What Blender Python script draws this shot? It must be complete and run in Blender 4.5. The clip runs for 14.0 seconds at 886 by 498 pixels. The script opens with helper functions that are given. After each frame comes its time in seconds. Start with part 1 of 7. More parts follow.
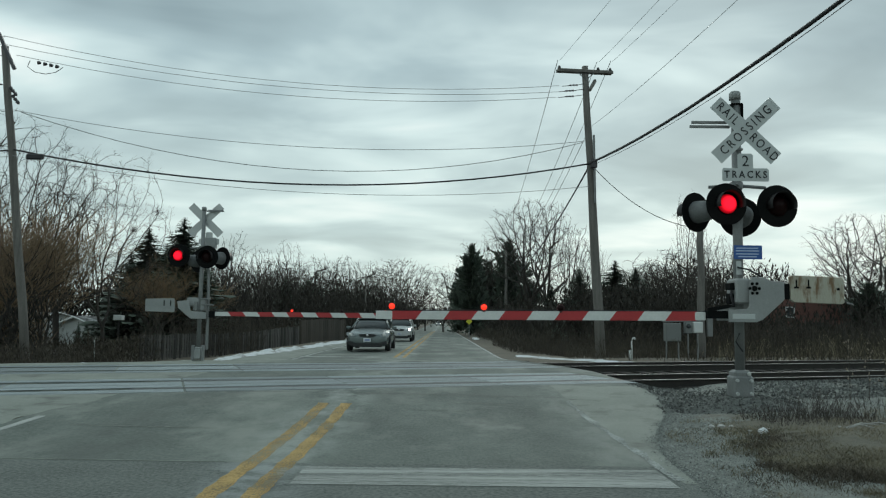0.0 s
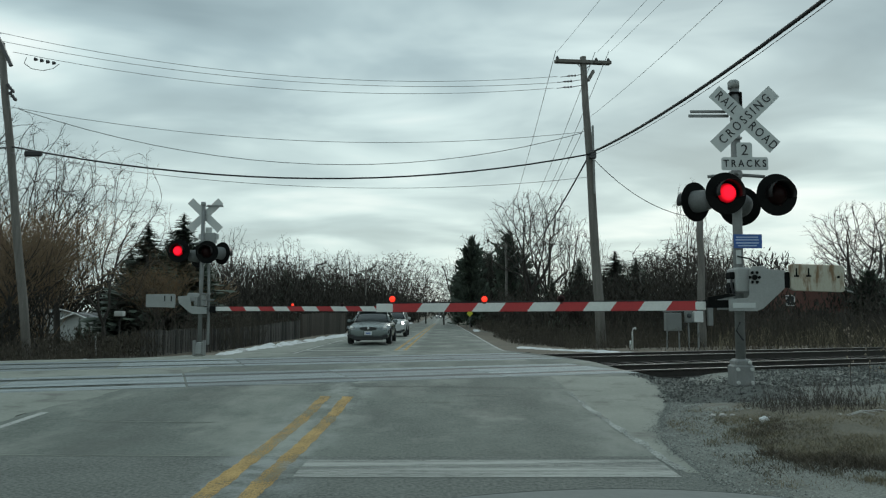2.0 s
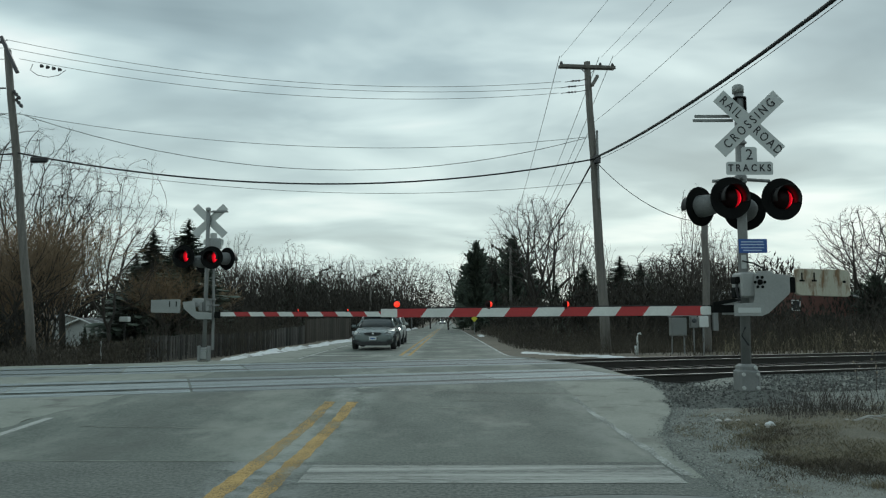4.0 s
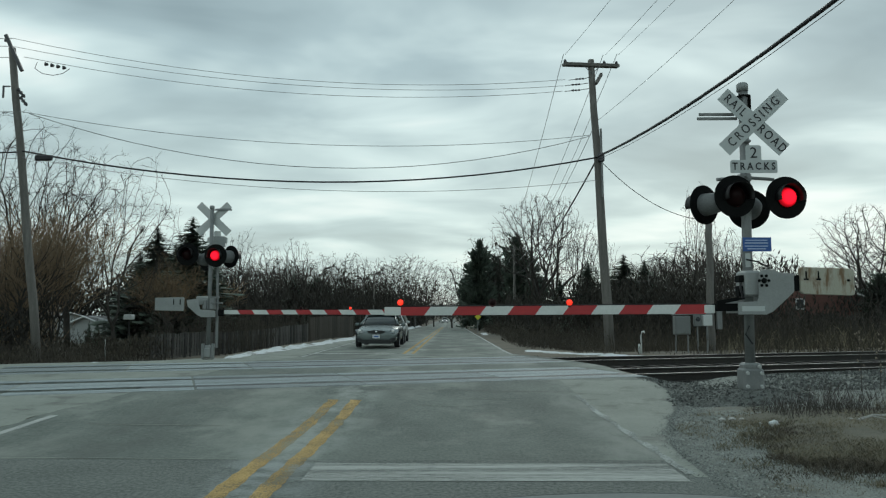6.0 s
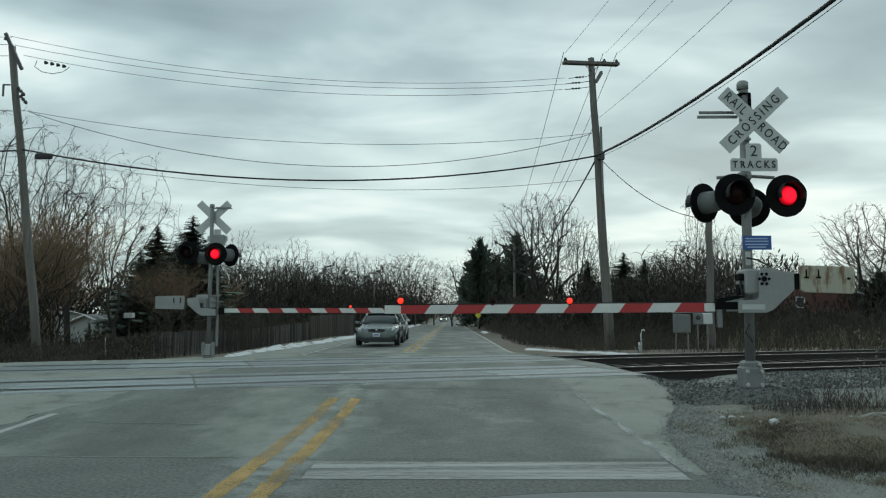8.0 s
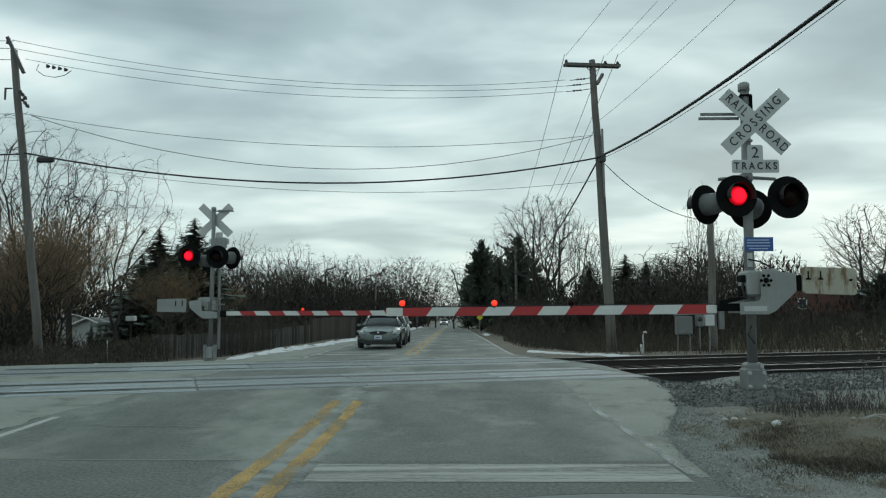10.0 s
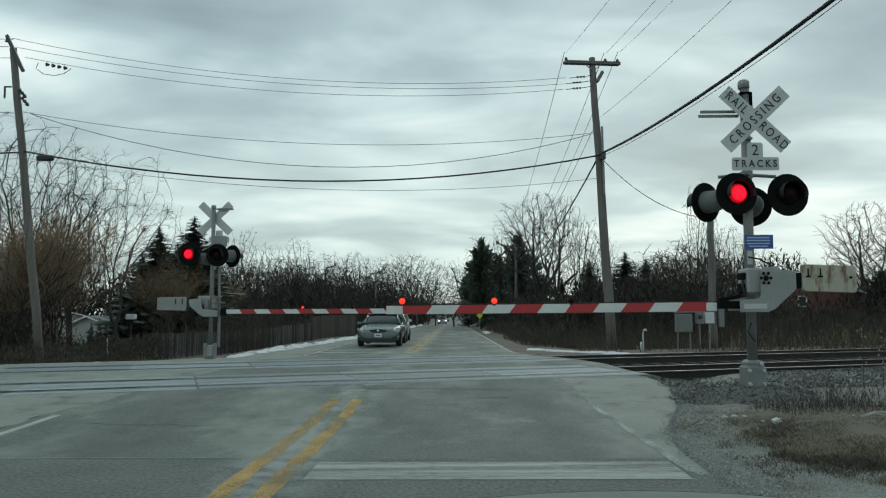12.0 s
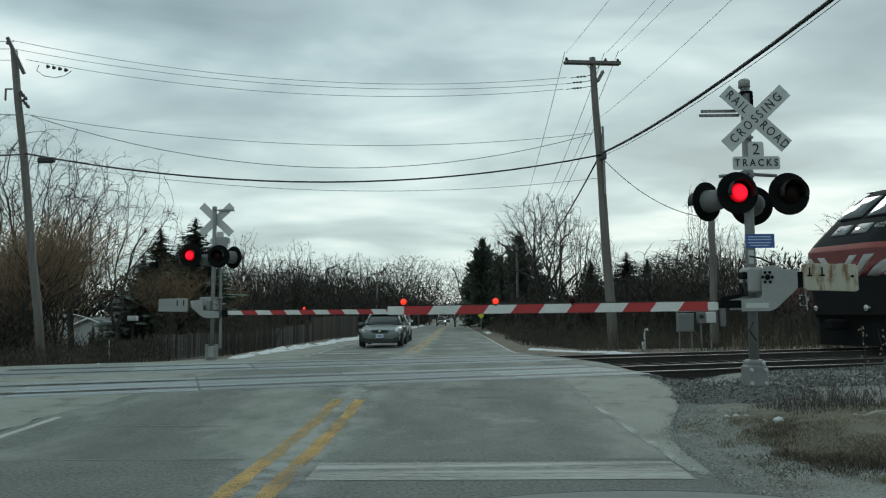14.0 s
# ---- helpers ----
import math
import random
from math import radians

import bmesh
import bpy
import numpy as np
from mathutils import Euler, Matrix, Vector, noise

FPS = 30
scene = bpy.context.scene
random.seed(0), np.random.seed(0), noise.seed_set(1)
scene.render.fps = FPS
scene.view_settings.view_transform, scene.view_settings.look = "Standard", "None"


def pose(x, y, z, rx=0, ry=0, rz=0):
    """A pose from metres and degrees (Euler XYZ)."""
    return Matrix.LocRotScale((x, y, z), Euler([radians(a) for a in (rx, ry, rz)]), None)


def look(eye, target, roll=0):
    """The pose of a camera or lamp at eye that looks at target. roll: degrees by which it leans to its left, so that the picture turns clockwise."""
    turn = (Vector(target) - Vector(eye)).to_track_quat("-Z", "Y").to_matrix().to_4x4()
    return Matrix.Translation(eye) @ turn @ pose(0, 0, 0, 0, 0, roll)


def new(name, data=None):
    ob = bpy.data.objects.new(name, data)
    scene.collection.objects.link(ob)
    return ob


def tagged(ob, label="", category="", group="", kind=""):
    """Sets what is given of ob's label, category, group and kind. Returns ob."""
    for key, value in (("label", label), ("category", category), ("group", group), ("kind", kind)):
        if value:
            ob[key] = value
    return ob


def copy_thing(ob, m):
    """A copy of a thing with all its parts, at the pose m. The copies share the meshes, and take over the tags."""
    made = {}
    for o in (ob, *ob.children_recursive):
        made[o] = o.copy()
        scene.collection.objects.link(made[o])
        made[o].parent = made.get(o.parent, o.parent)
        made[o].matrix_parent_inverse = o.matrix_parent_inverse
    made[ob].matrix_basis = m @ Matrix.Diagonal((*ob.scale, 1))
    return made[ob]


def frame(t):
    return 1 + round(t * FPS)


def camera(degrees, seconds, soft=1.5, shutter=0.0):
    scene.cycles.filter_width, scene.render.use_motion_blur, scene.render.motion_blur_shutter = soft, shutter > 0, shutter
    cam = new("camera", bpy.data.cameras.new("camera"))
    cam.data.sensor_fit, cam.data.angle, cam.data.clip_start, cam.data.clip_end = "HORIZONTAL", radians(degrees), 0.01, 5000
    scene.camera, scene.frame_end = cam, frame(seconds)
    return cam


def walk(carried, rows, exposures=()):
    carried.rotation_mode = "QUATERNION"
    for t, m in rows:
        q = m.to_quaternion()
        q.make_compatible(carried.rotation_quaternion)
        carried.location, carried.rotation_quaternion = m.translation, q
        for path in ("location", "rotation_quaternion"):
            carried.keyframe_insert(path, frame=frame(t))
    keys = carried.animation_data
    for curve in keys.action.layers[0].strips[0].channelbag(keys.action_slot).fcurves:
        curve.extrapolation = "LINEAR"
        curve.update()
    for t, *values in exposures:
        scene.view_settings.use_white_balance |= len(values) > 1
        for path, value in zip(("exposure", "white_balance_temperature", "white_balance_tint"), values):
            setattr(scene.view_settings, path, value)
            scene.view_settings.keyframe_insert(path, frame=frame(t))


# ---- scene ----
# the camera sits behind a windscreen, 1.27 m over the road; it only turns
EYE = (0.0, 0.0, 1.27)
TURNS = [(0.0, 95.26, 0.005, 0.641), (0.5, 94.579, 0.486, 0.305), (1.0, 94.71, 0.145, -0.382), (1.5, 94.794, -0.063, -0.201), (2.0, 94.695, -0.008, -0.011), (2.5, 94.953, 0.159, -0.116), (3.0, 95.084, 0.235, -0.125), (5.5, 95.009, 0.519, -0.018), (6.0, 94.945, 0.588, -0.0), (6.5, 94.883, 0.593, 0.0), (7.0, 94.849, 0.583, -0.052), (7.5, 94.819, 0.588, -0.024), (8.0, 94.823, 0.596, -0.018), (10.5, 95.013, 0.725, -0.165), (11.0, 94.939, 0.701, -0.143), (11.5, 94.864, 0.702, -0.155), (12.0, 94.843, 0.708, -0.213), (12.5, 94.818, 0.701, -0.29), (13.0, 94.814, 0.7, -0.32), (13.5, 94.85, 0.719, -0.382), (14.0, 94.872, 0.79, -0.43)]
cam = camera(60.0, 14.0, soft=1.2)
walk(cam, [(t, pose(*EYE, tilt, 0, turn) @ pose(0, 0, 0, 0, 0, lean)) for t, tilt, turn, lean in TURNS])

# ------------------------------------------------------------------ light
world = bpy.data.worlds.new("overcast_sky")
scene.world = world
world.use_nodes = True


def build_sky():
    nt = world.node_tree
    nt.nodes.clear()
    N, L = nt.nodes.new, nt.links.new
    out = N("ShaderNodeOutputWorld")
    bg = N("ShaderNodeBackground")
    bg.inputs["Strength"].default_value = 1.0
    sky = N("ShaderNodeTexSky")
    sky.sky_type = "NISHITA"
    sky.sun_disc = False
    sky.sun_elevation, sky.sun_rotation = radians(24), radians(20)
    dim = N("ShaderNodeVectorMath")
    dim.operation = "SCALE"
    dim.inputs["Scale"].default_value = 0.05
    L(sky.outputs[0], dim.inputs[0])
    tc = N("ShaderNodeTexCoord")
    sep = N("ShaderNodeSeparateXYZ")
    L(tc.outputs["Generated"], sep.inputs[0])

    def math_node(op, a, b=None, c=None):
        n = N("ShaderNodeMath")
        n.operation = op
        for i, v in enumerate((a, b, c)):
            if v is None:
                continue
            if isinstance(v, (int, float)):
                n.inputs[i].default_value = v
            else:
                L(v, n.inputs[i])
        return n.outputs[0]

    # cloud deck: direction projected onto a flat layer
    zc = math_node("MAXIMUM", sep.outputs[2], 0.0)
    h = math_node("ADD", zc, 0.13)
    u = math_node("DIVIDE", sep.outputs[0], h)
    v = math_node("DIVIDE", sep.outputs[1], h)
    comb = N("ShaderNodeCombineXYZ")
    L(u, comb.inputs[0]), L(v, comb.inputs[1])
    def layer(scale, detail, rough, at):
        mp = N("ShaderNodeMapping")
        mp.inputs["Location"].default_value = (*at, 0)
        mp.inputs["Scale"].default_value = (scale * 0.8, scale, 1)
        L(comb.outputs[0], mp.inputs[0])
        n = N("ShaderNodeTexNoise")
        n.inputs["Scale"].default_value = 1.0
        n.inputs["Detail"].default_value = detail
        n.inputs["Roughness"].default_value = rough
        n.inputs["Distortion"].default_value = 0.4
        L(mp.outputs[0], n.inputs["Vector"])
        return n.outputs["Fac"]

    big = layer(0.75, 3.0, 0.5, CLOUDS_AT)
    fine = layer(1.7, 4.0, 0.5, WISPS_AT)
    mix = math_node("ADD", math_node("MULTIPLY", big, 0.66), math_node("MULTIPLY", fine, 0.34))
    ramp = N("ShaderNodeValToRGB")
    L(mix, ramp.inputs[0])
    el = ramp.color_ramp.elements
    el[0].position, el[0].color = 0.38, (0.292, 0.397, 0.43, 1)
    el[1].position, el[1].color = 0.63, (0.90, 1.0, 0.98, 1)
    e = el.new(0.47)
    e.color = (0.418, 0.553, 0.585, 1)
    e = el.new(0.55)
    e.color = (0.642, 0.803, 0.81, 1)
    # paler towards the horizon
    low = math_node("SUBTRACT", 1.0, math_node("MULTIPLY", zc, 3.2))
    low = math_node("MULTIPLY", math_node("MAXIMUM", low, 0.0), 0.42)
    pale = N("ShaderNodeMixRGB")
    pale.inputs[2].default_value = (0.86, 0.985, 0.86, 1)
    L(low, pale.inputs[0]), L(ramp.outputs[0], pale.inputs[1])
    # a little of the blue sky's own gradient shines through the deck
    add = N("ShaderNodeMixRGB")
    add.blend_type = "MIX"
    add.inputs[0].default_value = 0.06
    L(pale.outputs[0], add.inputs[1]), L(dim.outputs[0], add.inputs[2])
    L(add.outputs[0], bg.inputs[0])
    L(bg.outputs[0], out.inputs[0])


CLOUDS_AT, WISPS_AT = (35.093, -6.515), (26.206, 13.719)
build_sky()
sun = new("sun", bpy.data.lights.new("sun", "SUN"))
sun.data.energy, sun.data.angle, sun.data.color = 0.6, radians(25), (0.96, 0.98, 0.92)
sun.matrix_world = look((0, 0, 50), (-8, -26, 36.0))
scene.view_settings.exposure = 0.04


# ------------------------------------------------------------------ materials
def mat(name, a, b=None, scale=4.0, rough=0.7, bump=0.0, metal=0.0, fine=40.0, spread=0.5, stretch=(1, 1, 1), per_object=0.0, c=None, c_scale=0.6, c_at=0.6, emit=0.0, gloss=0.5, per_island=0.0, bands=(), wear=None):
    """Two tones mixed by coarse and fine noise, a third tone as stains, and relief."""
    m = bpy.data.materials.new(name)
    m.use_nodes = True
    nt = m.node_tree
    N, L = nt.nodes.new, nt.links.new
    bsdf = nt.nodes["Principled BSDF"]
    bsdf.inputs["Roughness"].default_value = rough
    bsdf.inputs["Metallic"].default_value = metal
    bsdf.inputs["Specular IOR Level"].default_value = gloss
    b = b or tuple(v * 0.75 for v in a)
    tc = N("ShaderNodeTexCoord")
    mp = N("ShaderNodeMapping")
    mp.inputs["Scale"].default_value = stretch
    L(tc.outputs["Object"], mp.inputs[0])
    def nz(s, d, r=0.6):
        n = N("ShaderNodeTexNoise")
        n.inputs["Scale"].default_value, n.inputs["Detail"].default_value, n.inputs["Roughness"].default_value = s, d, r
        L(mp.outputs[0], n.inputs["Vector"])
        return n.outputs["Fac"]
    n1, n2 = nz(scale, 5.0), nz(fine, 4.0, 0.7)
    ad = N("ShaderNodeMath")
    ad.operation = "ADD"
    ad.inputs[1].default_value = 0
    mu = N("ShaderNodeMath")
    mu.operation = "MULTIPLY_ADD"
    mu.inputs[1].default_value = spread
    L(n2, mu.inputs[0])
    hm = N("ShaderNodeMath")
    hm.operation = "MULTIPLY"
    hm.inputs[1].default_value = 1 - spread
    L(n1, hm.inputs[0]), L(hm.outputs[0], mu.inputs[2])
    rp = N("ShaderNodeValToRGB")
    rp.color_ramp.elements[0].position, rp.color_ramp.elements[1].position = 0.36, 0.64
    rp.color_ramp.elements[0].color, rp.color_ramp.elements[1].color = (*a, 1), (*b, 1)
    L(mu.outputs[0], rp.inputs[0])
    col = rp.outputs[0]
    if c:
        st = N("ShaderNodeValToRGB")
        st.color_ramp.elements[0].position, st.color_ramp.elements[1].position = c_at, c_at + 0.12
        L(nz(c_scale, 6.0, 0.65), st.inputs[0])
        mx = N("ShaderNodeMixRGB")
        mx.inputs[2].default_value = (*c, 1)
        L(st.outputs[0], mx.inputs[0]), L(col, mx.inputs[1])
        col = mx.outputs[0]
    for x0, half, tone, amount, bias in bands:
        # a streak of salt, dust or rubber along the road, broken up by noise
        sx = N("ShaderNodeSeparateXYZ")
        L(tc.outputs["Object"], sx.inputs[0])
        off = N("ShaderNodeMath")
        off.operation = "SUBTRACT"
        off.inputs[1].default_value = x0
        L(sx.outputs[0], off.inputs[0])
        ab = N("ShaderNodeMath")
        ab.operation = "ABSOLUTE"
        L(off.outputs[0], ab.inputs[0])
        near = N("ShaderNodeMapRange")
        near.interpolation_type = "SMOOTHSTEP"
        near.inputs[1].default_value, near.inputs[2].default_value = half, 0.0
        L(ab.outputs[0], near.inputs[0])
        br = N("ShaderNodeMapRange")
        br.interpolation_type = "SMOOTHSTEP"
        br.inputs[1].default_value, br.inputs[2].default_value = bias, bias + 0.22
        L(nz(1.7, 6.0, 0.7), br.inputs[0])
        fm = N("ShaderNodeMath")
        fm.operation = "MULTIPLY"
        L(near.outputs[0], fm.inputs[0]), L(br.outputs[0], fm.inputs[1])
        fa = N("ShaderNodeMath")
        fa.operation = "MULTIPLY"
        fa.inputs[1].default_value = amount
        L(fm.outputs[0], fa.inputs[0])
        bx = N("ShaderNodeMixRGB")
        bx.inputs[2].default_value = (*tone, 1)
        L(fa.outputs[0], bx.inputs[0]), L(col, bx.inputs[1])
        col = bx.outputs[0]
    if wear is not None:
        # worn away down to what lies below
        wr = N("ShaderNodeMapRange")
        wr.inputs[1].default_value, wr.inputs[2].default_value = wear + 0.14, wear - 0.10
        wr.inputs[3].default_value = 0.06
        wm = N("ShaderNodeMath")
        wm.operation = "MULTIPLY_ADD"
        wm.inputs[1].default_value = 0.45
        wh = N("ShaderNodeMath")
        wh.operation = "MULTIPLY"
        wh.inputs[1].default_value = 0.55
        L(nz(1.1, 4.0), wh.inputs[0])
        L(nz(22.0, 3.0), wm.inputs[0]), L(wh.outputs[0], wm.inputs[2])
        L(wm.outputs[0], wr.inputs[0])
        L(wr.outputs[0], bsdf.inputs["Alpha"])
    if per_object:
        oi = N("ShaderNodeObjectInfo")
        mr = N("ShaderNodeMapRange")
        mr.inputs[3].default_value, mr.inputs[4].default_value = 1 - per_object, 1 + per_object
        L(oi.outputs["Random"], mr.inputs[0])
        vm = N("ShaderNodeVectorMath")
        vm.operation = "SCALE"
        L(col, vm.inputs[0]), L(mr.outputs[0], vm.inputs["Scale"])
        col = vm.outputs[0]
    if per_island:
        ge = N("ShaderNodeNewGeometry")
        mi = N("ShaderNodeMapRange")
        mi.inputs[3].default_value, mi.inputs[4].default_value = 1 - per_island, 1 + per_island
        L(ge.outputs["Random Per Island"], mi.inputs[0])
        vi = N("ShaderNodeVectorMath")
        vi.operation = "SCALE"
        L(col, vi.inputs[0]), L(mi.outputs[0], vi.inputs["Scale"])
        col = vi.outputs[0]
    L(col, bsdf.inputs["Base Color"])
    if bump:
        bp = N("ShaderNodeBump")
        bp.inputs["Strength"].default_value = min(1.0, bump)
        bp.inputs["Distance"].default_value = 0.02
        L(mu.outputs[0], bp.inputs["Height"]), L(bp.outputs[0], bsdf.inputs["Normal"])
    if emit:
        bsdf.inputs["Emission Color"].default_value = (*a, 1)
        bsdf.inputs["Emission Strength"].default_value = emit
    return m


def worn_paint(name, paint, wear, run):
    """Road paint worn through to the asphalt in streaks and specks."""
    return mat(name, paint, tuple(v * 0.74 for v in paint), 2.0, 0.85, 0.2, stretch=run, wear=wear)


LANE_STREAKS = ((-1.5, 0.75, (0.28, 0.305, 0.28), 0.9, 0.40), (-3.4, 0.9, (0.060, 0.068, 0.060), 0.55, 0.38), (0.55, 0.45, (0.070, 0.079, 0.071), 0.5, 0.40), (-0.75, 0.4, (0.075, 0.084, 0.076), 0.4, 0.42), (1.75, 0.5, (0.22, 0.235, 0.215), 0.6, 0.40))
ASPHALT = mat("asphalt", (0.053, 0.067, 0.059), (0.166, 0.191, 0.167), 0.7, 0.85, 0.9, fine=30, spread=0.46, stretch=(1, 0.5, 1), c=(0.205, 0.222, 0.195), c_scale=0.6, c_at=0.50, bands=LANE_STREAKS)
ROUGH_ASPHALT = mat("coarse_asphalt", (0.050, 0.061, 0.056), (0.180, 0.198, 0.180), 1.2, 0.9, 1.0, fine=30, spread=0.8, bands=((-1.5, 0.7, (0.33, 0.36, 0.35), 0.75, 0.40),))
CONCRETE = mat("salted_concrete", (0.158, 0.176, 0.154), (0.248, 0.270, 0.236), 0.9, 0.85, 0.5, fine=22, c=(0.115, 0.122, 0.108), c_scale=1.6, c_at=0.54)
GRAVEL = mat("gravel", (0.100, 0.109, 0.100), (0.270, 0.286, 0.258), 2.0, 0.95, 0.8, fine=45, spread=0.7, c=(0.13, 0.115, 0.085), c_scale=0.7, c_at=0.55)
EARTH = mat("winter_earth", (0.075, 0.066, 0.05), (0.14, 0.12, 0.085), 0.5, 0.95, 0.8, fine=9, spread=0.5, c=(0.055, 0.05, 0.04), c_scale=0.12, c_at=0.5)
SOIL = mat("dry_grass_soil", (0.090, 0.086, 0.066), (0.165, 0.152, 0.115), 1.2, 0.95, 0.9, fine=28, spread=0.6)
BALLAST = mat("ballast", (0.012, 0.0125, 0.012), (0.035, 0.036, 0.034), 3.0, 0.95, 1.0, fine=18, spread=0.7)
TIE_WOOD = mat("creosoted_wood", (0.018, 0.016, 0.014), (0.04, 0.035, 0.03), 6, 0.85, 0.6, fine=40, stretch=(0.3, 3, 3), per_object=0.25)
RUBBER = mat("rubber_panel", (0.045, 0.055, 0.057), (0.40, 0.465, 0.48), 1.6, 0.75, 0.5, fine=20, spread=0.35, stretch=(0.25, 7.0, 1), c=(0.085, 0.097, 0.094), c_scale=1.2, c_at=0.52, per_object=0.2)
RAIL_STEEL = mat("rail_steel", (0.024, 0.022, 0.020), (0.042, 0.038, 0.033), 5, 0.7, 0.2, 0.3, fine=60)
RAIL_TOP = mat("polished_rail_head", (0.27, 0.27, 0.265), (0.20, 0.195, 0.19), 5, 0.42, 0.0, 0.9)
BALLAST_FINE = mat("grey_stone_chippings", (0.070, 0.075, 0.071), (0.160, 0.168, 0.157), 3.0, 0.95, 0.8, fine=34, spread=0.7)
TRACK_STONE = mat("dull_track_stones", (0.080, 0.084, 0.080), (0.125, 0.130, 0.122), 7, 0.95, 0.3, fine=30, per_island=0.7)
SNOW = mat("old_snow", (0.60, 0.63, 0.645), (0.48, 0.51, 0.52), 3.0, 0.8, 0.8, fine=14, c=(0.17, 0.165, 0.15), c_scale=1.6, c_at=0.54)
YELLOW = worn_paint("worn_yellow_paint", (0.48, 0.315, 0.105), 0.505, (3.0, 1.2, 1))
WHITE_LINE = worn_paint("worn_white_paint", (0.40, 0.42, 0.395), 0.525, (0.35, 6.0, 1))
LONG_LINE = worn_paint("white_edge_paint", (0.42, 0.44, 0.42), 0.58, (4.0, 0.6, 1))
FAR_YELLOW = worn_paint("faded_yellow_paint", (0.40, 0.26, 0.075), 0.64, (3.0, 1.2, 1))
SALT = worn_paint("dried_salt", (0.36, 0.39, 0.37), 0.53, (2.5, 1.2, 1))
TAR = mat("crack_sealer", (0.018, 0.020, 0.021), (0.034, 0.037, 0.037), 4, 0.6, 0.2)
GALV = mat("galvanised_steel", (0.165, 0.174, 0.172), (0.235, 0.245, 0.243), 2.5, 0.55, 0.15, 0.35, fine=45, c=(0.24, 0.24, 0.23), c_scale=2.0, c_at=0.6)
ALU = mat("dull_aluminium_paint", (0.23, 0.245, 0.24), (0.31, 0.325, 0.32), 3.0, 0.6, 0.1, 0.15, fine=50, c=(0.27, 0.25, 0.21), c_scale=2.5, c_at=0.62)
RUSTY_WHITE = mat("rust_stained_white_steel", (0.42, 0.41, 0.34), (0.34, 0.325, 0.26), 2.5, 0.6, 0.2, fine=30, stretch=(2.2, 1, 0.7), c=(0.17, 0.105, 0.052), c_scale=3.0, c_at=0.51)
BLACK = mat("black_paint", (0.006, 0.0065, 0.0065), (0.010, 0.011, 0.011), 4, 0.85, 0.1, gloss=0.08)
VISOR = mat("black_visor_paint", (0.005, 0.005, 0.005), (0.008, 0.008, 0.008), 4, 0.35, 0.05, gloss=0.3)
HOUSING = mat("grey_lamp_housing", (0.17, 0.18, 0.18), (0.115, 0.122, 0.122), 5, 0.6, 0.1, 0.1, c=(0.16, 0.17, 0.17), c_scale=6, c_at=0.58)
SIGN_WHITE = mat("sign_face_white", (0.50, 0.53, 0.525), (0.43, 0.46, 0.455), 3, 0.5, 0.05, fine=60)
SIGN_BACK = mat("sign_back_aluminium", (0.50, 0.52, 0.51), (0.42, 0.44, 0.43), 3, 0.5, 0.05, 0.3)
LETTER = mat("black_lettering", (0.02, 0.022, 0.025), (0.03, 0.032, 0.035), 5, 0.6)
SIGN_BLUE = mat("sign_blue", (0.03, 0.10, 0.34), (0.025, 0.085, 0.28), 4, 0.5)
PALE_BLUE = mat("pale_blue_lettering", (0.42, 0.54, 0.72), (0.36, 0.47, 0.65), 4, 0.5)
GATE_WHITE = mat("gate_arm_white", (0.66, 0.68, 0.66), (0.55, 0.57, 0.55), 4, 0.45, 0.05, fine=30)
GATE_RED = mat("gate_arm_red", (0.43, 0.026, 0.030), (0.35, 0.022, 0.026), 4, 0.4, 0.05, fine=30)
LAMP_GLOW = mat("lit_red_lamp", (0.9, 0.006, 0.012), (0.8, 0.006, 0.012), 4, 0.6, emit=2.0, gloss=0.0)


def soften_lamp(m, rim):
    """The beam leaves the lens strongest along its axis and fades to the rim."""
    nt = m.node_tree
    N, L = nt.nodes.new, nt.links.new
    tc = N("ShaderNodeTexCoord")
    fl = N("ShaderNodeVectorMath")
    fl.operation = "MULTIPLY"
    fl.inputs[1].default_value = (1, 0, 1)
    L(tc.outputs["Object"], fl.inputs[0])
    ln = N("ShaderNodeVectorMath")
    ln.operation = "LENGTH"
    L(fl.outputs[0], ln.inputs[0])
    mr = N("ShaderNodeMapRange")
    mr.interpolation_type = "SMOOTHSTEP"
    mr.inputs[1].default_value, mr.inputs[2].default_value = rim, rim * 0.45
    mr.inputs[3].default_value, mr.inputs[4].default_value = 0.10, 1.6
    L(ln.outputs["Value"], mr.inputs[0])
    L(mr.outputs[0], nt.nodes["Principled BSDF"].inputs["Emission Strength"])
    nt.nodes["Principled BSDF"].inputs["Emission Color"].default_value = (1.0, 0.010, 0.028, 1)


soften_lamp(LAMP_GLOW, 0.145)
GATE_GLOW = mat("lit_gate_lamp", (1.0, 0.025, 0.008), (0.8, 0.05, 0.02), 30, 0.4, emit=0.85)
soften_lamp(GATE_GLOW, 0.054)
GATE_GLOW.node_tree.nodes["Principled BSDF"].inputs["Emission Color"].default_value = (1.0, 0.030, 0.012, 1)
GATE_CASE = mat("dark_red_lamp_case", (0.07, 0.014, 0.014), (0.05, 0.012, 0.012), 6, 0.6)
LAMP_DARK = mat("unlit_red_lens", (0.012, 0.003, 0.003), (0.009, 0.002, 0.002), 8, 0.5, gloss=0.12)
POLE_WOOD = mat("weathered_pole_wood", (0.100, 0.096, 0.087), (0.185, 0.175, 0.160), 3.0, 0.9, 0.8, fine=26, stretch=(3, 3, 0.25), c=(0.09, 0.08, 0.07), c_scale=1.2, c_at=0.6)
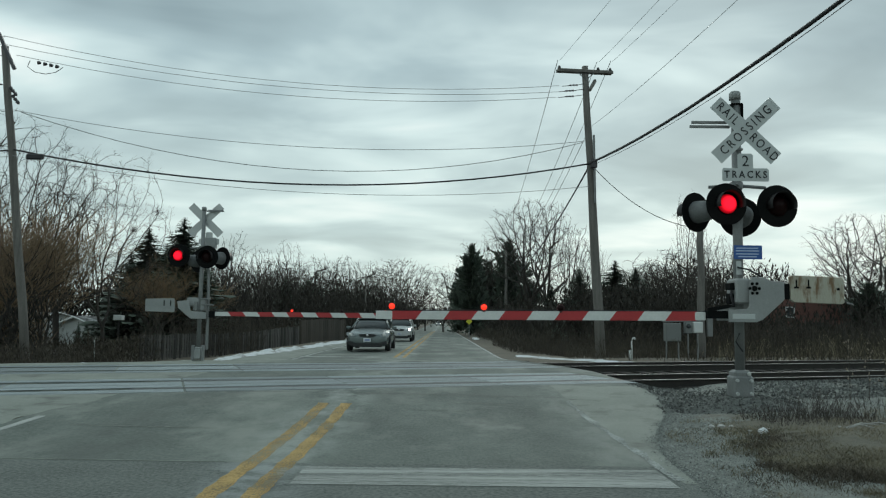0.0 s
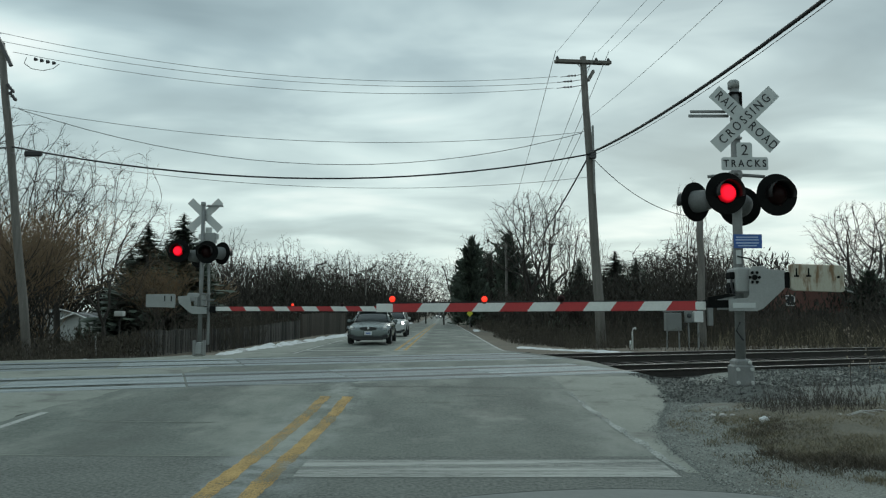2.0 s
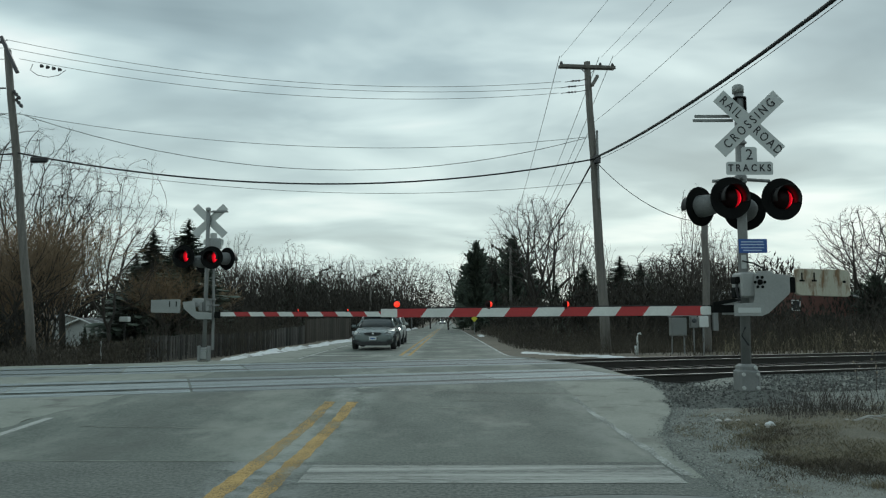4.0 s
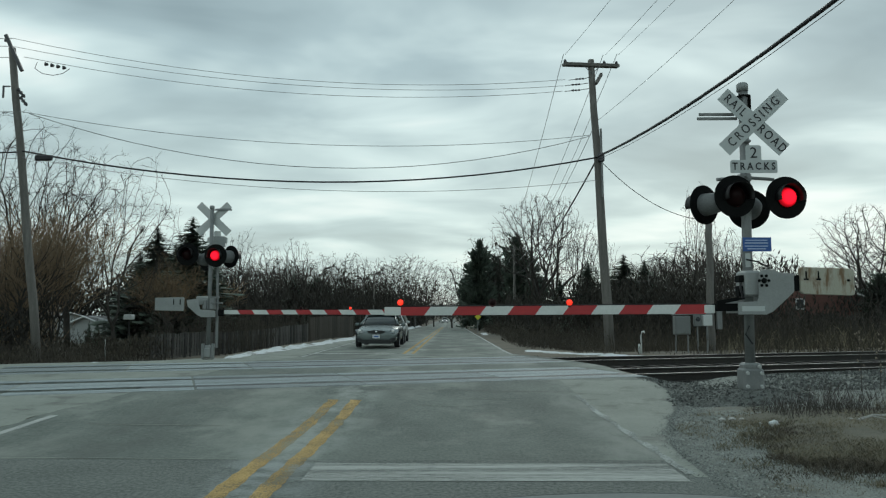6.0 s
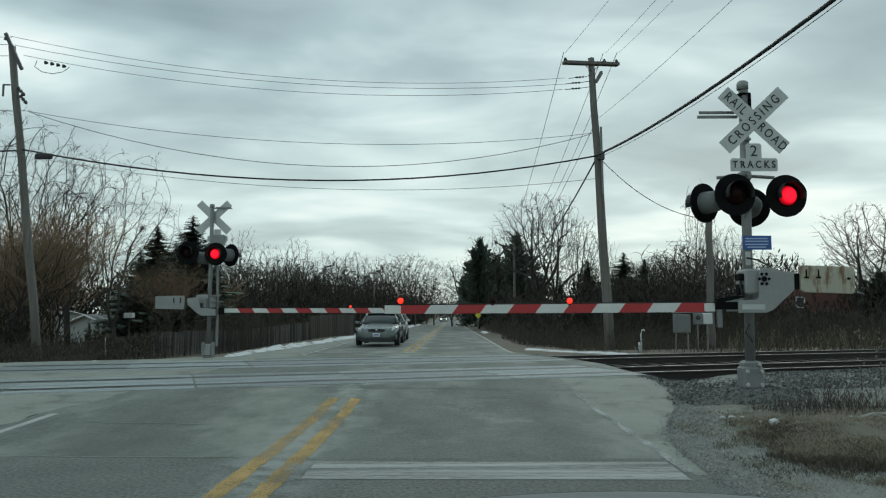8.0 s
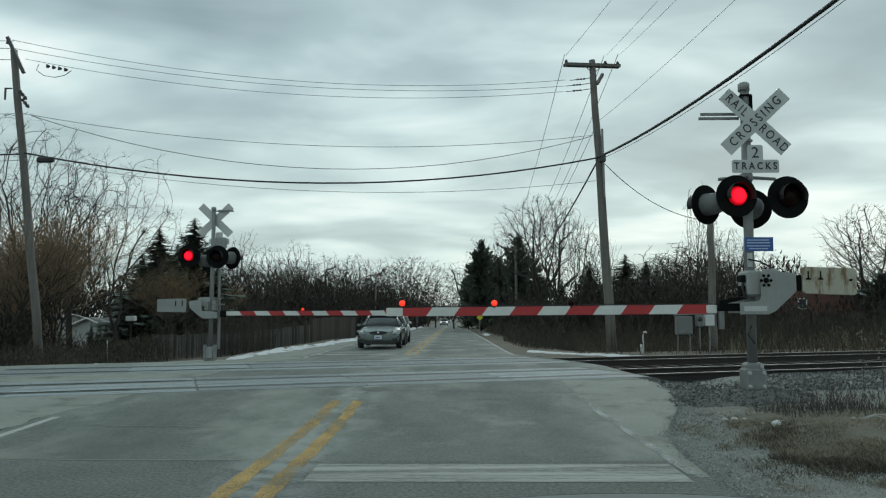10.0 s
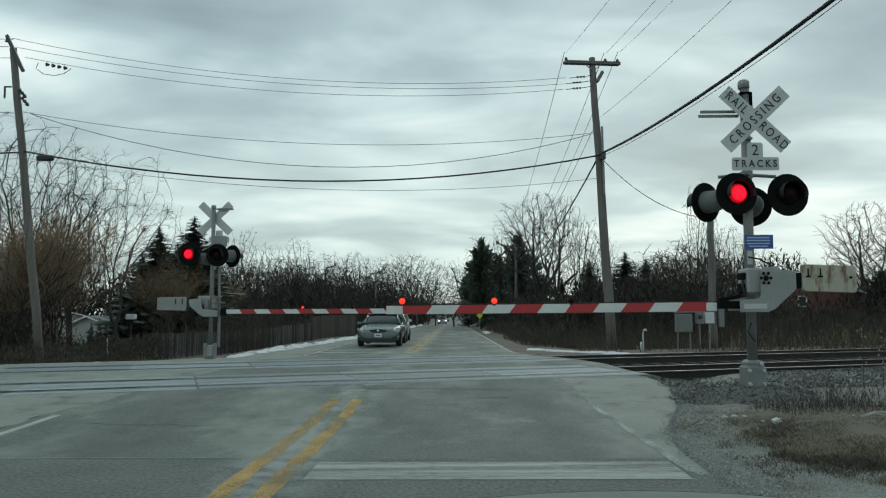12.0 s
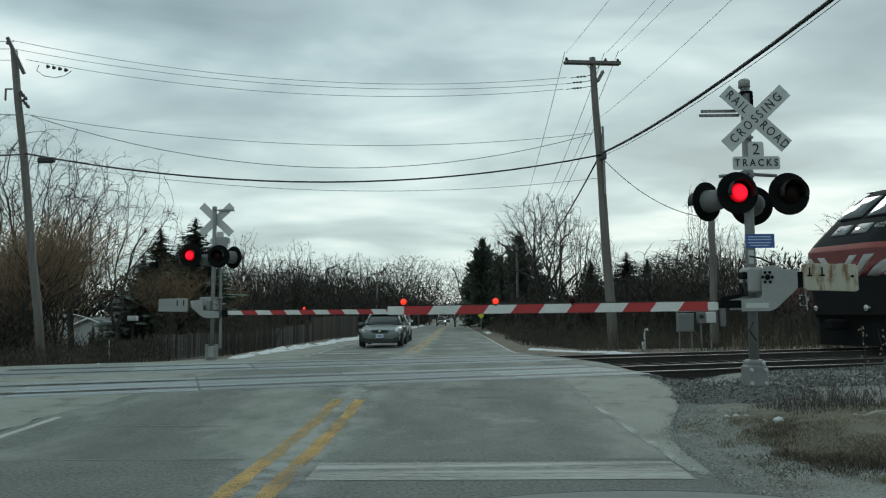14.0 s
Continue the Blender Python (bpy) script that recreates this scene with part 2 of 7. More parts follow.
WIRE = mat("black_cable", (0.015, 0.016, 0.018), (0.02, 0.02, 0.022), 4, 0.6)
THIN_WIRE = mat("bare_wire", (0.34, 0.35, 0.355), (0.28, 0.29, 0.295), 4, 0.5, 0, 0.2)
INSULATOR = mat("dark_insulator", (0.04, 0.04, 0.045), (0.06, 0.06, 0.065), 5, 0.4)


# ------------------------------------------------------------------ mesh helpers
class Shape:
    """Collects faces of one mesh."""

    def __init__(self):
        self.v, self.f = [], []

    def add(self, verts, faces):
        k = len(self.v)
        self.v += [tuple(p) for p in verts]
        self.f += [tuple(i + k for i in q) for q in faces]
        return self

    def box(self, c, s, b=0.0, m=None):
        """A box of size s round c, its long edges cut by b; m turns it."""
        x, y, z = s[0] / 2, s[1] / 2, s[2] / 2
        if b <= 0:
            vs = [(sx * x, sy * y, sz * z) for sz in (-1, 1) for sx, sy in ((-1, -1), (1, -1), (1, 1), (-1, 1))]
            fs = [(3, 2, 1, 0), (4, 5, 6, 7), (0, 1, 5, 4), (1, 2, 6, 5), (2, 3, 7, 6), (3, 0, 4, 7)]
        else:
            b = min(b, x * 0.9, y * 0.9, z * 0.9)
            vs, fs = [], []
            for zz, i in ((-z, b), (-z + b, 0), (z - b, 0), (z, b)):
                X, Y = x - i, y - i
                c2 = b if i == 0 else b * 0.6
                vs += [(-X + c2, -Y, zz), (X - c2, -Y, zz), (X, -Y + c2, zz), (X, Y - c2, zz), (X - c2, Y, zz), (-X + c2, Y, zz), (-X, Y - c2, zz), (-X, -Y + c2, zz)]
            for r in range(3):
                for i in range(8):
                    j = (i + 1) % 8
                    fs.append((r * 8 + i, r * 8 + j, r * 8 + 8 + j, r * 8 + 8 + i))
            fs += [tuple(range(7, -1, -1)), tuple(range(24, 32))]
        m = m or Matrix.Identity(4)
        c = Vector(c)
        return self.add([m @ Vector(p) + c for p in vs], fs)

    def tube(self, pts, radii, n=8, caps=True):
        """A tube through points, one radius each."""
        pts = [Vector(p) for p in pts]
        if isinstance(radii, (int, float)):
            radii = [radii] * len(pts)
        vs, fs = [], []
        for i, p in enumerate(pts):
            d = (pts[min(i + 1, len(pts) - 1)] - pts[max(i - 1, 0)]).normalized()
            a = d.cross(Vector((0, 0, 1)) if abs(d.z) < 0.9 else Vector((1, 0, 0))).normalized()
            b = d.cross(a)
            for k in range(n):
                t = 2 * math.pi * k / n
                vs.append(p + (a * math.cos(t) + b * math.sin(t)) * radii[i])
        for i in range(len(pts) - 1):
            for k in range(n):
                q = (k + 1) % n
                fs.append((i * n + k, i * n + q, i * n + n + q, i * n + n + k))
        if caps:
            fs.append(tuple(range(n - 1, -1, -1)))
            e = (len(pts) - 1) * n
            fs.append(tuple(range(e, e + n)))
        return self.add(vs, fs)

    def plate(self, outline, y0, y1, hole=None):
        """An outline in x and z, drawn out from y0 to y1."""
        n = len(outline)
        vs = [(x, y0, z) for x, z in outline] + [(x, y1, z) for x, z in outline]
        fs = [tuple(range(n)), tuple(range(2 * n - 1, n - 1, -1))]
        fs += [(i, i + n, (i + 1) % n + n, (i + 1) % n) for i in range(n)]
        return self.add(vs, fs)

    def lathe(self, prof, c=(0, 0, 0), n=20, axis="y", a0=0.0, a1=360.0):
        """Turns (radius, along) round an axis through c."""
        vs, fs = [], []
        full = a1 - a0 >= 359.9
        k = n if full else n + 1
        for r, h in prof:
            for i in range(k):
                t = radians(a0 + (a1 - a0) * i / n)
                p, q = r * math.cos(t), r * math.sin(t)
                vs.append({"y": (p, h, q), "z": (p, q, h), "x": (h, p, q)}[axis])
        for j in range(len(prof) - 1):
            for i in range(k if full else k - 1):
                i2 = (i + 1) % k
                fs.append((j * k + i, j * k + i2, j * k + k + i2, j * k + k + i))
        c = Vector(c)
        return self.add([Vector(p) + c for p in vs], fs)

    def fit(self, sx, ox, sz, oz):
        """Scales and shifts in x and z."""
        self.v = [(x * sx + ox, y, z * sz + oz) for x, y, z in self.v]
        return self

    def mesh(self, name, material, smooth=False):
        me = bpy.data.meshes.new(name)
        me.from_pydata(self.v, [], self.f)
        me.validate()
        bm = bmesh.new()
        bm.from_mesh(me)
        bmesh.ops.recalc_face_normals(bm, faces=bm.faces) if len(bm.faces) < 6000 else None
        bm.to_mesh(me)
        bm.free()
        for m in material if isinstance(material, (list, tuple)) else [material]:
            me.materials.append(m)
        if smooth:
            me.polygons.foreach_set("use_smooth", [True] * len(me.polygons))
        return me


def part(name, shape, material, parent=None, label="", smooth=False, kind=""):
    me = shape if isinstance(shape, bpy.types.Mesh) else shape.mesh(name, material, smooth)
    ob = new(name, me)
    if parent:
        ob.parent = parent
    return tagged(ob, label, kind=kind)


def thing(name, m, label, category, group=""):
    ob = new(name)
    ob.empty_display_size = 0.2
    ob.matrix_basis = m
    return tagged(ob, label, category, group)


def smooth_edges(ob, width, segments=2):
    md = ob.modifiers.new("bevel", "BEVEL")
    md.width, md.segments, md.limit_method = width, segments, "ANGLE"
    return ob


def text_shape(words, size, material, name, parent, m, label="", spacing=1.0, depth=0.002, wide=1.0, bold=0.0):
    """Words in the built-in font, as a mesh standing in the x-z plane, facing -y."""
    cu = bpy.data.curves.new(name, "FONT")
    cu.body, cu.size, cu.align_x, cu.align_y, cu.extrude, cu.space_character = words, size, "CENTER", "CENTER", depth, spacing
    cu.resolution_u = 3
    cu.offset = bold
    tmp = bpy.data.objects.new(name, cu)
    scene.collection.objects.link(tmp)
    me = bpy.data.meshes.new_from_object(tmp.evaluated_get(bpy.context.evaluated_depsgraph_get()))
    bpy.data.objects.remove(tmp)
    me.transform(m @ pose(0, 0, 0, 90) @ Matrix.Diagonal((wide, 1, 1, 1)))
    me.materials.clear()
    me.materials.append(material)
    ob = new(name, me)
    ob.parent = parent
    return tagged(ob, label)


def ease(a, b, x):
    t = max(0.0, min(1.0, (x - a) / (b - a)))
    return t * t * (3 - 2 * t)


# ------------------------------------------------------------------ the lie of the land
SKEW = radians(19.8)
TX, TY = math.cos(SKEW), math.sin(SKEW)
TRACK_N = (13.95, 18.4)


def across(x, y):
    """Distance from the origin square to the tracks."""
    return -x * TY + y * TX


def on_track(s, n):
    """The point s along the tracks and n across them."""
    return (s * TX - n * TY, s * TY + n * TX)


def road_z(x, y):
    n = across(x, y)
    z = 0.12 * ease(8.5, 12.4, n) * (1 - ease(19.6, 25.0, n)) - 0.08 * ease(20.0, 27.0, n)
    if y > 28:
        z -= 0.0066 * (min(y, 170) - 28)
    return z


def left_edge(y):
    return -5.0 - 0.35 * ease(20, 45, y)


def right_edge(y):
    """Edge of the paved road, with the flare before the rails."""
    return 2.08 + 1.45 * ease(6.8, 13, y) * (1 - ease(17, 24, y))


def ground_z(x, y):
    z = road_z(x, y) - 0.02
    if x > right_edge(y):
        d = x - right_edge(y)
        n = across(x, y)
        z += 0.11 * ease(0.2, 2.2, d) * (1 - ease(11.5, 12.2, n))
        z -= 0.22 * ease(11.2, 12.6, n) * (1 - ease(21, 24, n)) * ease(0.1, 0.8, d)
        z -= 0.35 * ease(24, 34, n) * ease(1.0, 5.0, d)
    if x < left_edge(y) - 2.2:
        d = left_edge(y) - 2.2 - x
        n = across(x, y)
        z -= 0.55 * ease(0, 4, d) * ease(19, 26, n)
    if abs(x) < 60 and 2 < y < 80:
        z += 0.035 * (noise.noise((x * 0.5, y * 0.5, 0)) + 0.5 * noise.noise((x * 1.7, y * 1.7, 3))) * ease(0.1, 1.2, max(left_edge(y) - 2.4 - x, x - right_edge(y)))
    return z


def sheet(name, xs, ys, height, material, kind="structure", label="", parent=None, category=""):
    sh = Shape()
    nx = len(xs)
    sh.v = [(x, y, height(x, y)) for y in ys for x in xs]
    sh.f = [(j * nx + i, j * nx + i + 1, j * nx + nx + i + 1, j * nx + nx + i) for j in range(len(ys) - 1) for i in range(nx - 1)]
    ob = part(name, sh, material, parent, smooth=True)
    return tagged(ob, label, category, kind=kind)


def steps(*stops):
    """Values from stop to stop: (start, step), (start, step), ..., end."""
    out = []
    for (a, s), nxt in zip(stops, stops[1:]):
        e = nxt[0] if isinstance(nxt, tuple) else nxt
        k = max(1, round((e - a) / s))
        out += [a + (e - a) * i / k for i in range(k)]
    return out + [stops[-1]]


def build_ground():
    xs = steps((-1500, 250), (-250, 40), (-60, 4), (-20, 0.6), (-8, 0.35), (12, 0.6), (30, 4), (70, 40), (250, 250), 1500)
    ys = steps((-300, 60), (-20, 3), (2, 0.4), (34, 1.5), (80, 10), (200, 60), (500, 400), 3000)
    sheet("ground", xs, ys, lambda x, y: ground_z(x, y) - (0.06 if left_edge(y) - 0.3 < x < right_edge(y) - 0.1 or (0 < x < 11 and -39 < y and across(x, y) < 11.9) else 0) - (0.08 if x < left_edge(y) and -45 < y < 23 and x > -22 else 0), EARTH, label="brown winter earth beside the road", category="ground")


def strip(name, y0, y1, left, right, material, lift, step=0.5, label="", kind="structure", cols=2, category="road"):
    """A band along the road between two edges that may depend on y."""
    ys = steps((y0, step), y1)
    sh = Shape()
    for y in ys:
        a, b = left(y), right(y)
        for i in range(cols + 1):
            x = a + (b - a) * i / cols
            sh.v.append((x, y, road_z(x, y) + lift))
    c = cols + 1
    sh.f = [(j * c + i, j * c + i + 1, j * c + c + i + 1, j * c + c + i) for j in range(len(ys) - 1) for i in range(cols)]
    ob = part(name, sh, material, smooth=True)
    return tagged(ob, label, category, kind=kind)


def build_road():
    k = lambda v: (lambda y: v)
    strip("road", 6.9, 60, left_edge, right_edge, ASPHALT, 0.0, 0.4, "grey salt-stained asphalt road", cols=16)
    strip("road", 60, 900, left_edge, right_edge, ASPHALT, 0.0, 10, "grey asphalt road running to the horizon", cols=2)
    strip("road", -40, 6.9, left_edge, right_edge, ROUGH_ASPHALT, 0.0, 0.6, "coarse dark asphalt before the stop line", cols=6)
    # pale concrete apron where the road flares at the tracks
    strip("pavement", 6.2, 13.9, k(1.93), lambda y: right_edge(y) - 0.02 + 0.05 * noise.noise((y * 0.9, 0, 5)), CONCRETE, 0.002, 0.1, "pale salted concrete apron beside the lane", cols=4, category="pavement")
    strip("pavement", -40, 24.0, lambda y: -22.0 + 11.0 * ease(15.6, 18.6, y) + 3.0 * ease(18.0, 24.0, y) + 0.25 * noise.noise((y * 1.9, 2, 2)), lambda y: left_edge(y) + 0.12 + 0.30 * noise.noise((y * 0.5, 3, 1)) + 0.12 * noise.noise((y * 2.3, 3, 1)), CONCRETE, 0.0015, 0.15, "pale gravelly concrete apron beside the lane", cols=12, category="pavement")
    strip("pavement", 24.0, 80, lambda y: left_edge(y) - 1.7 + 0.25 * noise.noise((y * 0.6, 2, 2)), lambda y: left_edge(y) + 0.04, CONCRETE, 0.0015, 0.4, "pale salted shoulder beside the far lane", cols=6, category="pavement")
    # lane paint
    for x0, name in ((-1.66, "yellow_line"), (-1.345, "yellow_line")):
        jag = lambda y, side: 0.016 * noise.noise((y * 3.1, x0, side)) + 0.014 * noise.noise((y * 11, x0, side))
        strip(name, -40, 2.0, k(x0 - 0.075), k(x0 + 0.075), YELLOW, 0.003, 1.0, "worn yellow centre line", category="road marking")
        strip(name, 2.0, 11.0, lambda y: x0 - 0.075 + jag(y, 1), lambda y: x0 + 0.075 + jag(y, 5), YELLOW, 0.003, 0.04, "worn yellow centre line", category="road marking")
        strip(name, 27.2, 140, k(x0 - 0.06), k(x0 + 0.06), FAR_YELLOW, 0.003, 2, "worn yellow centre line", category="road marking")
    strip("stop_line", 6.02, 6.72, k(-1.16), k(1.84), WHITE_LINE, 0.0045, 0.2, "worn white stop line", cols=10, category="road marking")
    strip("stop_line", 27.0, 27.5, k(-5.0), k(-1.9), WHITE_LINE, 0.0045, 0.2, "worn white stop line", cols=10, category="road marking")
    strip("edge_line", 6.3, 11.8, lambda y: 1.875 + 0.03 * noise.noise((y * 1.7, 1, 1)), lambda y: 1.96 + 0.05 * noise.noise((y * 2.3, 6, 1)), SALT, 0.0045, 0.06, "dried white salt along the lane edge", category="road marking")
    strip("edge_line", 24.2, 170, k(1.98), k(2.10), LONG_LINE, 0.0035, 2, "white edge line", category="road marking")
    strip("edge_line", -40, 9.4, k(-4.86), k(-4.76), LONG_LINE, 0.0035, 0.25, "white edge line", category="road marking")
    strip("edge_line", 25.0, 90, lambda y: left_edge(y) + 0.15, lambda y: left_edge(y) + 0.26, LONG_LINE, 0.0035, 2, "white edge line", category="road marking")
    # cracks and repair seams
    rng = random.Random(4)
    for y0, xa, xb, w in ((6.95, -6.0, -1.9, 0.025), (10.6, -0.4, 0.35, 0.03), (11.3, 0.1, 1.0, 0.03), (8.9, -4.2, -2.6, 0.03), (12.15, -3.5, 1.9, 0.03)):
        sh = Shape()
        n = 14
        for i in range(n + 1):
            x = xa + (xb - xa) * i / n
            y = y0 + rng.uniform(-0.03, 0.03)
            for s in (-1, 1):
                sh.v.append((x, y + s * w / 2, road_z(x, y) + 0.003))
        sh.f = [(2 * i, 2 * i + 2, 2 * i + 3, 2 * i + 1) for i in range(n)]
        tagged(part("crack_seam", sh, CONCRETE if y0 != 12.15 else TAR), "thin seam across the asphalt", "crack", kind="structure")
    # brown verge under the grass
    sh = Shape()
    xs, ys = steps((2.6, 0.2), 12.0), steps((4.6, 0.2), 10.6)
    for y in ys:
        for x in xs:
            e = ease(0.0, 0.9, x - 2.65 + 0.6 * noise.noise((x * 1.1, y * 1.1, 9)) - 0.12 * abs(y - 7.5)) * ease(0, 0.8, y - 4.6) * ease(0, 1.2, 10.6 - y)
            sh.v.append((x, y, ground_z(x, y) - 0.02 + 0.065 * e + 0.012 * noise.noise((x * 4, y * 4, 2))))
    nx = len(xs)
    sh.f = [(j * nx + i, j * nx + i + 1, j * nx + nx + i + 1, j * nx + nx + i) for j in range(len(ys) - 1) for i in range(nx - 1)]
    tagged(part("verge", sh, SOIL, smooth=True), "brown soil of the verge", "ground", kind="structure")
    # gravel shoulder
    xs = steps((1.6, 0.2), 12.0)
    ys = steps((-40, 1.0), (1.0, 0.25), 14.2)
    sh = Shape()
    nx = len(xs)
    for y in ys:
        for x in xs:
            fade = min(1.0, max(0.0, (across(x, y) - 12.1)) / 0.5)
            sh.v.append((x, y, ground_z(x, y) + (-0.012 + 0.034 * ease(0.05, 0.6, x - right_edge(y)) if x > right_edge(y) - 0.45 else -0.05) - 0.2 * fade + (0.012 * noise.noise((x * 3, y * 3, 1)) + 0.02 * noise.noise((x * 0.9, y * 0.5, 4))) * ease(0.1, 0.6, x - right_edge(y))))
    sh.f = [(j * nx + i, j * nx + i + 1, j * nx + nx + i + 1, j * nx + nx + i) for j in range(len(ys) - 1) for i in range(nx - 1)]
    tagged(part("shoulder", sh, GRAVEL, smooth=True), "grey gravel shoulder with scattered stones", "gravel", kind="structure")


def build_tracks():
    """Two tracks: ballast, sleepers, rails, and panels where the road crosses."""
    for n0 in TRACK_N:
        # how far along the track the road lies
        road_s = [s for s in steps((-14, 0.1), 14) if left_edge(on_track(s, n0)[1]) - 4.6 < on_track(s, n0)[0] < right_edge(on_track(s, n0)[1]) - 0.25]
        s0, s1 = min(road_s), max(road_s)
        z0 = road_z(*on_track(0, n0))
        m = Matrix.Translation((*on_track(0, n0), z0)) @ Matrix.Rotation(SKEW, 4, "Z")
        track = thing("railway_track", m, "steel rails on dark ballast crossing the road", "railway track", "tracks over the road")
        tagged(track, kind="structure")
        bed = Shape()
        for s in steps((s1 + 0.02, 0.8), (60, 6), 420):
            for n, z in ((-2.1, -0.42), (-1.5, -0.21), (1.5, -0.21), (2.1, -0.42)):
                bed.v.append((s, n, z + 0.02 * noise.noise((s * 2, n * 2, n0))))
        k = len(bed.v) // 4
        bed.f = [(4 * i + j, 4 * i + 4 + j, 4 * i + 5 + j, 4 * i + 1 + j) for i in range(k - 1) for j in range(3)]
        part("ballast_bed", bed, BALLAST, track, "dark ballast", smooth=True)
        for g in (-0.7175, 0.7175):
            web, top = Shape(), Shape()
            web.box((170, g, -0.10), (560, 0.018, 0.13)).box((170, g, -0.165), (560, 0.15, 0.012)).box((170, g, -0.026), (560, 0.068, 0.028), 0.006)
            rail = part("rail", web, RAIL_STEEL, track)
            top.box((170, g, -0.008), (560, 0.052, 0.008))
            part("rail_head", top, RAIL_TOP, rail, "polished running surface")
            # dark gap along each rail in the road
            gap = Shape()
            for side in (-1, 1):
                gap.box(((s0 + s1) / 2, g + side * 0.094, -0.0085), (s1 - s0, 0.125, 0.02))
            part("flangeway", gap, TAR, track, "dark flangeway beside the rail")
        # crossing panels, laid end to end
        length = 2.44
        count = int((s1 - s0) / length)
        length = (s1 - s0) / count
        rows = ((-1.13, 0.50), (0.0, 1.11), (1.13, 0.50))
        for n, w in rows:
            pm = Shape().box((0, 0, -0.06), (length - 0.03, w, 0.13), 0.008).mesh("crossing_panel", RUBBER)
            for i in range(count):
                ob = part("crossing_panel", pm, RUBBER, track)
                ob.location = (s0 + length * (i + 0.5), n, -0.001 + 0.0015 * ((i * 7) % 3))
        tie = Shape().box((0, 0, -0.25), (0.23, 2.6, 0.17), 0.012).mesh("sleeper", TIE_WOOD)
        for i in range(70):
            ob = part("sleeper", tie, TIE_WOOD, track)
            ob.location = (s1 + 0.4 + i * 0.55, 0.03 * math.sin(i * 5.1), 0.0)
            ob.rotation_euler[2] = radians(1.5 * math.sin(i * 3.3))


# ------------------------------------------------------------------ crossing signals
def blade(sh, angle, y, length=1.22, w=0.229, t=0.006):
    """One blade of a crossbuck."""
    c, s = math.cos(radians(angle)), math.sin(radians(angle))
    pts = [(-length / 2, -w / 2), (length / 2, -w / 2), (length / 2, w / 2), (-length / 2, w / 2)]
    return sh.plate([(a * c - b * s, a * s + b * c) for a, b in pts], y, y + t)


LAMPS = []  # lamp bulbs that turn to flash: object, phase


def flasher(mast, x, y, z, facing, phase, size=1.0, toe=0.0):
    """A round flasher: black backboard, hood, grey housing, and the bulb inside that turns."""
    m = pose(x, y, z, 0, 0, (0 if facing < 0 else 180) + toe) @ Matrix.Diagonal((size, size, size, 1))
    board = Shape()
    board.lathe([(0.155, 0.0), (0.300, 0.0), (0.308, 0.006), (0.308, 0.02), (0.300, 0.026), (0.155, 0.026)], n=36)
    back = part("flasher", board, BLACK, mast, "round black backboard of the flashing lamp", smooth=False)
    back.matrix_basis = m
    hood = Shape()
    hood.lathe([(0.172, 0.0), (0.186, -0.20), (0.190, -0.20), (0.178, 0.0)], n=30, a0=-18, a1=198)
    part("visor", hood, VISOR, back, "black hood over the lens", smooth=True)
    body = Shape()
    body.lathe([(0.0, 0.33), (0.10, 0.32), (0.15, 0.27), (0.165, 0.16), (0.175, 0.05), (0.175, 0.026)], n=24)
    part("housing", body, HOUSING, back, "scuffed grey lamp housing", smooth=True)
    ball, dark = Shape(), Shape()
    cap = radians(68)
    R = 0.155
    prof = [(R * math.sin(cap * i / 8), -R * math.cos(cap * i / 8)) for i in range(9)]
    rest = [(R * math.sin(cap + (math.pi - cap) * i / 8), -R * math.cos(cap + (math.pi - cap) * i / 8)) for i in range(9)]
    ball.lathe([(max(r, 1e-4), h) for r, h in prof], n=24)
    k = len(ball.f)
    ball.lathe([(max(r, 1e-4), h) for r, h in rest], n=24)
    me = ball.mesh("bulb", [LAMP_GLOW, LAMP_DARK], True)
    me.polygons.foreach_set("material_index", [0 if i < k else 1 for i in range(len(me.polygons))])
    bulb = part("bulb", me, None, back, "red signal lamp" )
    bulb.location = (0, 0.04, 0)
    if phase is not None:
        LAMPS.append((bulb, phase, (0, 0.04, 0)))
    else:
        bulb.rotation_euler[2] = radians(170)
    return back


def gate_lamp(arm, x, z, phase, y=0.0):
    """A small red lamp on the arm, in a dark bracket."""
    case = Shape()
    case.box((0, 0.0, -0.045), (0.05, 0.05, 0.05), 0.006)
    case.lathe([(0.044, -0.012), (0.056, -0.014), (0.056, 0.014), (0.044, 0.012)], n=18)
    holder = part("gate_lamp", case, GATE_CASE, arm, "small red gate lamp")
    holder.location = (x, y, z)
    ball = Shape()
    R, cap = 0.050, radians(64)
    ball.lathe([(max(R * math.sin(cap * i / 5), 1e-4), -R * math.cos(cap * i / 5)) for i in range(6)], n=14)
    k = len(ball.f)
    ball.lathe([(max(R * math.sin(cap + (math.pi - cap) * i / 6), 1e-4), -R * math.cos(cap + (math.pi - cap) * i / 6)) for i in range(7)], n=14)
    me = ball.mesh("bulb", [GATE_GLOW, LAMP_DARK], True)
    me.polygons.foreach_set("material_index", [0 if i < k else 1 for i in range(len(me.polygons))])
    bulb = part("bulb", me, None, holder, "red lamp")
    if phase is not None:
        LAMPS.append((bulb, phase, (0, 0, 0)))


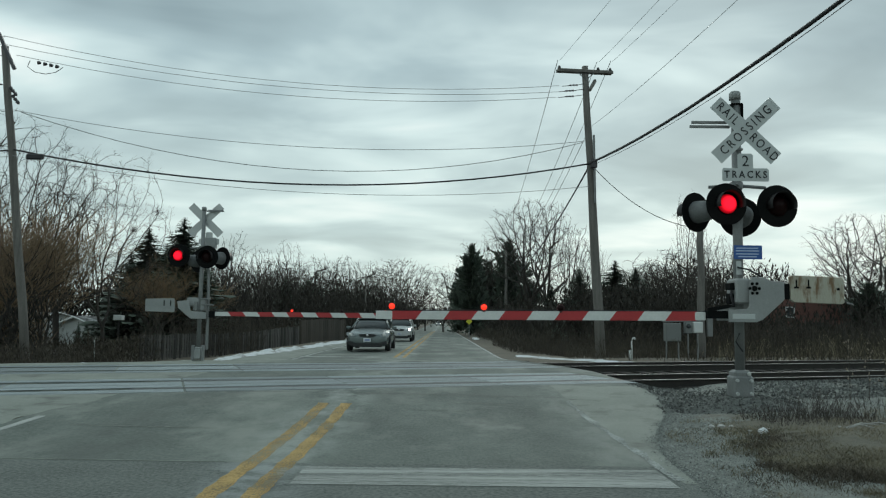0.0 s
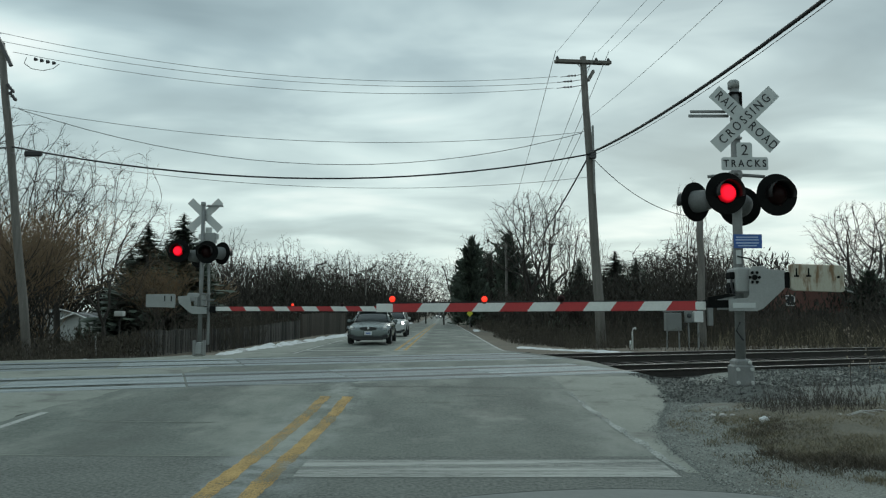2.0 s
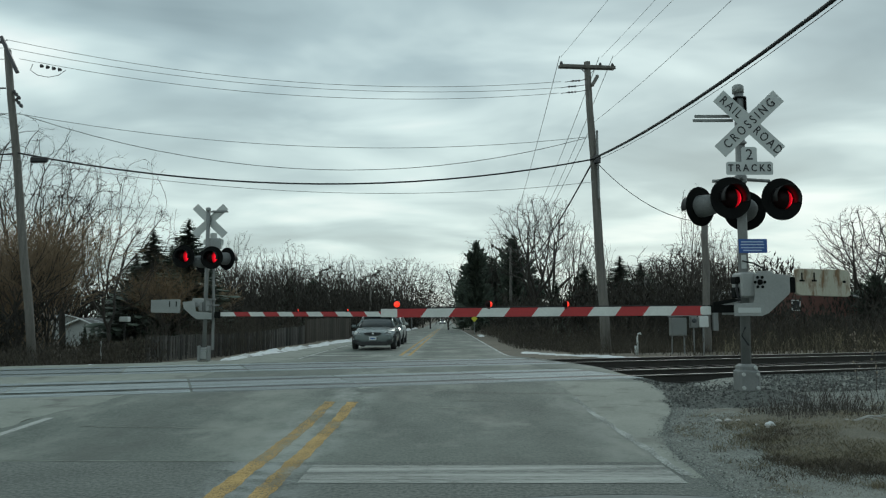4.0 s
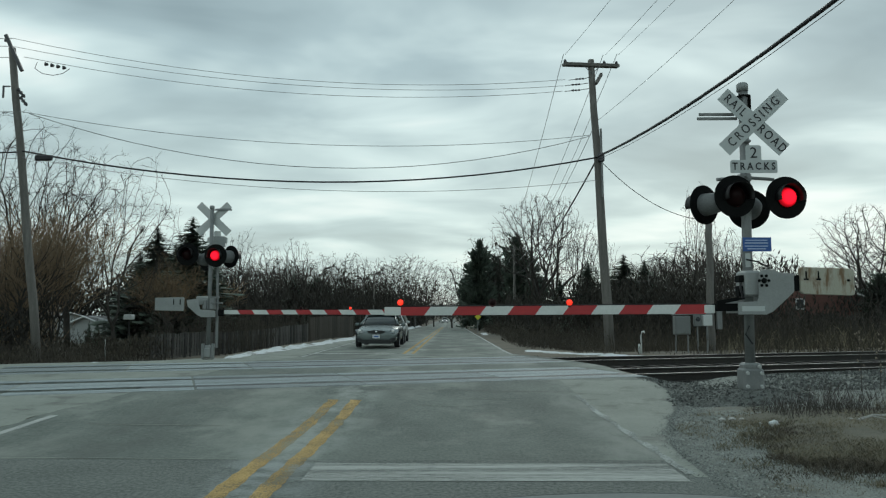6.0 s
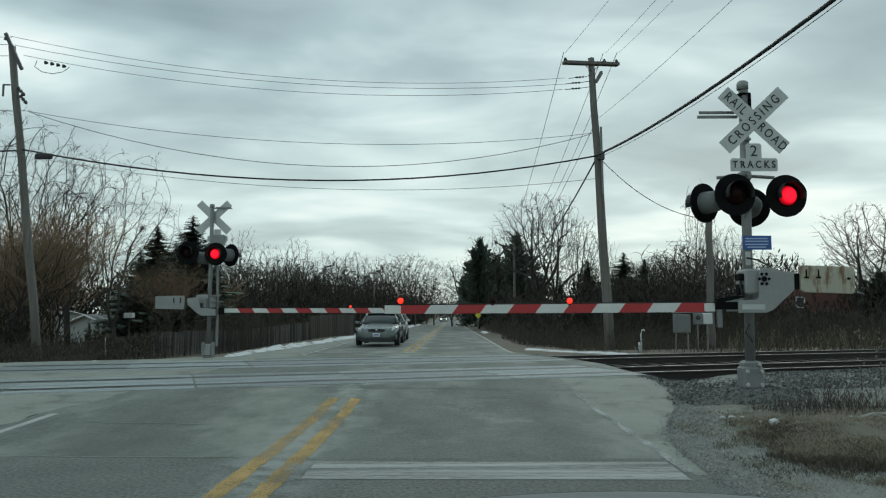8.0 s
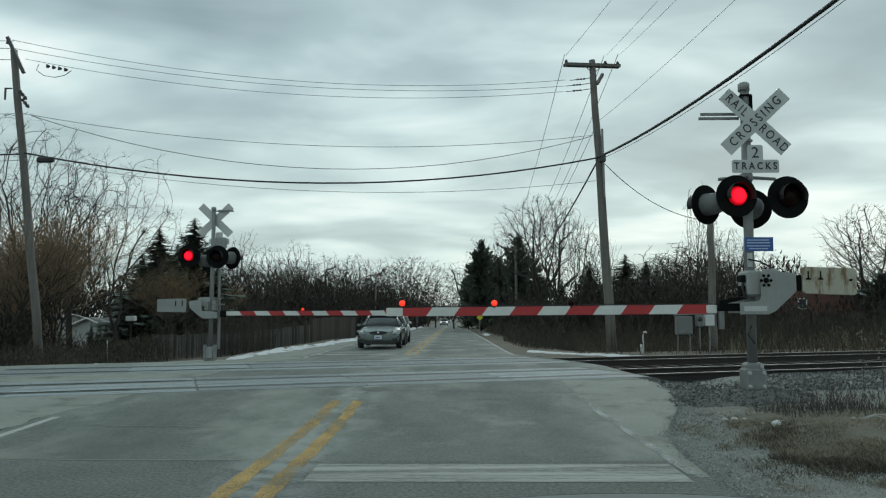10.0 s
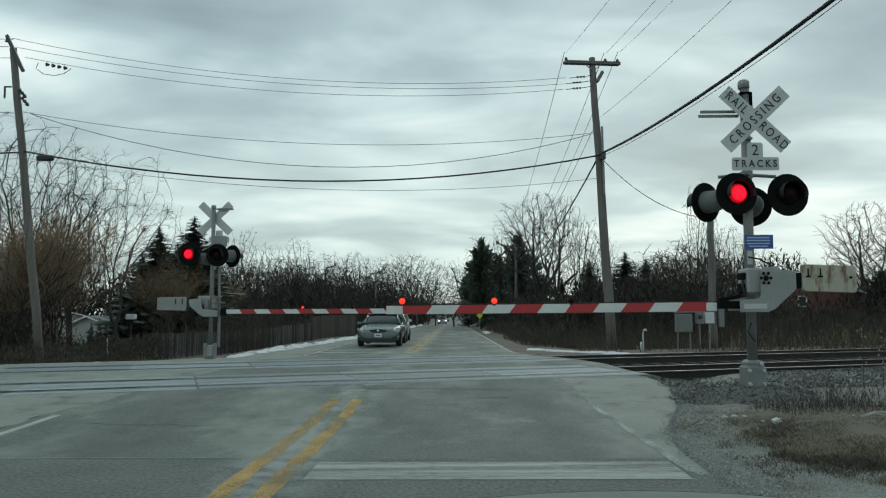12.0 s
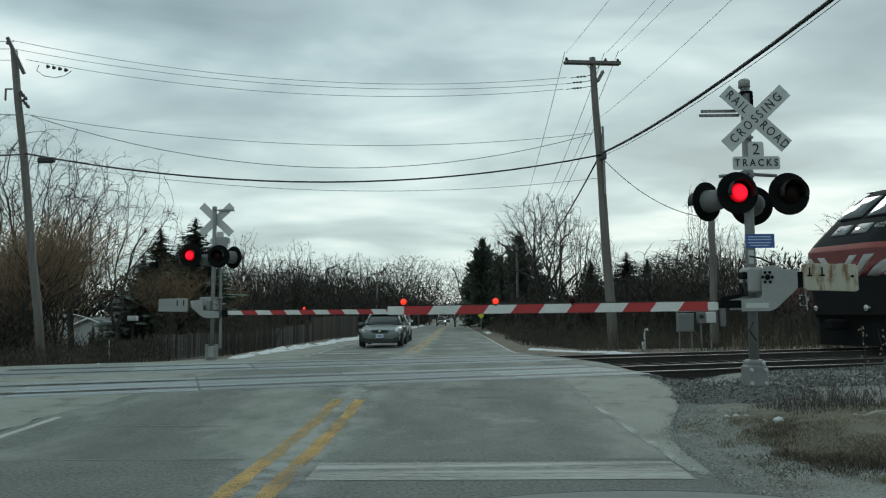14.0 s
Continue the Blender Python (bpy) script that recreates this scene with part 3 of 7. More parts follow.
def striped_arm(parent, x0, x1, z0, h0, h1, y, lean, pitch, slope):
    """The barrier arm: tapering, with slanted red and white bands as pieces of their own."""
    n = int(round((x1 - x0) / pitch * 2))
    d = lambda x: z0 + slope * (x1 - x)
    hh = lambda x: h0 + (h1 - h0) * (x1 - x) / (x1 - x0)
    step = (x1 - x0) / n
    for i in range(n):
        a, b = x1 - i * step, x1 - (i + 1) * step
        q = lambda x, up: min(x1, max(x0, x + lean * (1 if up else -1) * hh(x) / 2))
        e0, e1 = (0 if i == 0 else 1), (0 if i == n - 1 else 1)
        pts = [(q(b, 0) if e1 else b, d(b) - hh(b) / 2), (q(a, 0) if e0 else a, d(a) - hh(a) / 2), (q(a, 1) if e0 else a, d(a) + hh(a) / 2), (q(b, 1) if e1 else b, d(b) + hh(b) / 2)]
        sh = Shape().plate(pts, y - 0.022, y + 0.022)
        part("arm_band", sh, GATE_RED if i % 2 == 0 else GATE_WHITE, parent)


def crossing_signal(m, front, label):
    """Mast, crossbuck, flashers and gate. front: seen from its approach (letters towards -y)."""
    mast = thing("crossing_signal", m, label, "railway signal", "crossing signals at the tracks")
    f = -1 if front else 1
    g = 1 if front else -1      # the arm reaches towards -x for the front one, +x for the other
    H = 4.48 if front else 5.08
    pole = Shape()
    pole.tube([(0.0, 0, 0.28), (0.03, 0, H)], [0.070, 0.068], 16)
    part("mast", pole, GALV, mast, "galvanised steel mast", True)
    cap = Shape()
    cap.lathe([(0.0, H + 0.05), (0.06, H + 0.045), (0.083, H + 0.02), (0.083, H - 0.08), (0.064, H - 0.08)], c=(0.02, 0, 0), n=16, axis="z")
    part("mast_cap", cap, ALU, mast, "pale cap", True)
    if front:
        yoke = Shape().box((0.025, 0, H - 0.16), (0.175, 0.16, 0.03), 0.008).box((-0.055, -0.02, H - 0.27), (0.018, 0.12, 0.22), 0.004).box((0.105, -0.02, H - 0.27), (0.018, 0.12, 0.22), 0.004)
        part("mast_yoke", yoke, BLACK, mast, "dark strap round the mast head")
    foot = Shape()
    foot.box((0, 0, 0.15), (0.30, 0.30, 0.34), 0.035)
    foot.box((0, 0, 0.33), (0.25, 0.25, 0.12), 0.03)
    part("footing", Shape().box((0, 0, -0.20), (0.30, 0.30, 0.30), 0.02), CONCRETE, mast, "buried concrete footing")
    part("base_box", foot, GALV if front else ALU, mast, "grey cast base with bolts")
    bolt = Shape().lathe([(0.0, -0.03), (0.025, -0.028), (0.028, 0.0)], n=8)
    bm = bolt.mesh("bolt", SIGN_BACK)
    for bx, bz in ((-0.10, 0.25), (0.10, 0.25), (0.10, 0.06), (-0.10, 0.06), (0.08, 0.34)):
        ob = part("bolt", bm, SIGN_BACK, mast)
        ob.matrix_basis = pose(bx, f * 0.15 if bz < 0.30 else f * 0.125, bz, 0, 0, 0 if front else 180)
    # crossbuck
    zc = 3.91 if front else 4.68
    yb = f * 0.10
    for ang, words in ((-43.8, (("RAIL", -0.36), ("ROAD", 0.365))), (43.3, (("CROSSING", 0.0),))):
        yy = yb - (0.012 if ang > 0 else 0) * 1
        sh = blade(Shape(), ang, yy) if front else blade(Shape(), ang, yy, 1.44, 0.26)
        bl = part("crossbuck_blade", sh, SIGN_WHITE if front else SIGN_BACK, mast, "white crossbuck blade" if front else "bare back of a crossbuck blade")
        bl.location = (0.13 if front else 0.06, 0, zc)
        if front:
            turn = pose(0, yy - 0.004, 0) @ Matrix.Rotation(radians(-ang), 4, "Y")
            for word, at in words:
                text_shape(word, 0.19, LETTER, "lettering", bl, turn @ Matrix.Translation((at, 0, 0)), "black lettering", 1.34 if at else 1.5, wide=0.80, bold=0.001)
    for bz, bh in ((zc, 0.06), (zc - 0.28, 0.04)):
        part("bracket", Shape().box((0.04, yb / 2, bz), (0.10, abs(yb), bh), 0.01), GALV, mast)
    # second pair of blades facing the other way, seen edge on
    for k in range(2):
        sh = Shape().box((-g * (0.36 if front else 0.40), 0.02 + 0.02 * k, zc + (0.08 + 0.07 * k if front else 0.30 + 0.03 * k)), (0.60 - 0.07 * k, 0.02, 0.045), 0.006)
        part("edge_on_sign", sh, GALV, mast, "thin grey sign seen edge on")
    # plates under the crossbuck
    zt = 3.25 if front else 3.95
    pl = Shape()
    pl.plate([(-0.33, -0.10), (0.33, -0.10), (0.345, -0.08), (0.345, 0.07), (0.32, 0.095), (0.115, 0.095), (0.115, 0.29), (0.09, 0.315), (-0.09, 0.315), (-0.115, 0.29), (-0.115, 0.095), (-0.32, 0.095), (-0.345, 0.07), (-0.345, -0.08)], f * 0.085, f * 0.085 + 0.005)
    tp = part("track_count_sign", pl, SIGN_WHITE if front else SIGN_BACK, mast, "white sign with the number of tracks")
    tp.location = (0.12 if front else 0.20, 0, zt)
    if front:
        text_shape("TRACKS", 0.148, LETTER, "lettering", tp, pose(0, -0.09, -0.003), "black lettering", 1.5, wide=0.86, bold=0.003)
        text_shape("2", 0.23, LETTER, "lettering", tp, pose(0, -0.09, 0.195), "black numeral")
    # cross bar and four flashers
    zl = 2.80 if front else 3.44
    bar = Shape()
    bar.tube([(-0.40, 0.0, zl + 0.27), (0.0, 0, zl + 0.30), (0.44, 0.0, zl + 0.27)], 0.026, 8)
    bar.tube([(0, -0.16 * 1, zl + 0.30), (0, 0.2, zl + 0.30)], 0.03, 8)
    bar.box((0, 0, zl + 0.29), (0.17, 0.17, 0.13), 0.02)
    part("cross_bar", bar, GALV, mast, "grey steel cross bar and junction box")
    return mast, f, g, zl


def near_signal(x, y, z):
    mast, f, g, zl = crossing_signal(pose(x, y, z), True, "tall steel railway crossing signal with lowered striped gate")
    flasher(mast, -0.21, -0.20, zl - 0.01, -1, 0, toe=6)
    flasher(mast, 0.53, -0.20, zl - 0.03, -1, 1, toe=6)
    # the pair for the other approach, toed outwards
    flasher(mast, -0.40, 0.62, zl - 0.02, 1, None, toe=30)
    flasher(mast, 0.27, 0.55, zl - 0.10, 1, None, toe=-12)
    # blue notice and small tag
    sign = part("notice_sign", Shape().box((0.13, -0.075, 2.10), (0.415, 0.006, 0.205), 0.003), SIGN_BLUE, mast, "small blue notice with pale lines of writing")
    for w, zz in ((0.32, 2.16), (0.34, 2.12), (0.33, 2.075), (0.27, 2.035)):
        part("writing_bar", Shape().box((0.12, -0.080, zz), (w, 0.003, 0.016)), PALE_BLUE, sign)
    part("tag", Shape().box((-0.01, -0.075, 1.87), (0.075, 0.006, 0.20), 0.003), SIGN_WHITE, mast, "small white tag")
    F, C = (0.90, -0.22, 1.04, -0.50), (0.97, -0.30, 0.80, 0.03)
    # gate mechanism: side plate of folded steel
    mech = Shape()
    mech.plate([(-0.02, 1.52), (0.42, 1.52), (0.53, 1.56), (0.86, 1.82), (0.90, 1.87), (0.90, 2.08), (0.62, 2.10), (0.58, 2.14), (0.38, 2.14), (0.33, 2.10), (0.31, 1.74), (0.28, 1.70), (-0.02, 1.69)], -0.25, -0.23).fit(*F)
    smooth_edges(part("gate_side_plate", mech, ALU, mast, "stained pale side plate of the gate arm"), 0.006)
    back_plate = Shape()
    back_plate.plate([(-0.02, 1.54), (0.42, 1.54), (0.86, 1.84), (0.90, 2.06), (0.58, 2.12), (0.38, 2.12), (0.31, 1.74), (-0.02, 1.69)], 0.23, 0.25).fit(*F)
    smooth_edges(part("gate_side_plate", back_plate, ALU, mast, "stained pale side plate of the gate arm"), 0.006)
    box = Shape().box((0.27, 0.02, 1.95), (0.26, 0.40, 0.36), 0.03).fit(*F)
    part("motor_box", box, ALU, mast, "grey motor box of the gate")
    hub = Shape()
    for i in range(6):
        t = i * math.pi / 3
        hub.lathe([(0.0, -0.275), (0.020, -0.272), (0.022, -0.25)], (0.40 + 0.075 * math.cos(t), 0, 1.985 + 0.075 * math.sin(t)), 8)
    hub.lathe([(0.0, -0.285), (0.036, -0.28), (0.04, -0.25)], (0.40, 0, 1.985), 12)
    part("hub_bolts", hub.fit(*F), BLACK, mast, "dark ring of hub bolts")
    plate = Shape().box((0.22, -0.254, 1.60), (0.36, 0.004, 0.07), 0.002).fit(*F)
    part("maker_plate", plate, SIGN_WHITE, mast, "pale unreadable plate")
    link = Shape().box((0.93, -0.24, 1.95), (0.12, 0.03, 0.22), 0.01).fit(*F)
    part("counterweight_link", link, BLACK, mast)
    cw = Shape().plate([(0.97, 1.72), (1.02, 1.68), (1.72, 1.65), (1.76, 1.68), (1.76, 2.10), (1.73, 2.13), (1.00, 2.16), (0.97, 2.13)], -0.29, -0.21).fit(*C)
    c = part("counterweight", cw, RUSTY_WHITE, mast, "rust-stained cream counterweight plate")
    smooth_edges(c, 0.008)
    for sx in (1.055, 1.235):
        part("slot", Shape().box((sx, -0.293, 2.02), (0.022, 0.008, 0.13), 0.004).box((sx, -0.293, 1.94), (0.075, 0.008, 0.03), 0.004).fit(*C), BLACK, c, "dark slot with rust runs")
    part("bolt", Shape().lathe([(0.0, -0.31), (0.022, -0.305), (0.024, -0.29)], (1.67, 0, 1.92), 8).fit(*C), BLACK, c)
    # bracket that holds the arm
    br = Shape()
    br.plate([(-0.30, 1.66), (0.0, 1.72), (0.10, 1.75), (-0.02, 1.77), (-0.30, 1.72)], -0.22, -0.20).plate([(-0.30, 1.57), (0.0, 1.57), (0.0, 1.68), (-0.30, 1.68)], -0.20, 0.02)
    part("arm_bracket", br.fit(1, -0.22, 1, -0.44), BLACK, mast, "dark steel bracket")
    for pts, cr in (([(-0.04, -0.09, 1.88), (0.10, -0.16, 1.84), (0.26, -0.20, 1.74)], 0.014), ([(-0.12, -0.06, 1.61), (-0.14, -0.10, 1.46), (-0.10, -0.1, 1.30)], 0.018), ([(-0.02, -0.07, 0.92), (-0.08, -0.08, 0.80), (0.02, -0.075, 0.66)], 0.012)):
        part("cable", Shape().tube(pts, cr, 6), WIRE, mast, "black cable")
    part("clamp", Shape().box((-0.11, -0.02, 1.60), (0.10, 0.2, 0.10), 0.015), BLACK, mast)
    part("clamp", Shape().box((-0.11, 0.0, 1.42), (0.09, 0.16, 0.16), 0.015), BLACK, mast)
    # arm
    arm = part("gate_arm", Shape().box((-0.61, -0.12, 1.16), (0.16, 0.05, 0.12), 0.008), GATE_WHITE, mast, "lowered red and white striped gate arm")
    striped_arm(arm, -5.07, -0.665, 1.16, 0.135, 0.122, -0.12, 0.75, 0.80, -0.007)
    part("arm_tip", Shape().box((-5.17, -0.12, 1.13), (0.24, 0.046, 0.120), 0.004), GATE_WHITE, arm)
    for lx, ph in ((-5.06, None), (-3.73, 0), (-2.62, 1)):
        gate_lamp(arm, lx, 1.255, ph, -0.12)
    wires = Shape().tube([(-5.1, -0.12, 1.20), (-2.9, -0.12, 1.222), (-0.6, -0.12, 1.235)], 0.007, 5)
    part("lamp_cable", wires, WIRE, arm)
    return mast


def far_signal(x, y, z):
    mast, f, g, zl = crossing_signal(pose(x, y, z) @ Matrix.Diagonal((0.884, 0.884, 0.884, 1)), False, "railway crossing signal seen from behind with lowered striped gate")
    flasher(mast, -0.72, -0.20, zl - 0.0, -1, 0, size=1.25, toe=-4)
    flasher(mast, 0.24, -0.22, zl - 0.04, -1, 1, size=1.25, toe=-4)
    flasher(mast, -0.22, 0.40, zl - 0.14, 1, None, size=1.25, toe=-32)
    flasher(mast, 0.60, 0.36, zl - 0.04, 1, None, size=1.25, toe=-32)
    box = Shape().box((0.02, 0.12, 1.96), (0.40, 0.36, 0.42), 0.03).box((-0.22, 0.1, 2.05), (0.36, 0.30, 0.30), 0.03)
    part("motor_box", box.fit(1, -0.04, 1, -0.16), ALU, mast, "grey motor box of the gate")
    mech = Shape().plate([(0.28, 1.48), (-0.20, 1.48), (-0.34, 1.56), (-0.66, 1.84), (-0.70, 2.06), (-0.30, 2.10), (-0.24, 1.74), (0.28, 1.70)], -0.20, -0.18).fit(1, 0, 1, -0.15)
    smooth_edges(part("gate_side_plate", mech, ALU, mast, "pale side plate of the gate arm"), 0.006)
    cw = Shape().plate([(-1.77, 1.56), (-0.82, 1.54), (-0.80, 1.58), (-0.80, 1.96), (-0.84, 2.0), (-1.77, 1.98)], -0.18, -0.10)
    c = part("counterweight", cw, ALU, mast, "pale counterweight plate")
    smooth_edges(c, 0.008)
    for sx in (-1.14, -0.92):
        part("slot", Shape().box((sx, -0.183, 1.84), (0.035, 0.008, 0.18), 0.004), BLACK, c)
    conduit = Shape().tube([(0.25, 0.1, 0.3), (0.25, 0.1, 1.6), (0.22, 0.08, 3.2)], 0.05, 8)
    part("conduit", conduit, GALV, mast, "thin steel conduit")
    for c, d in (((0.2, -0.08, 2.0), (0.34, 0.1, 0.05)), ((0.28, -0.08, 1.8), (0.4, 0.1, 0.05)), ((-0.1, -0.1, 1.75), (0.1, 0.1, 0.3))):
        part("bracket", Shape().box(c, d, 0.01), GALV, mast)
    for bx in (-0.13, 0.2):
        part("base_bracket", Shape().box((bx, -0.12, 0.2), (0.1, 0.1, 0.5), 0.01), GALV, mast)
    relay = Shape().box((0.20, 0.1, 3.90), (0.5, 0.2, 0.36), 0.02)
    part("relay_box", relay, ALU, mast, "pale grey relay box")
    arm = part("gate_arm", Shape().box((0.44, -0.05, 1.48), (0.2, 0.16, 0.22), 0.02), BLACK, mast, "lowered red and white striped gate arm")
    striped_arm(arm, 0.54, 6.40, 1.50, 0.17, 0.14, -0.05, -0.75, 1.0, 0.0)
    for lx, ph in ((3.12, 0), (4.79, 1), (6.25, None)):
        gate_lamp(arm, lx, 1.63, ph, -0.05)
    return mast


# ------------------------------------------------------------------ poles and wires
def wire(name, a, b, sag, r, material, label, group="overhead wires", k=18):
    """A hanging wire from a to b."""
    pts = []
    for i in range(k + 1):
        t = i / k
        p = Vector(a).lerp(Vector(b), t)
        p.z -= sag * 4 * t * (1 - t)
        pts.append(p)
    ob = part(name, Shape().tube(pts, r, 5), material, smooth=True)
    return tagged(ob, label, "wire", group)


def insulator(parent, x, y, z, ang=0.0, n=1, tilt=0.0):
    sh = Shape()
    for i in range(n):
        sh.lathe([(0.02, 0.14 * i), (0.075, 0.02 + 0.14 * i), (0.05, 0.06 + 0.14 * i), (0.06, 0.08 + 0.14 * i), (0.02, 0.13 + 0.14 * i)], n=10, axis="z")
    ob = part("insulator", sh, INSULATOR, parent, smooth=True)
    ob.matrix_basis = pose(x, y, z, tilt, 0, ang)
    return ob


def wooden_pole(base, top, r0, r1, label, name="utility_pole"):
    b, t = Vector(base), Vector(top)
    ob = thing(name, Matrix.Translation(b), label, "utility pole", "utility poles")
    d = t - b
    pts = [d * (i / 6) + Vector((0.02 * math.sin(i * 2.1), 0, 0)) for i in range(7)]
    pts[0].z -= 0.3
    part("pole", Shape().tube(pts, [r0 + (r1 - r0) * i / 6 for i in range(7)], 12), POLE_WOOD, ob, "weathered grey wooden pole", True)
    return ob


def build_mound(x0, y0, top):
    """Low heap of track stone round the foot of the near signal."""
    sh = Shape()
    rings, k = 9, 28
    for i in range(rings + 1):
        r = 1.25 * i / rings
        for j in range(k):
            a = 2 * math.pi * j / k
            x, y = x0 + r * math.cos(a), y0 + r * math.sin(a)
            e = ease(0.2, 1.2, r)
            sh.v.append((x, y, (top + 0.012) * (1 - e) + (ground_z(x, y) - 0.03) * e + 0.025 * noise.noise((x * 4, y * 4, 8))))
    sh.f = [(i * k + j, i * k + (j + 1) % k, i * k + k + (j + 1) % k, i * k + k + j) for i in range(rings) for j in range(k)]
    tagged(part("gravel_mound", sh, BALLAST_FINE, smooth=True), "low heap of grey stone round the signal's foot", "gravel", kind="structure")
    rng = random.Random(31)
    st = Shape()
    for i in range(2600):
        a, r = rng.uniform(0, 6.28), 1.2 * math.sqrt(rng.random())
        x, y = x0 + r * math.cos(a), y0 + r * math.sin(a)
        e = ease(0.2, 1.2, r)
        z = (top + 0.012) * (1 - e) + (ground_z(x, y) - 0.03) * e + 0.025 * noise.noise((x * 4, y * 4, 8))
        q = rng.uniform(0.010, 0.028)
        c, w = math.cos(a * 7) * q, math.sin(a * 7) * q
        st.add([(x + c, y + w, z), (x - w, y + c, z), (x - c, y - w, z), (x + w, y - c, z), (x + 0.2 * c, y + 0.2 * w, z + q * 0.9)], [(0, 1, 4), (1, 2, 4), (2, 3, 4), (3, 0, 4)])
    tagged(part("loose_gravel", st, TRACK_STONE), "loose grey stones round the signal's foot", "gravel", kind="stuff")


def build_poles():
    # the tall pole with a crossarm beyond the tracks
    p = wooden_pole((6.17, 30, -0.3), (5.61, 30, 11.45), 0.205, 0.125, "tall leaning wooden utility pole with a crossarm")
    arm = part("crossarm", Shape().box((0, 0, 0), (2.38, 0.10, 0.13), 0.012).box((0, 0.16, 0.0), (2.38, 0.09, 0.12), 0.012), POLE_WOOD, p, "weathered timber crossarm")
    arm.matrix_basis = pose(-0.55, -0.12, 11.52, 0, -2.5, 14)
    for x in (-1.12, 0.55, 1.08):
        o = insulator(arm, x, 0.02, 0.06)
    for s in (-1, 1):
        part("brace", Shape().tube([(s * 0.42, -0.02, 0), (0.0, 0.0, -0.36)], 0.018, 6), GALV, arm)
    stub = part("stub_arm", Shape().box((0, 0, 0), (0.9, 0.10, 0.12), 0.01), POLE_WOOD, p, "short dark timber arm")
    stub.matrix_basis = pose(-0.28, -0.1, 10.95, 0, -40, 60)
    for z, x in ((10.96, -0.86), (10.73, -1.02), (10.50, -1.02)):
        o = insulator(p, 0, 0, 0, 0, 3)
        o.matrix_basis = pose(x, -0.1, z, 0, -95, 4) @ Matrix.Diagonal((0.62, 0.62, 0.9, 1))
        part("jumper", Shape().tube([(x + 0.02, -0.1, z), (-0.62, -0.1, z + 0.06)], 0.014, 5), WIRE, p)
        part("strain_link", Shape().tube([(x - 0.36, -0.1, z - 0.03), (x - 0.62, -0.1, z - 0.06)], 0.014, 5), WIRE, p)
    part("riser", Shape().tube([(-0.22, -0.2, 6.2), (-0.26, -0.22, 8.9)], 0.045, 8), GALV, p, "grey riser pipe")
    part("splice_box", Shape().box((-0.27, -0.20, 7.75), (0.26, 0.2, 0.34), 0.03), INSULATOR, p)
    # the pole on the far bank, left of the road
    q = wooden_pole((-14.50, 27, -0.3), (-15.94, 27, 10.95), 0.15, 0.12, "leaning grey utility pole with slanting arm")
    a2 = part("slant_arm", Shape().box((0, 0, 0), (1.5, 0.1, 0.12), 0.01), INSULATOR, q, "dark slanting timber arm")
    a2.matrix_basis = pose(-1.28, -0.15, 11.02, 0, 64, 0)
    insulator(q, -1.62, -0.1, 11.45)
    insulator(q, -1.50, 0, 11.2)
    for z, x in ((9.7, -1.10), (9.4, -1.0)):
        o = insulator(q, x, -0.1, z, 0, 3)
        o.matrix_basis = pose(x, -0.1, z, 0, 140, 0)
    part("cutout", Shape().box((-1.62, -0.1, 9.6), (0.06, 0.06, 0.45), 0.01).box((-1.5, -0.1, 9.8), (0.25, 0.05, 0.05), 0.01), INSULATOR, q, "dark switch bracket")
    # short service pole by the cabinets
    s = wooden_pole((9.74, 29, -0.3), (9.78, 29, 5.0), 0.15, 0.12, "short grey service pole beside the cabinets")
    part("junction_box", Shape().box((0.28, -0.1, 1.4), (0.2, 0.16, 0.7), 0.02), GALV, s)
    # poles far down the road
    for x, y, h, r in ((6.6, 80, 9.4, 0.16), (16.0, 62, 5.2, 0.12), (-9.5, 95, 7.6, 0.14), (7.4, 135, 9.5, 0.16), (-6.9, 150, 9, 0.15)):
        z = ground_z(x, y)
        o = wooden_pole((x, y, z), (x, y, z + h), r, r * 0.7, "distant wooden utility pole")
        part("crossarm", Shape().box((0, 0, h - 0.5), (1.9, 0.1, 0.12), 0.01), POLE_WOOD, o)


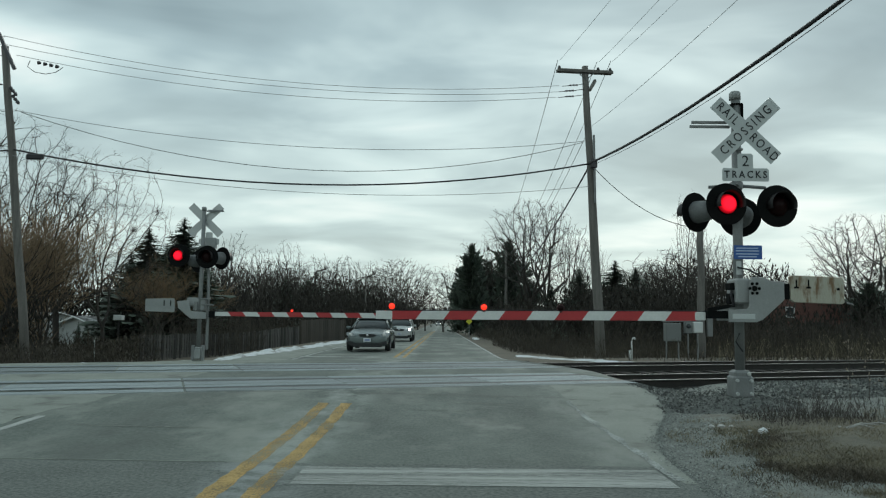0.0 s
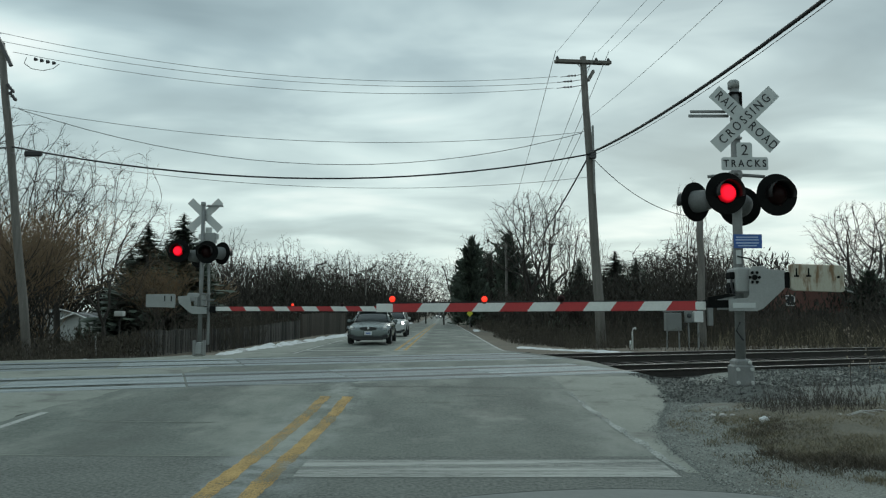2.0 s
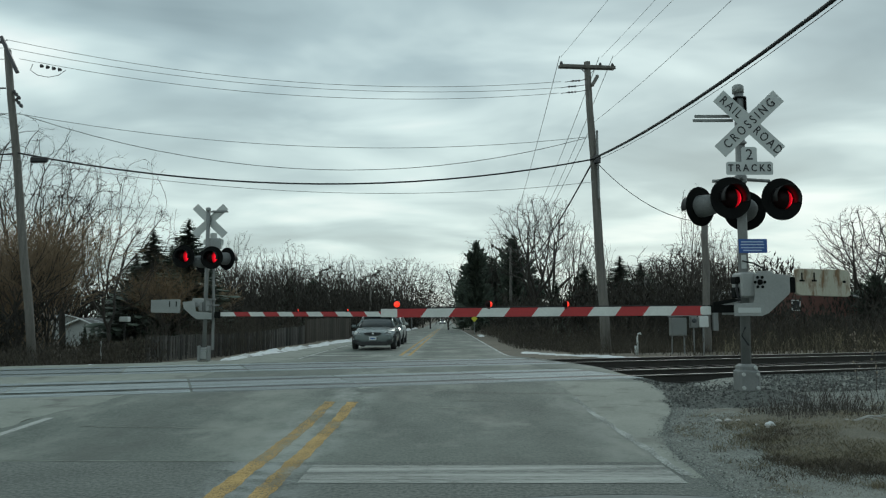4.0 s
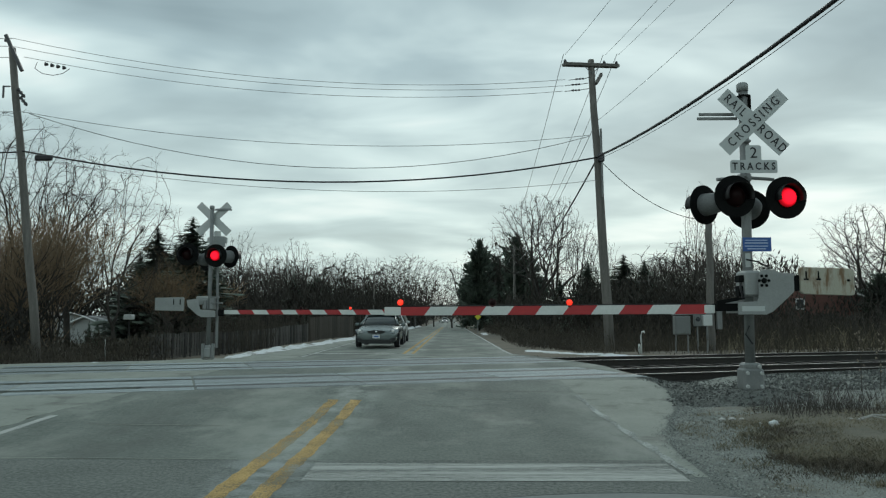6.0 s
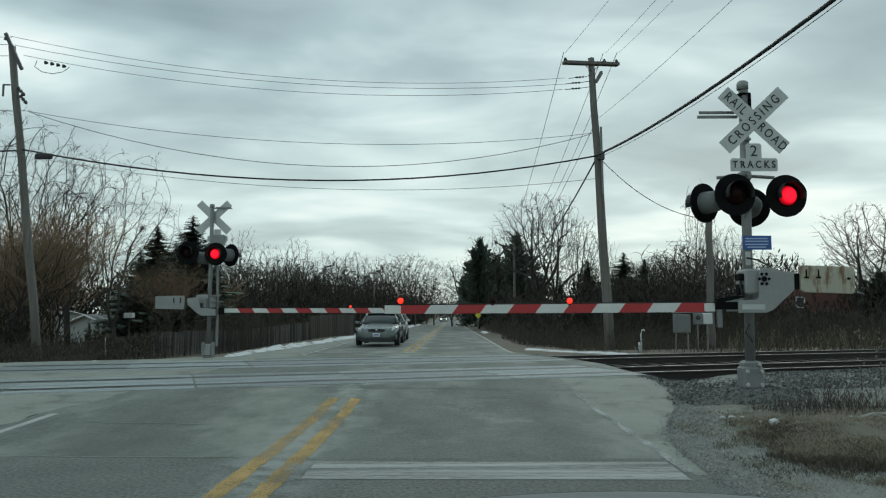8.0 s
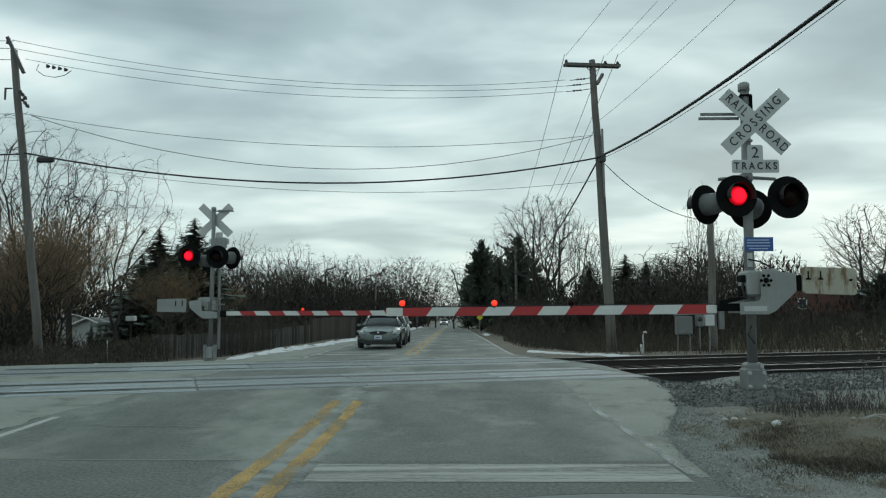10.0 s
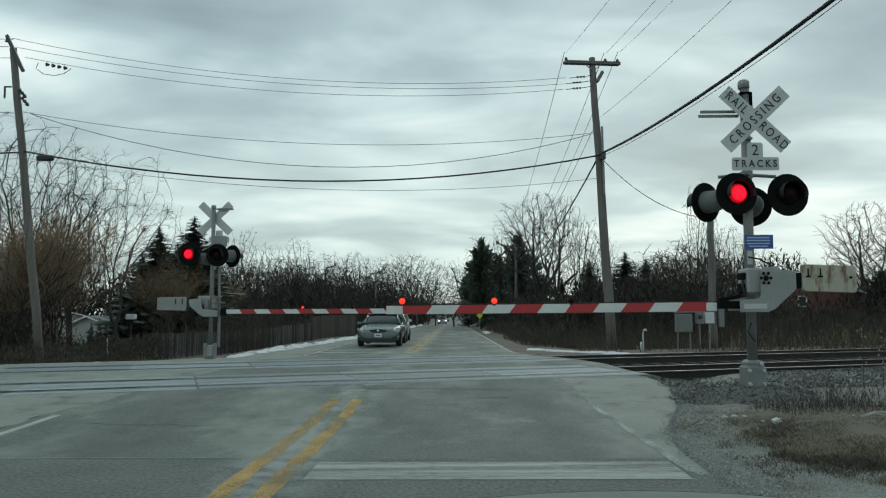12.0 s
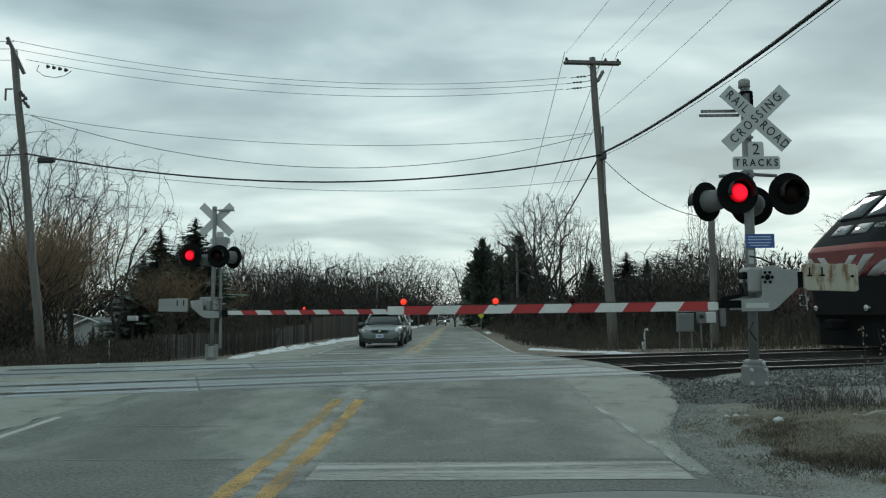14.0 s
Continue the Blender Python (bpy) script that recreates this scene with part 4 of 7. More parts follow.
def build_wires():
    thin = "thin overhead wire between the poles"
    # between the two poles, over the road
    wire("overhead_wire", (-15.95, 26.9, 11.3), (4.55, 29.9, 10.62), 0.80, 0.010, THIN_WIRE, thin)
    wire("overhead_wire", (-15.93, 27, 11.02), (4.50, 29.9, 10.37), 0.72, 0.010, THIN_WIRE, thin)
    wire("overhead_wire", (-15.5, 27, 10.62), (4.44, 29.9, 10.15), 0.74, 0.010, THIN_WIRE, thin)
    wire("overhead_wire", (-15.4, 27, 8.58), (5.6, 29.9, 8.38), 0.80, 0.011, THIN_WIRE, thin)
    wire("overhead_wire", (-15.2, 27, 8.52), (5.5, 29.9, 8.33), 1.62, 0.014, THIN_WIRE, thin)
    wire("telephone_cable", (-15.3, 26.85, 7.12), (5.72, 29.8, 7.45), 1.05, 0.032, WIRE, "thick black telephone cable sagging over the road")
    wire("overhead_wire", (-15.3, 26.85, 6.9), (5.72, 29.8, 6.55), 0.80, 0.010, THIN_WIRE, thin)
    # towards the camera, overhead
    for x, z, xe in ((4.55, 11.62, 7.95), (6.17, 11.62, 8.95), (6.70, 11.64, 9.85)):
        wire("overhead_wire", (x, 29.9, z), (xe, -6, z + 0.4), 0.6, 0.007, THIN_WIRE, thin)
    wire("overhead_wire", (5.80, 29.9, 8.95), (7.95, -6, 9.6), 0.7, 0.007, THIN_WIRE, thin)
    wire("telephone_cable", (5.75, 29.8, 7.48), (8.3, -6, 8.7), 1.13, 0.045, WIRE, "thick black telephone cable sagging over the verge")
    wire("overhead_wire", (5.80, 29.8, 7.38), (8.34, -6, 8.66), 1.15, 0.008, WIRE, thin)
    # away, along the road
    for x, z, xe, ze in ((4.52, 11.7, 5.7, 8.0), (6.1, 11.65, 6.9, 8.0), (6.66, 11.7, 7.5, 8.0), (5.72, 8.8, 6.6, 6.6)):
        wire("overhead_wire", (x, 30, z), (xe, 80, ze), 0.9, 0.013, THIN_WIRE, thin)
    wire("telephone_cable", (5.72, 30.1, 7.3), (6.6, 80, 5.6), 1.0, 0.035, WIRE, "black telephone cable along the road")
    for x in (5.9, 6.6, 7.3):
        wire("overhead_wire", (x, 80, 8.0), (x + 0.8, 135, 7.7), 0.9, 0.013, THIN_WIRE, thin)
    # drop to the service pole
    wire("service_drop", (5.85, 29.9, 7.4), (9.78, 29, 4.85), 0.55, 0.014, WIRE, "thin black service drop", k=12)
    # from the other pole, out of view
    for x, z in ((-15.95, 11.3), (-15.93, 11.02), (-15.7, 10.6), (-15.4, 8.6), (-15.35, 7.12), (-15.3, 6.9)):
        wire("overhead_wire", (x, 27, z), (x - 30, 16, z), 0.9, 0.03 if z == 7.12 else 0.012, WIRE if z == 7.12 else THIN_WIRE, thin)
    # fittings that hang on the cables
    for x, y, z in ((-14.55, 26.9, 6.88), (-16.3, 26.5, 6.75)):
        o = part("cable_splice", Shape().box((0, 0, 0), (0.62, 0.16, 0.20), 0.04), WIRE)
        o.location = (x, y, z)
        tagged(o, "black splice case hanging on the cable", "cable splice")
    for i in range(4):
        o = insulator(None, -14.2 + 0.22 * i, 27.05, 10.42 - 0.03 * i, 0, 1)
        o.matrix_basis = pose(-14.75 + 0.22 * i, 27.05, 10.37 - 0.045 * i, 0, 97, 0)
        tagged(o, "dark insulator strung on the wire", "insulator", "insulators on the wire")
    o = part("jumper_wire", Shape().tube([(-15.0, 27, 10.42), (-15.08, 27, 10.2), (-14.8, 27, 10.0), (-14.4, 27, 9.93), (-14.05, 27, 10.0), (-13.8, 27, 10.18)], 0.012, 5), WIRE)
    tagged(o, "slack loop of black jumper wire", "wire")


# ------------------------------------------------------------------ vehicles
CAR_GREY = mat("grey_metallic_paint", (0.14, 0.168, 0.168), (0.17, 0.198, 0.197), 2, 0.24, 0.0, 0.6, fine=200, spread=0.2)
CAR_WHITE = mat("silver_car_paint", (0.48, 0.50, 0.50), (0.42, 0.44, 0.44), 2, 0.35, 0.0, 0.3, fine=200, spread=0.2)
CAR_DARK = mat("dark_car_paint", (0.05, 0.055, 0.06), (0.07, 0.075, 0.08), 2, 0.35, 0.0, 0.3)
CAR_GLASS = mat("car_window_glass", (0.025, 0.032, 0.034), (0.035, 0.042, 0.045), 2, 0.08)
CAR_BLACK = mat("black_plastic", (0.012, 0.013, 0.014), (0.02, 0.021, 0.022), 8, 0.6)
CHROME = mat("chrome", (0.6, 0.62, 0.63), (0.5, 0.52, 0.53), 4, 0.2, 0, 0.95)
LIGHT_OFF = mat("headlight_lens", (0.34, 0.37, 0.38), (0.14, 0.16, 0.17), 14, 0.12, 0.0, 0.3)
LIGHT_ON = mat("lit_headlight", (1.0, 0.98, 0.92), (1.0, 0.97, 0.9), 4, 0.3, emit=6.0)
TYRE = mat("tyre_rubber", (0.014, 0.014, 0.015), (0.022, 0.022, 0.023), 12, 0.85, 0.3)
RIM = mat("alloy_rim", (0.25, 0.26, 0.27), (0.19, 0.2, 0.21), 6, 0.4, 0, 0.8)
PLATE = mat("number_plate", (0.55, 0.57, 0.6), (0.5, 0.52, 0.55), 8, 0.5)


def loft(stations, n_sub=1):
    """A body from half sections (y, [(x, z), ...]) mirrored about x = 0."""
    sh = Shape()
    k = len(stations[0][1])
    for y, half in stations:
        ring = [(x, y, z) for x, z in half] + [(-x, y, z) for x, z in reversed(half[1:-1])]
        sh.v += ring
    c = 2 * k - 2
    for j in range(len(stations) - 1):
        for i in range(c):
            i2 = (i + 1) % c
            sh.f.append((j * c + i, j * c + i2, j * c + c + i2, j * c + c + i))
    sh.f.append(tuple(range(c)))
    sh.f.append(tuple(range((len(stations) - 1) * c, len(stations) * c))[::-1])
    return sh


def subdivided(ob, level=2):
    md = ob.modifiers.new("subdivision", "SUBSURF")
    md.levels = md.render_levels = level
    return ob


def car(m, paint, label, W, L, hood, roof, cabin, lights, sub=2, tall=0.0, name="car"):
    """A car heading towards -y, from its nose at y = 0. cabin: y of screen foot, screen top, roof end, rear foot."""
    c = thing(name, m, label, "car", "cars waiting and driving")
    w = W / 2
    g = 0.19 + tall
    def sec(y, ww, zb, zt, crown=0.03, belly=1.0):
        zm = zb + (zt - zb) * 0.5
        return (y, [(0, zb), (ww * 0.80, zb), (ww * 0.95 * belly, zb + 0.07), (ww, zm), (ww * 0.985, zm + (zt - zm) * 0.55), (ww * 0.90, zt - 0.03), (ww * 0.5, zt + crown * 0.7), (0, zt + crown)])
    s0, s1, s2, s3 = cabin
    body = loft([
        sec(0.02, w * 0.72, g + 0.07, hood - 0.20, 0.0), sec(0.07, w * 0.86, g + 0.03, hood - 0.15, 0.01), sec(0.30, w * 0.965, g, hood - 0.10, 0.03), sec(0.75, w * 1.0, g, hood - 0.04, 0.04),
        sec(s0, w * 1.0, g, hood + 0.10, 0.03), sec((s0 + s2) / 2, w * 0.995, g, hood + 0.05, 0.0), sec(s3 - 0.3, w, g, hood + 0.08, 0.0), sec(L - 0.35, w * 0.97, g + 0.02, hood + 0.06, 0.02), sec(L - 0.03, w * 0.86, g + 0.10, hood - 0.02, 0.0)])
    subdivided(part("body", body, paint, c, smooth=True), sub)
    wr = w * 0.70
    zf = hood + 0.05
    def cab(y, wb, wt, z0, z1):
        return (y, [(0, z0), (wb * 0.96, z0), (wb, z0 + 0.03), (wb + (wt - wb) * 0.5, (z0 + z1) / 2), (wt, z1 - 0.05), (wt * 0.88, z1 - 0.012), (wt * 0.5, z1), (0, z1 + 0.008)])
    glass = loft([cab(s0, w * 0.80, w * 0.70, zf, zf + 0.07), cab((s0 + s1) / 2, w * 0.91, wr * 1.06, zf, (zf + roof) / 2 + 0.05), cab(s1, w * 0.93, wr, zf, roof - 0.02), cab(s2, w * 0.92, wr, zf, roof - 0.03), cab((s2 + s3) / 2, w * 0.88, wr * 1.02, zf, (zf + roof) / 2 + 0.06), cab(s3, w * 0.78, w * 0.66, zf, zf + 0.08)])
    subdivided(part("windows", glass, CAR_GLASS, c, "dark tinted glass", True), 1)
    top = loft([(s1 - 0.04, [(0, roof - 0.02), (wr * 0.9, roof - 0.05), (wr * 0.98, roof - 0.06), (wr * 0.9, roof - 0.0), (0, roof + 0.03)]), ((s1 + s2) / 2, [(0, roof - 0.02), (wr * 0.9, roof - 0.05), (wr * 1.03, roof - 0.07), (wr * 0.92, roof + 0.02), (0, roof + 0.05)]), (s2 + 0.05, [(0, roof - 0.03), (wr * 0.9, roof - 0.06), (wr * 0.98, roof - 0.08), (wr * 0.9, roof - 0.01), (0, roof + 0.02)])])
    part("roof", top, paint, c, smooth=True)
    for s in (-1, 1):
        part("pillar", Shape().tube([(s * w * 0.91, s0 + 0.02, zf + 0.05), (s * wr * 1.06, (s0 + s1) / 2, (zf + roof) / 2 + 0.03), (s * wr * 0.99, s1 + 0.02, roof - 0.03)], 0.035, 6), paint, c, smooth=True)
        part("pillar", Shape().tube([(s * w * 0.90, s3 - 0.02, zf + 0.05), (s * wr, s2 + 0.02, roof - 0.04)], 0.06, 6), paint, c, smooth=True)
        mir = part("mirror", Shape().box((s * (w + 0.10), s0 + 0.38, hood + 0.10), (0.20, 0.11, 0.14), 0.035), paint, c)
        part("mirror_foot", Shape().tube([(s * (w - 0.06), s0 + 0.4, hood + 0.04), (s * (w + 0.06), s0 + 0.38, hood + 0.07)], 0.022, 6), CAR_BLACK, mir)
        # headlight: a swept lens wrapping the corner
        hl = Shape()
        zc = hood - 0.17
        hl.add([(s * w * 0.56, 0.045, zc - 0.05), (s * w * 0.60, 0.05, zc + 0.05), (s * w * 0.80, 0.14, zc + 0.09), (s * w * 0.96, 0.34, zc + 0.085), (s * w * 0.965, 0.30, zc + 0.0), (s * w * 0.84, 0.10, zc - 0.075), (s * w * 0.7, 0.055, zc - 0.08)], [(0, 1, 2, 6), (2, 5, 6), (2, 3, 4, 5)])
        hl.v = [(x * 1.015, y - 0.035, z) for x, y, z in hl.v]
        h = part("headlight", hl, LIGHT_OFF, c, "clear swept headlight")
        md = h.modifiers.new("solid", "SOLIDIFY")
        md.thickness, md.offset = 0.03, 0
        lamp = part("lamp", Shape().lathe([(0.0, -0.012), (0.075, -0.008), (0.085, 0.01)], (s * w * 0.76, 0.035, zc), 14), LIGHT_ON if lights else CHROME, h, "lit lamp" if lights else "")
        fog = part("fog_lamp", Shape().lathe([(0.0, -0.01), (0.045, -0.006), (0.05, 0.02)], (s * w * 0.76, 0.055, g + 0.14), 12), CHROME, c)
        part("fog_recess", Shape().plate([(s * w * 0.62, g + 0.20), (s * w * 0.88, g + 0.25), (s * w * 0.90, g + 0.12), (s * w * 0.66, g + 0.06)], -0.02 + 0.03, 0.16), CAR_BLACK, c, "black recess round the fog lamp")
        part("lip", Shape().tube([(s * w * 0.42, 0.0, g + 0.06), (s * w * 0.66, 0.02, g + 0.10), (s * w * 0.9, 0.13, g + 0.24)], 0.022, 6), CHROME, c, "bright bumper trim")
        for y in (0.86, L - 0.95):
            wh = thing("wheel", pose(s * (w - 0.10), y, 0.325 + tall * 0.35), "", "")
            wh.parent = c
            R = 0.325 + tall * 0.35
            part("tyre", Shape().lathe([(R * 0.66, -0.10), (R * 0.9, -0.115), (R, -0.085), (R, 0.085), (R * 0.9, 0.115), (R * 0.66, 0.10)], n=24, axis="x"), TYRE, wh, smooth=True)
            part("rim", Shape().lathe([(0.0, s * 0.07), (R * 0.2, s * 0.085), (R * 0.3, s * 0.06), (R * 0.62, s * 0.085), (R * 0.67, s * 0.10), (R * 0.67, -s * 0.06)], n=20, axis="x"), RIM, wh)
        part("wheel_arch", Shape().lathe([(0.30, s * (w - 0.14)), (0.40, s * (w + 0.004))], (0, 0.86, 0.34 + tall * 0.35), 18, "x", 0, 180), CAR_BLACK, c)
    zg = hood - 0.19
    gr = part("grille", Shape().plate([(-w * 0.36, zg + 0.055), (-w * 0.40, zg + 0.02), (-w * 0.34, zg - 0.055), (-w * 0.2, zg - 0.075), (w * 0.2, zg - 0.075), (w * 0.34, zg - 0.055), (w * 0.40, zg + 0.02), (w * 0.36, zg + 0.055), (0, zg + 0.075)], -0.005, 0.08), CAR_BLACK, c, "dark mesh grille")
    part("grille_bar", Shape().tube([(-w * 0.38, -0.012, zg + 0.05), (0, -0.022, zg + 0.078), (w * 0.38, -0.012, zg + 0.05)], 0.012, 6), CHROME, gr, "chrome bar")
    part("badge", Shape().lathe([(0.0, -0.028), (0.05, -0.02), (0.055, -0.005)], (0, 0, zg + 0.005), 14), CHROME, gr, "plain oval badge")
    part("lower_intake", Shape().plate([(-w * 0.58, g + 0.16), (-w * 0.70, g + 0.10), (-w * 0.66, g + 0.0), (w * 0.66, g + 0.0), (w * 0.70, g + 0.10), (w * 0.58, g + 0.16)], -0.045, 0.12), CAR_BLACK, c, "black lower intake")
    pl = part("number_plate", Shape().box((0, -0.02, g + 0.29), (0.31, 0.02, 0.155), 0.004), PLATE, c, "white number plate")
    part("plate_bar", Shape().box((0, -0.033, g + 0.29), (0.20, 0.004, 0.045)), SIGN_BLUE, pl)
    for s in (-1, 1):
        part("wiper", Shape().tube([(s * 0.35, s0 - 0.02, zf + 0.06), (s * 0.05, s0 + 0.15, zf + 0.17)], 0.010, 5), CAR_BLACK, c)
    return c


CARS = {}


def build_cars():
    z = lambda y: road_z(-3.2, y)
    CARS["sedan"] = car(pose(-3.10, 32.0, z(33) + 0.03), CAR_GREY, "grey metallic coupe waiting behind the far gate", 1.82, 4.65, 0.86, 1.39, (1.45, 2.15, 3.15, 4.1), False)
    CARS["second"] = car(pose(-2.95, 39.0, z(41)), CAR_WHITE, "silver car pulling up behind the coupe", 1.80, 4.4, 0.98, 1.58, (1.05, 1.75, 3.7, 4.2), True, tall=0.03)
    CARS["third"] = car(pose(-3.2, 150, z(150)), CAR_WHITE, "silver car with lit headlights coming down the road", 1.82, 4.5, 1.0, 1.66, (1.05, 1.7, 3.8, 4.3), True, sub=1, tall=0.05)
    CARS["fourth"] = car(pose(-3.3, 205, z(205)), CAR_DARK, "dark car far down the road", 1.82, 4.5, 0.95, 1.5, (1.05, 1.7, 3.4, 4.2), False, sub=1)
    # parked far off beside the road
    for x, y, p, lb in ((-12.5, 170, CAR_WHITE, "white car parked far off beside the road"), (-9.6, 190, CAR_DARK, "dark car parked far off beside the road")):
        car(pose(x, y, ground_z(x, y), 0, 0, 70), p, lb, 1.82, 4.5, 0.95, 1.5, (1.05, 1.7, 3.4, 4.2), False, sub=1)


# ------------------------------------------------------------------ vegetation
BARK = mat("dark_bark", (0.036, 0.032, 0.028), (0.070, 0.062, 0.054), 3, 0.9, 0.7, fine=24, stretch=(2, 2, 0.5), per_object=0.2)
TWIG = mat("bare_twigs", (0.040, 0.035, 0.031), (0.064, 0.055, 0.046), 1.5, 0.9, per_object=0.25)
WILLOW_TWIG = mat("tawny_twigs", (0.26, 0.18, 0.108), (0.17, 0.122, 0.078), 0.8, 0.9, per_object=0.2)
BRUSH = mat("brown_brush", (0.038, 0.032, 0.024), (0.066, 0.055, 0.039), 0.7, 0.9, per_object=0.2, per_island=0.5)
# near-black: the deep shade inside the woods is put into this colour
SHADED_BRUSH = mat("shaded_undergrowth", (0.020, 0.018, 0.014), (0.034, 0.030, 0.023), 0.5, 0.95, per_object=0.2, per_island=0.25)
NEEDLES = mat("spruce_needles", (0.058, 0.078, 0.062), (0.096, 0.120, 0.090), 1.5, 0.8, per_object=0.25, per_island=0.35)
STRAW = mat("dry_grass", (0.215, 0.185, 0.120), (0.140, 0.125, 0.085), 1.0, 0.9, c=(0.075, 0.062, 0.045), c_scale=0.5, c_at=0.5, per_island=0.45)
WEED = mat("dead_weeds", (0.045, 0.039, 0.036), (0.075, 0.065, 0.055), 2.0, 0.9)
SEED = mat("pale_seed_heads", (0.26, 0.22, 0.17), (0.18, 0.15, 0.11), 4.0, 0.9)
FENCE_WOOD = mat("weathered_fence_wood", (0.045, 0.043, 0.040), (0.092, 0.086, 0.079), 2.0, 0.9, 0.6, fine=20, stretch=(4, 4, 0.4), per_object=0.6)
TAN_WOOD = mat("tan_fence_wood", (0.042, 0.037, 0.030), (0.066, 0.056, 0.045), 2.0, 0.9, 0.6, fine=20, stretch=(4, 4, 0.4), per_object=0.3)


def seg(sh, p, q, r0, r1, n=3):
    """One plain branch piece, open ended."""
    d = q - p
    a = d.orthogonal().normalized()
    b = d.cross(a).normalized()
    k = len(sh.v)
    for c, r in ((p, r0), (q, r1)):
        for i in range(n):
            t = 2 * math.pi * i / n
            o = a * (math.cos(t) * r) + b * (math.sin(t) * r)
            sh.v.append((c.x + o.x, c.y + o.y, c.z + o.z))
    for i in range(n):
        j = (i + 1) % n
        sh.f.append((k + i, k + j, k + n + j, k + n + i))


def grow(rng, wood, twigs, p, d, length, r, level, top, up, spread, thin):
    """A limb in a few slightly bent pieces, with shoots along it and a fork at its end."""
    if level == top:
        seg(twigs, p, p + d * length, thin, 0.0)
        twigs.f[-3:] = [(a, b, c) for a, b, c, e in twigs.f[-3:]]
        return
    n = (5, 5, 3, 2, 2, 1)[level]
    sides = (8, 6, 4, 3, 3, 3)[level]
    bend = (0.05, 0.14, 0.15, 0.14, 0.12, 0.1)[level]
    sh = wood if level < 3 else twigs
    for i in range(n):
        d = (d + Vector((rng.gauss(0, bend), rng.gauss(0, bend), rng.gauss(0, bend * 0.6) + up * 0.06))).normalized()
        q = p + d * (length / n)
        ra, rb = r * (1 - 0.45 * i / n), r * (1 - 0.45 * (i + 1) / n)
        seg(sh, p, q, max(ra, thin), max(rb, thin), sides)
        p = q
        if (level == 0 and i >= 3) or (level == 1 and i >= 1) or level > 1:
            for k in range(1 + (rng.random() < (0.2, 0.25, 0.25, 0.1, 0.0)[level])):
                ax = Vector((rng.gauss(0, 1), rng.gauss(0, 1), rng.gauss(0, 0.3))).normalized()
                nd = (d * (1 - spread * 0.7) + ax * spread).normalized()
                nd.z += up * 0.12
                share = (0.75, 1.05) if level == 0 else (0.42, 0.66)
                grow(rng, wood, twigs, p, nd.normalized(), length * rng.uniform(*share), rb * rng.uniform(0.45, 0.62), level + 1, top, up, spread, thin)
    for k in range(3 if level == 0 else 2):
        ax = Vector((rng.gauss(0, 1), rng.gauss(0, 1), rng.gauss(0, 0.25))).normalized()
        nd = (d * 0.85 + ax * (0.42 if level else 0.30 + spread * 0.4)).normalized()
        share = (0.95, 1.3) if level == 0 else (0.55, 0.8)
        grow(rng, wood, twigs, p, nd, length * rng.uniform(*share), rb * 0.78, level + 1, top, up, spread, thin)


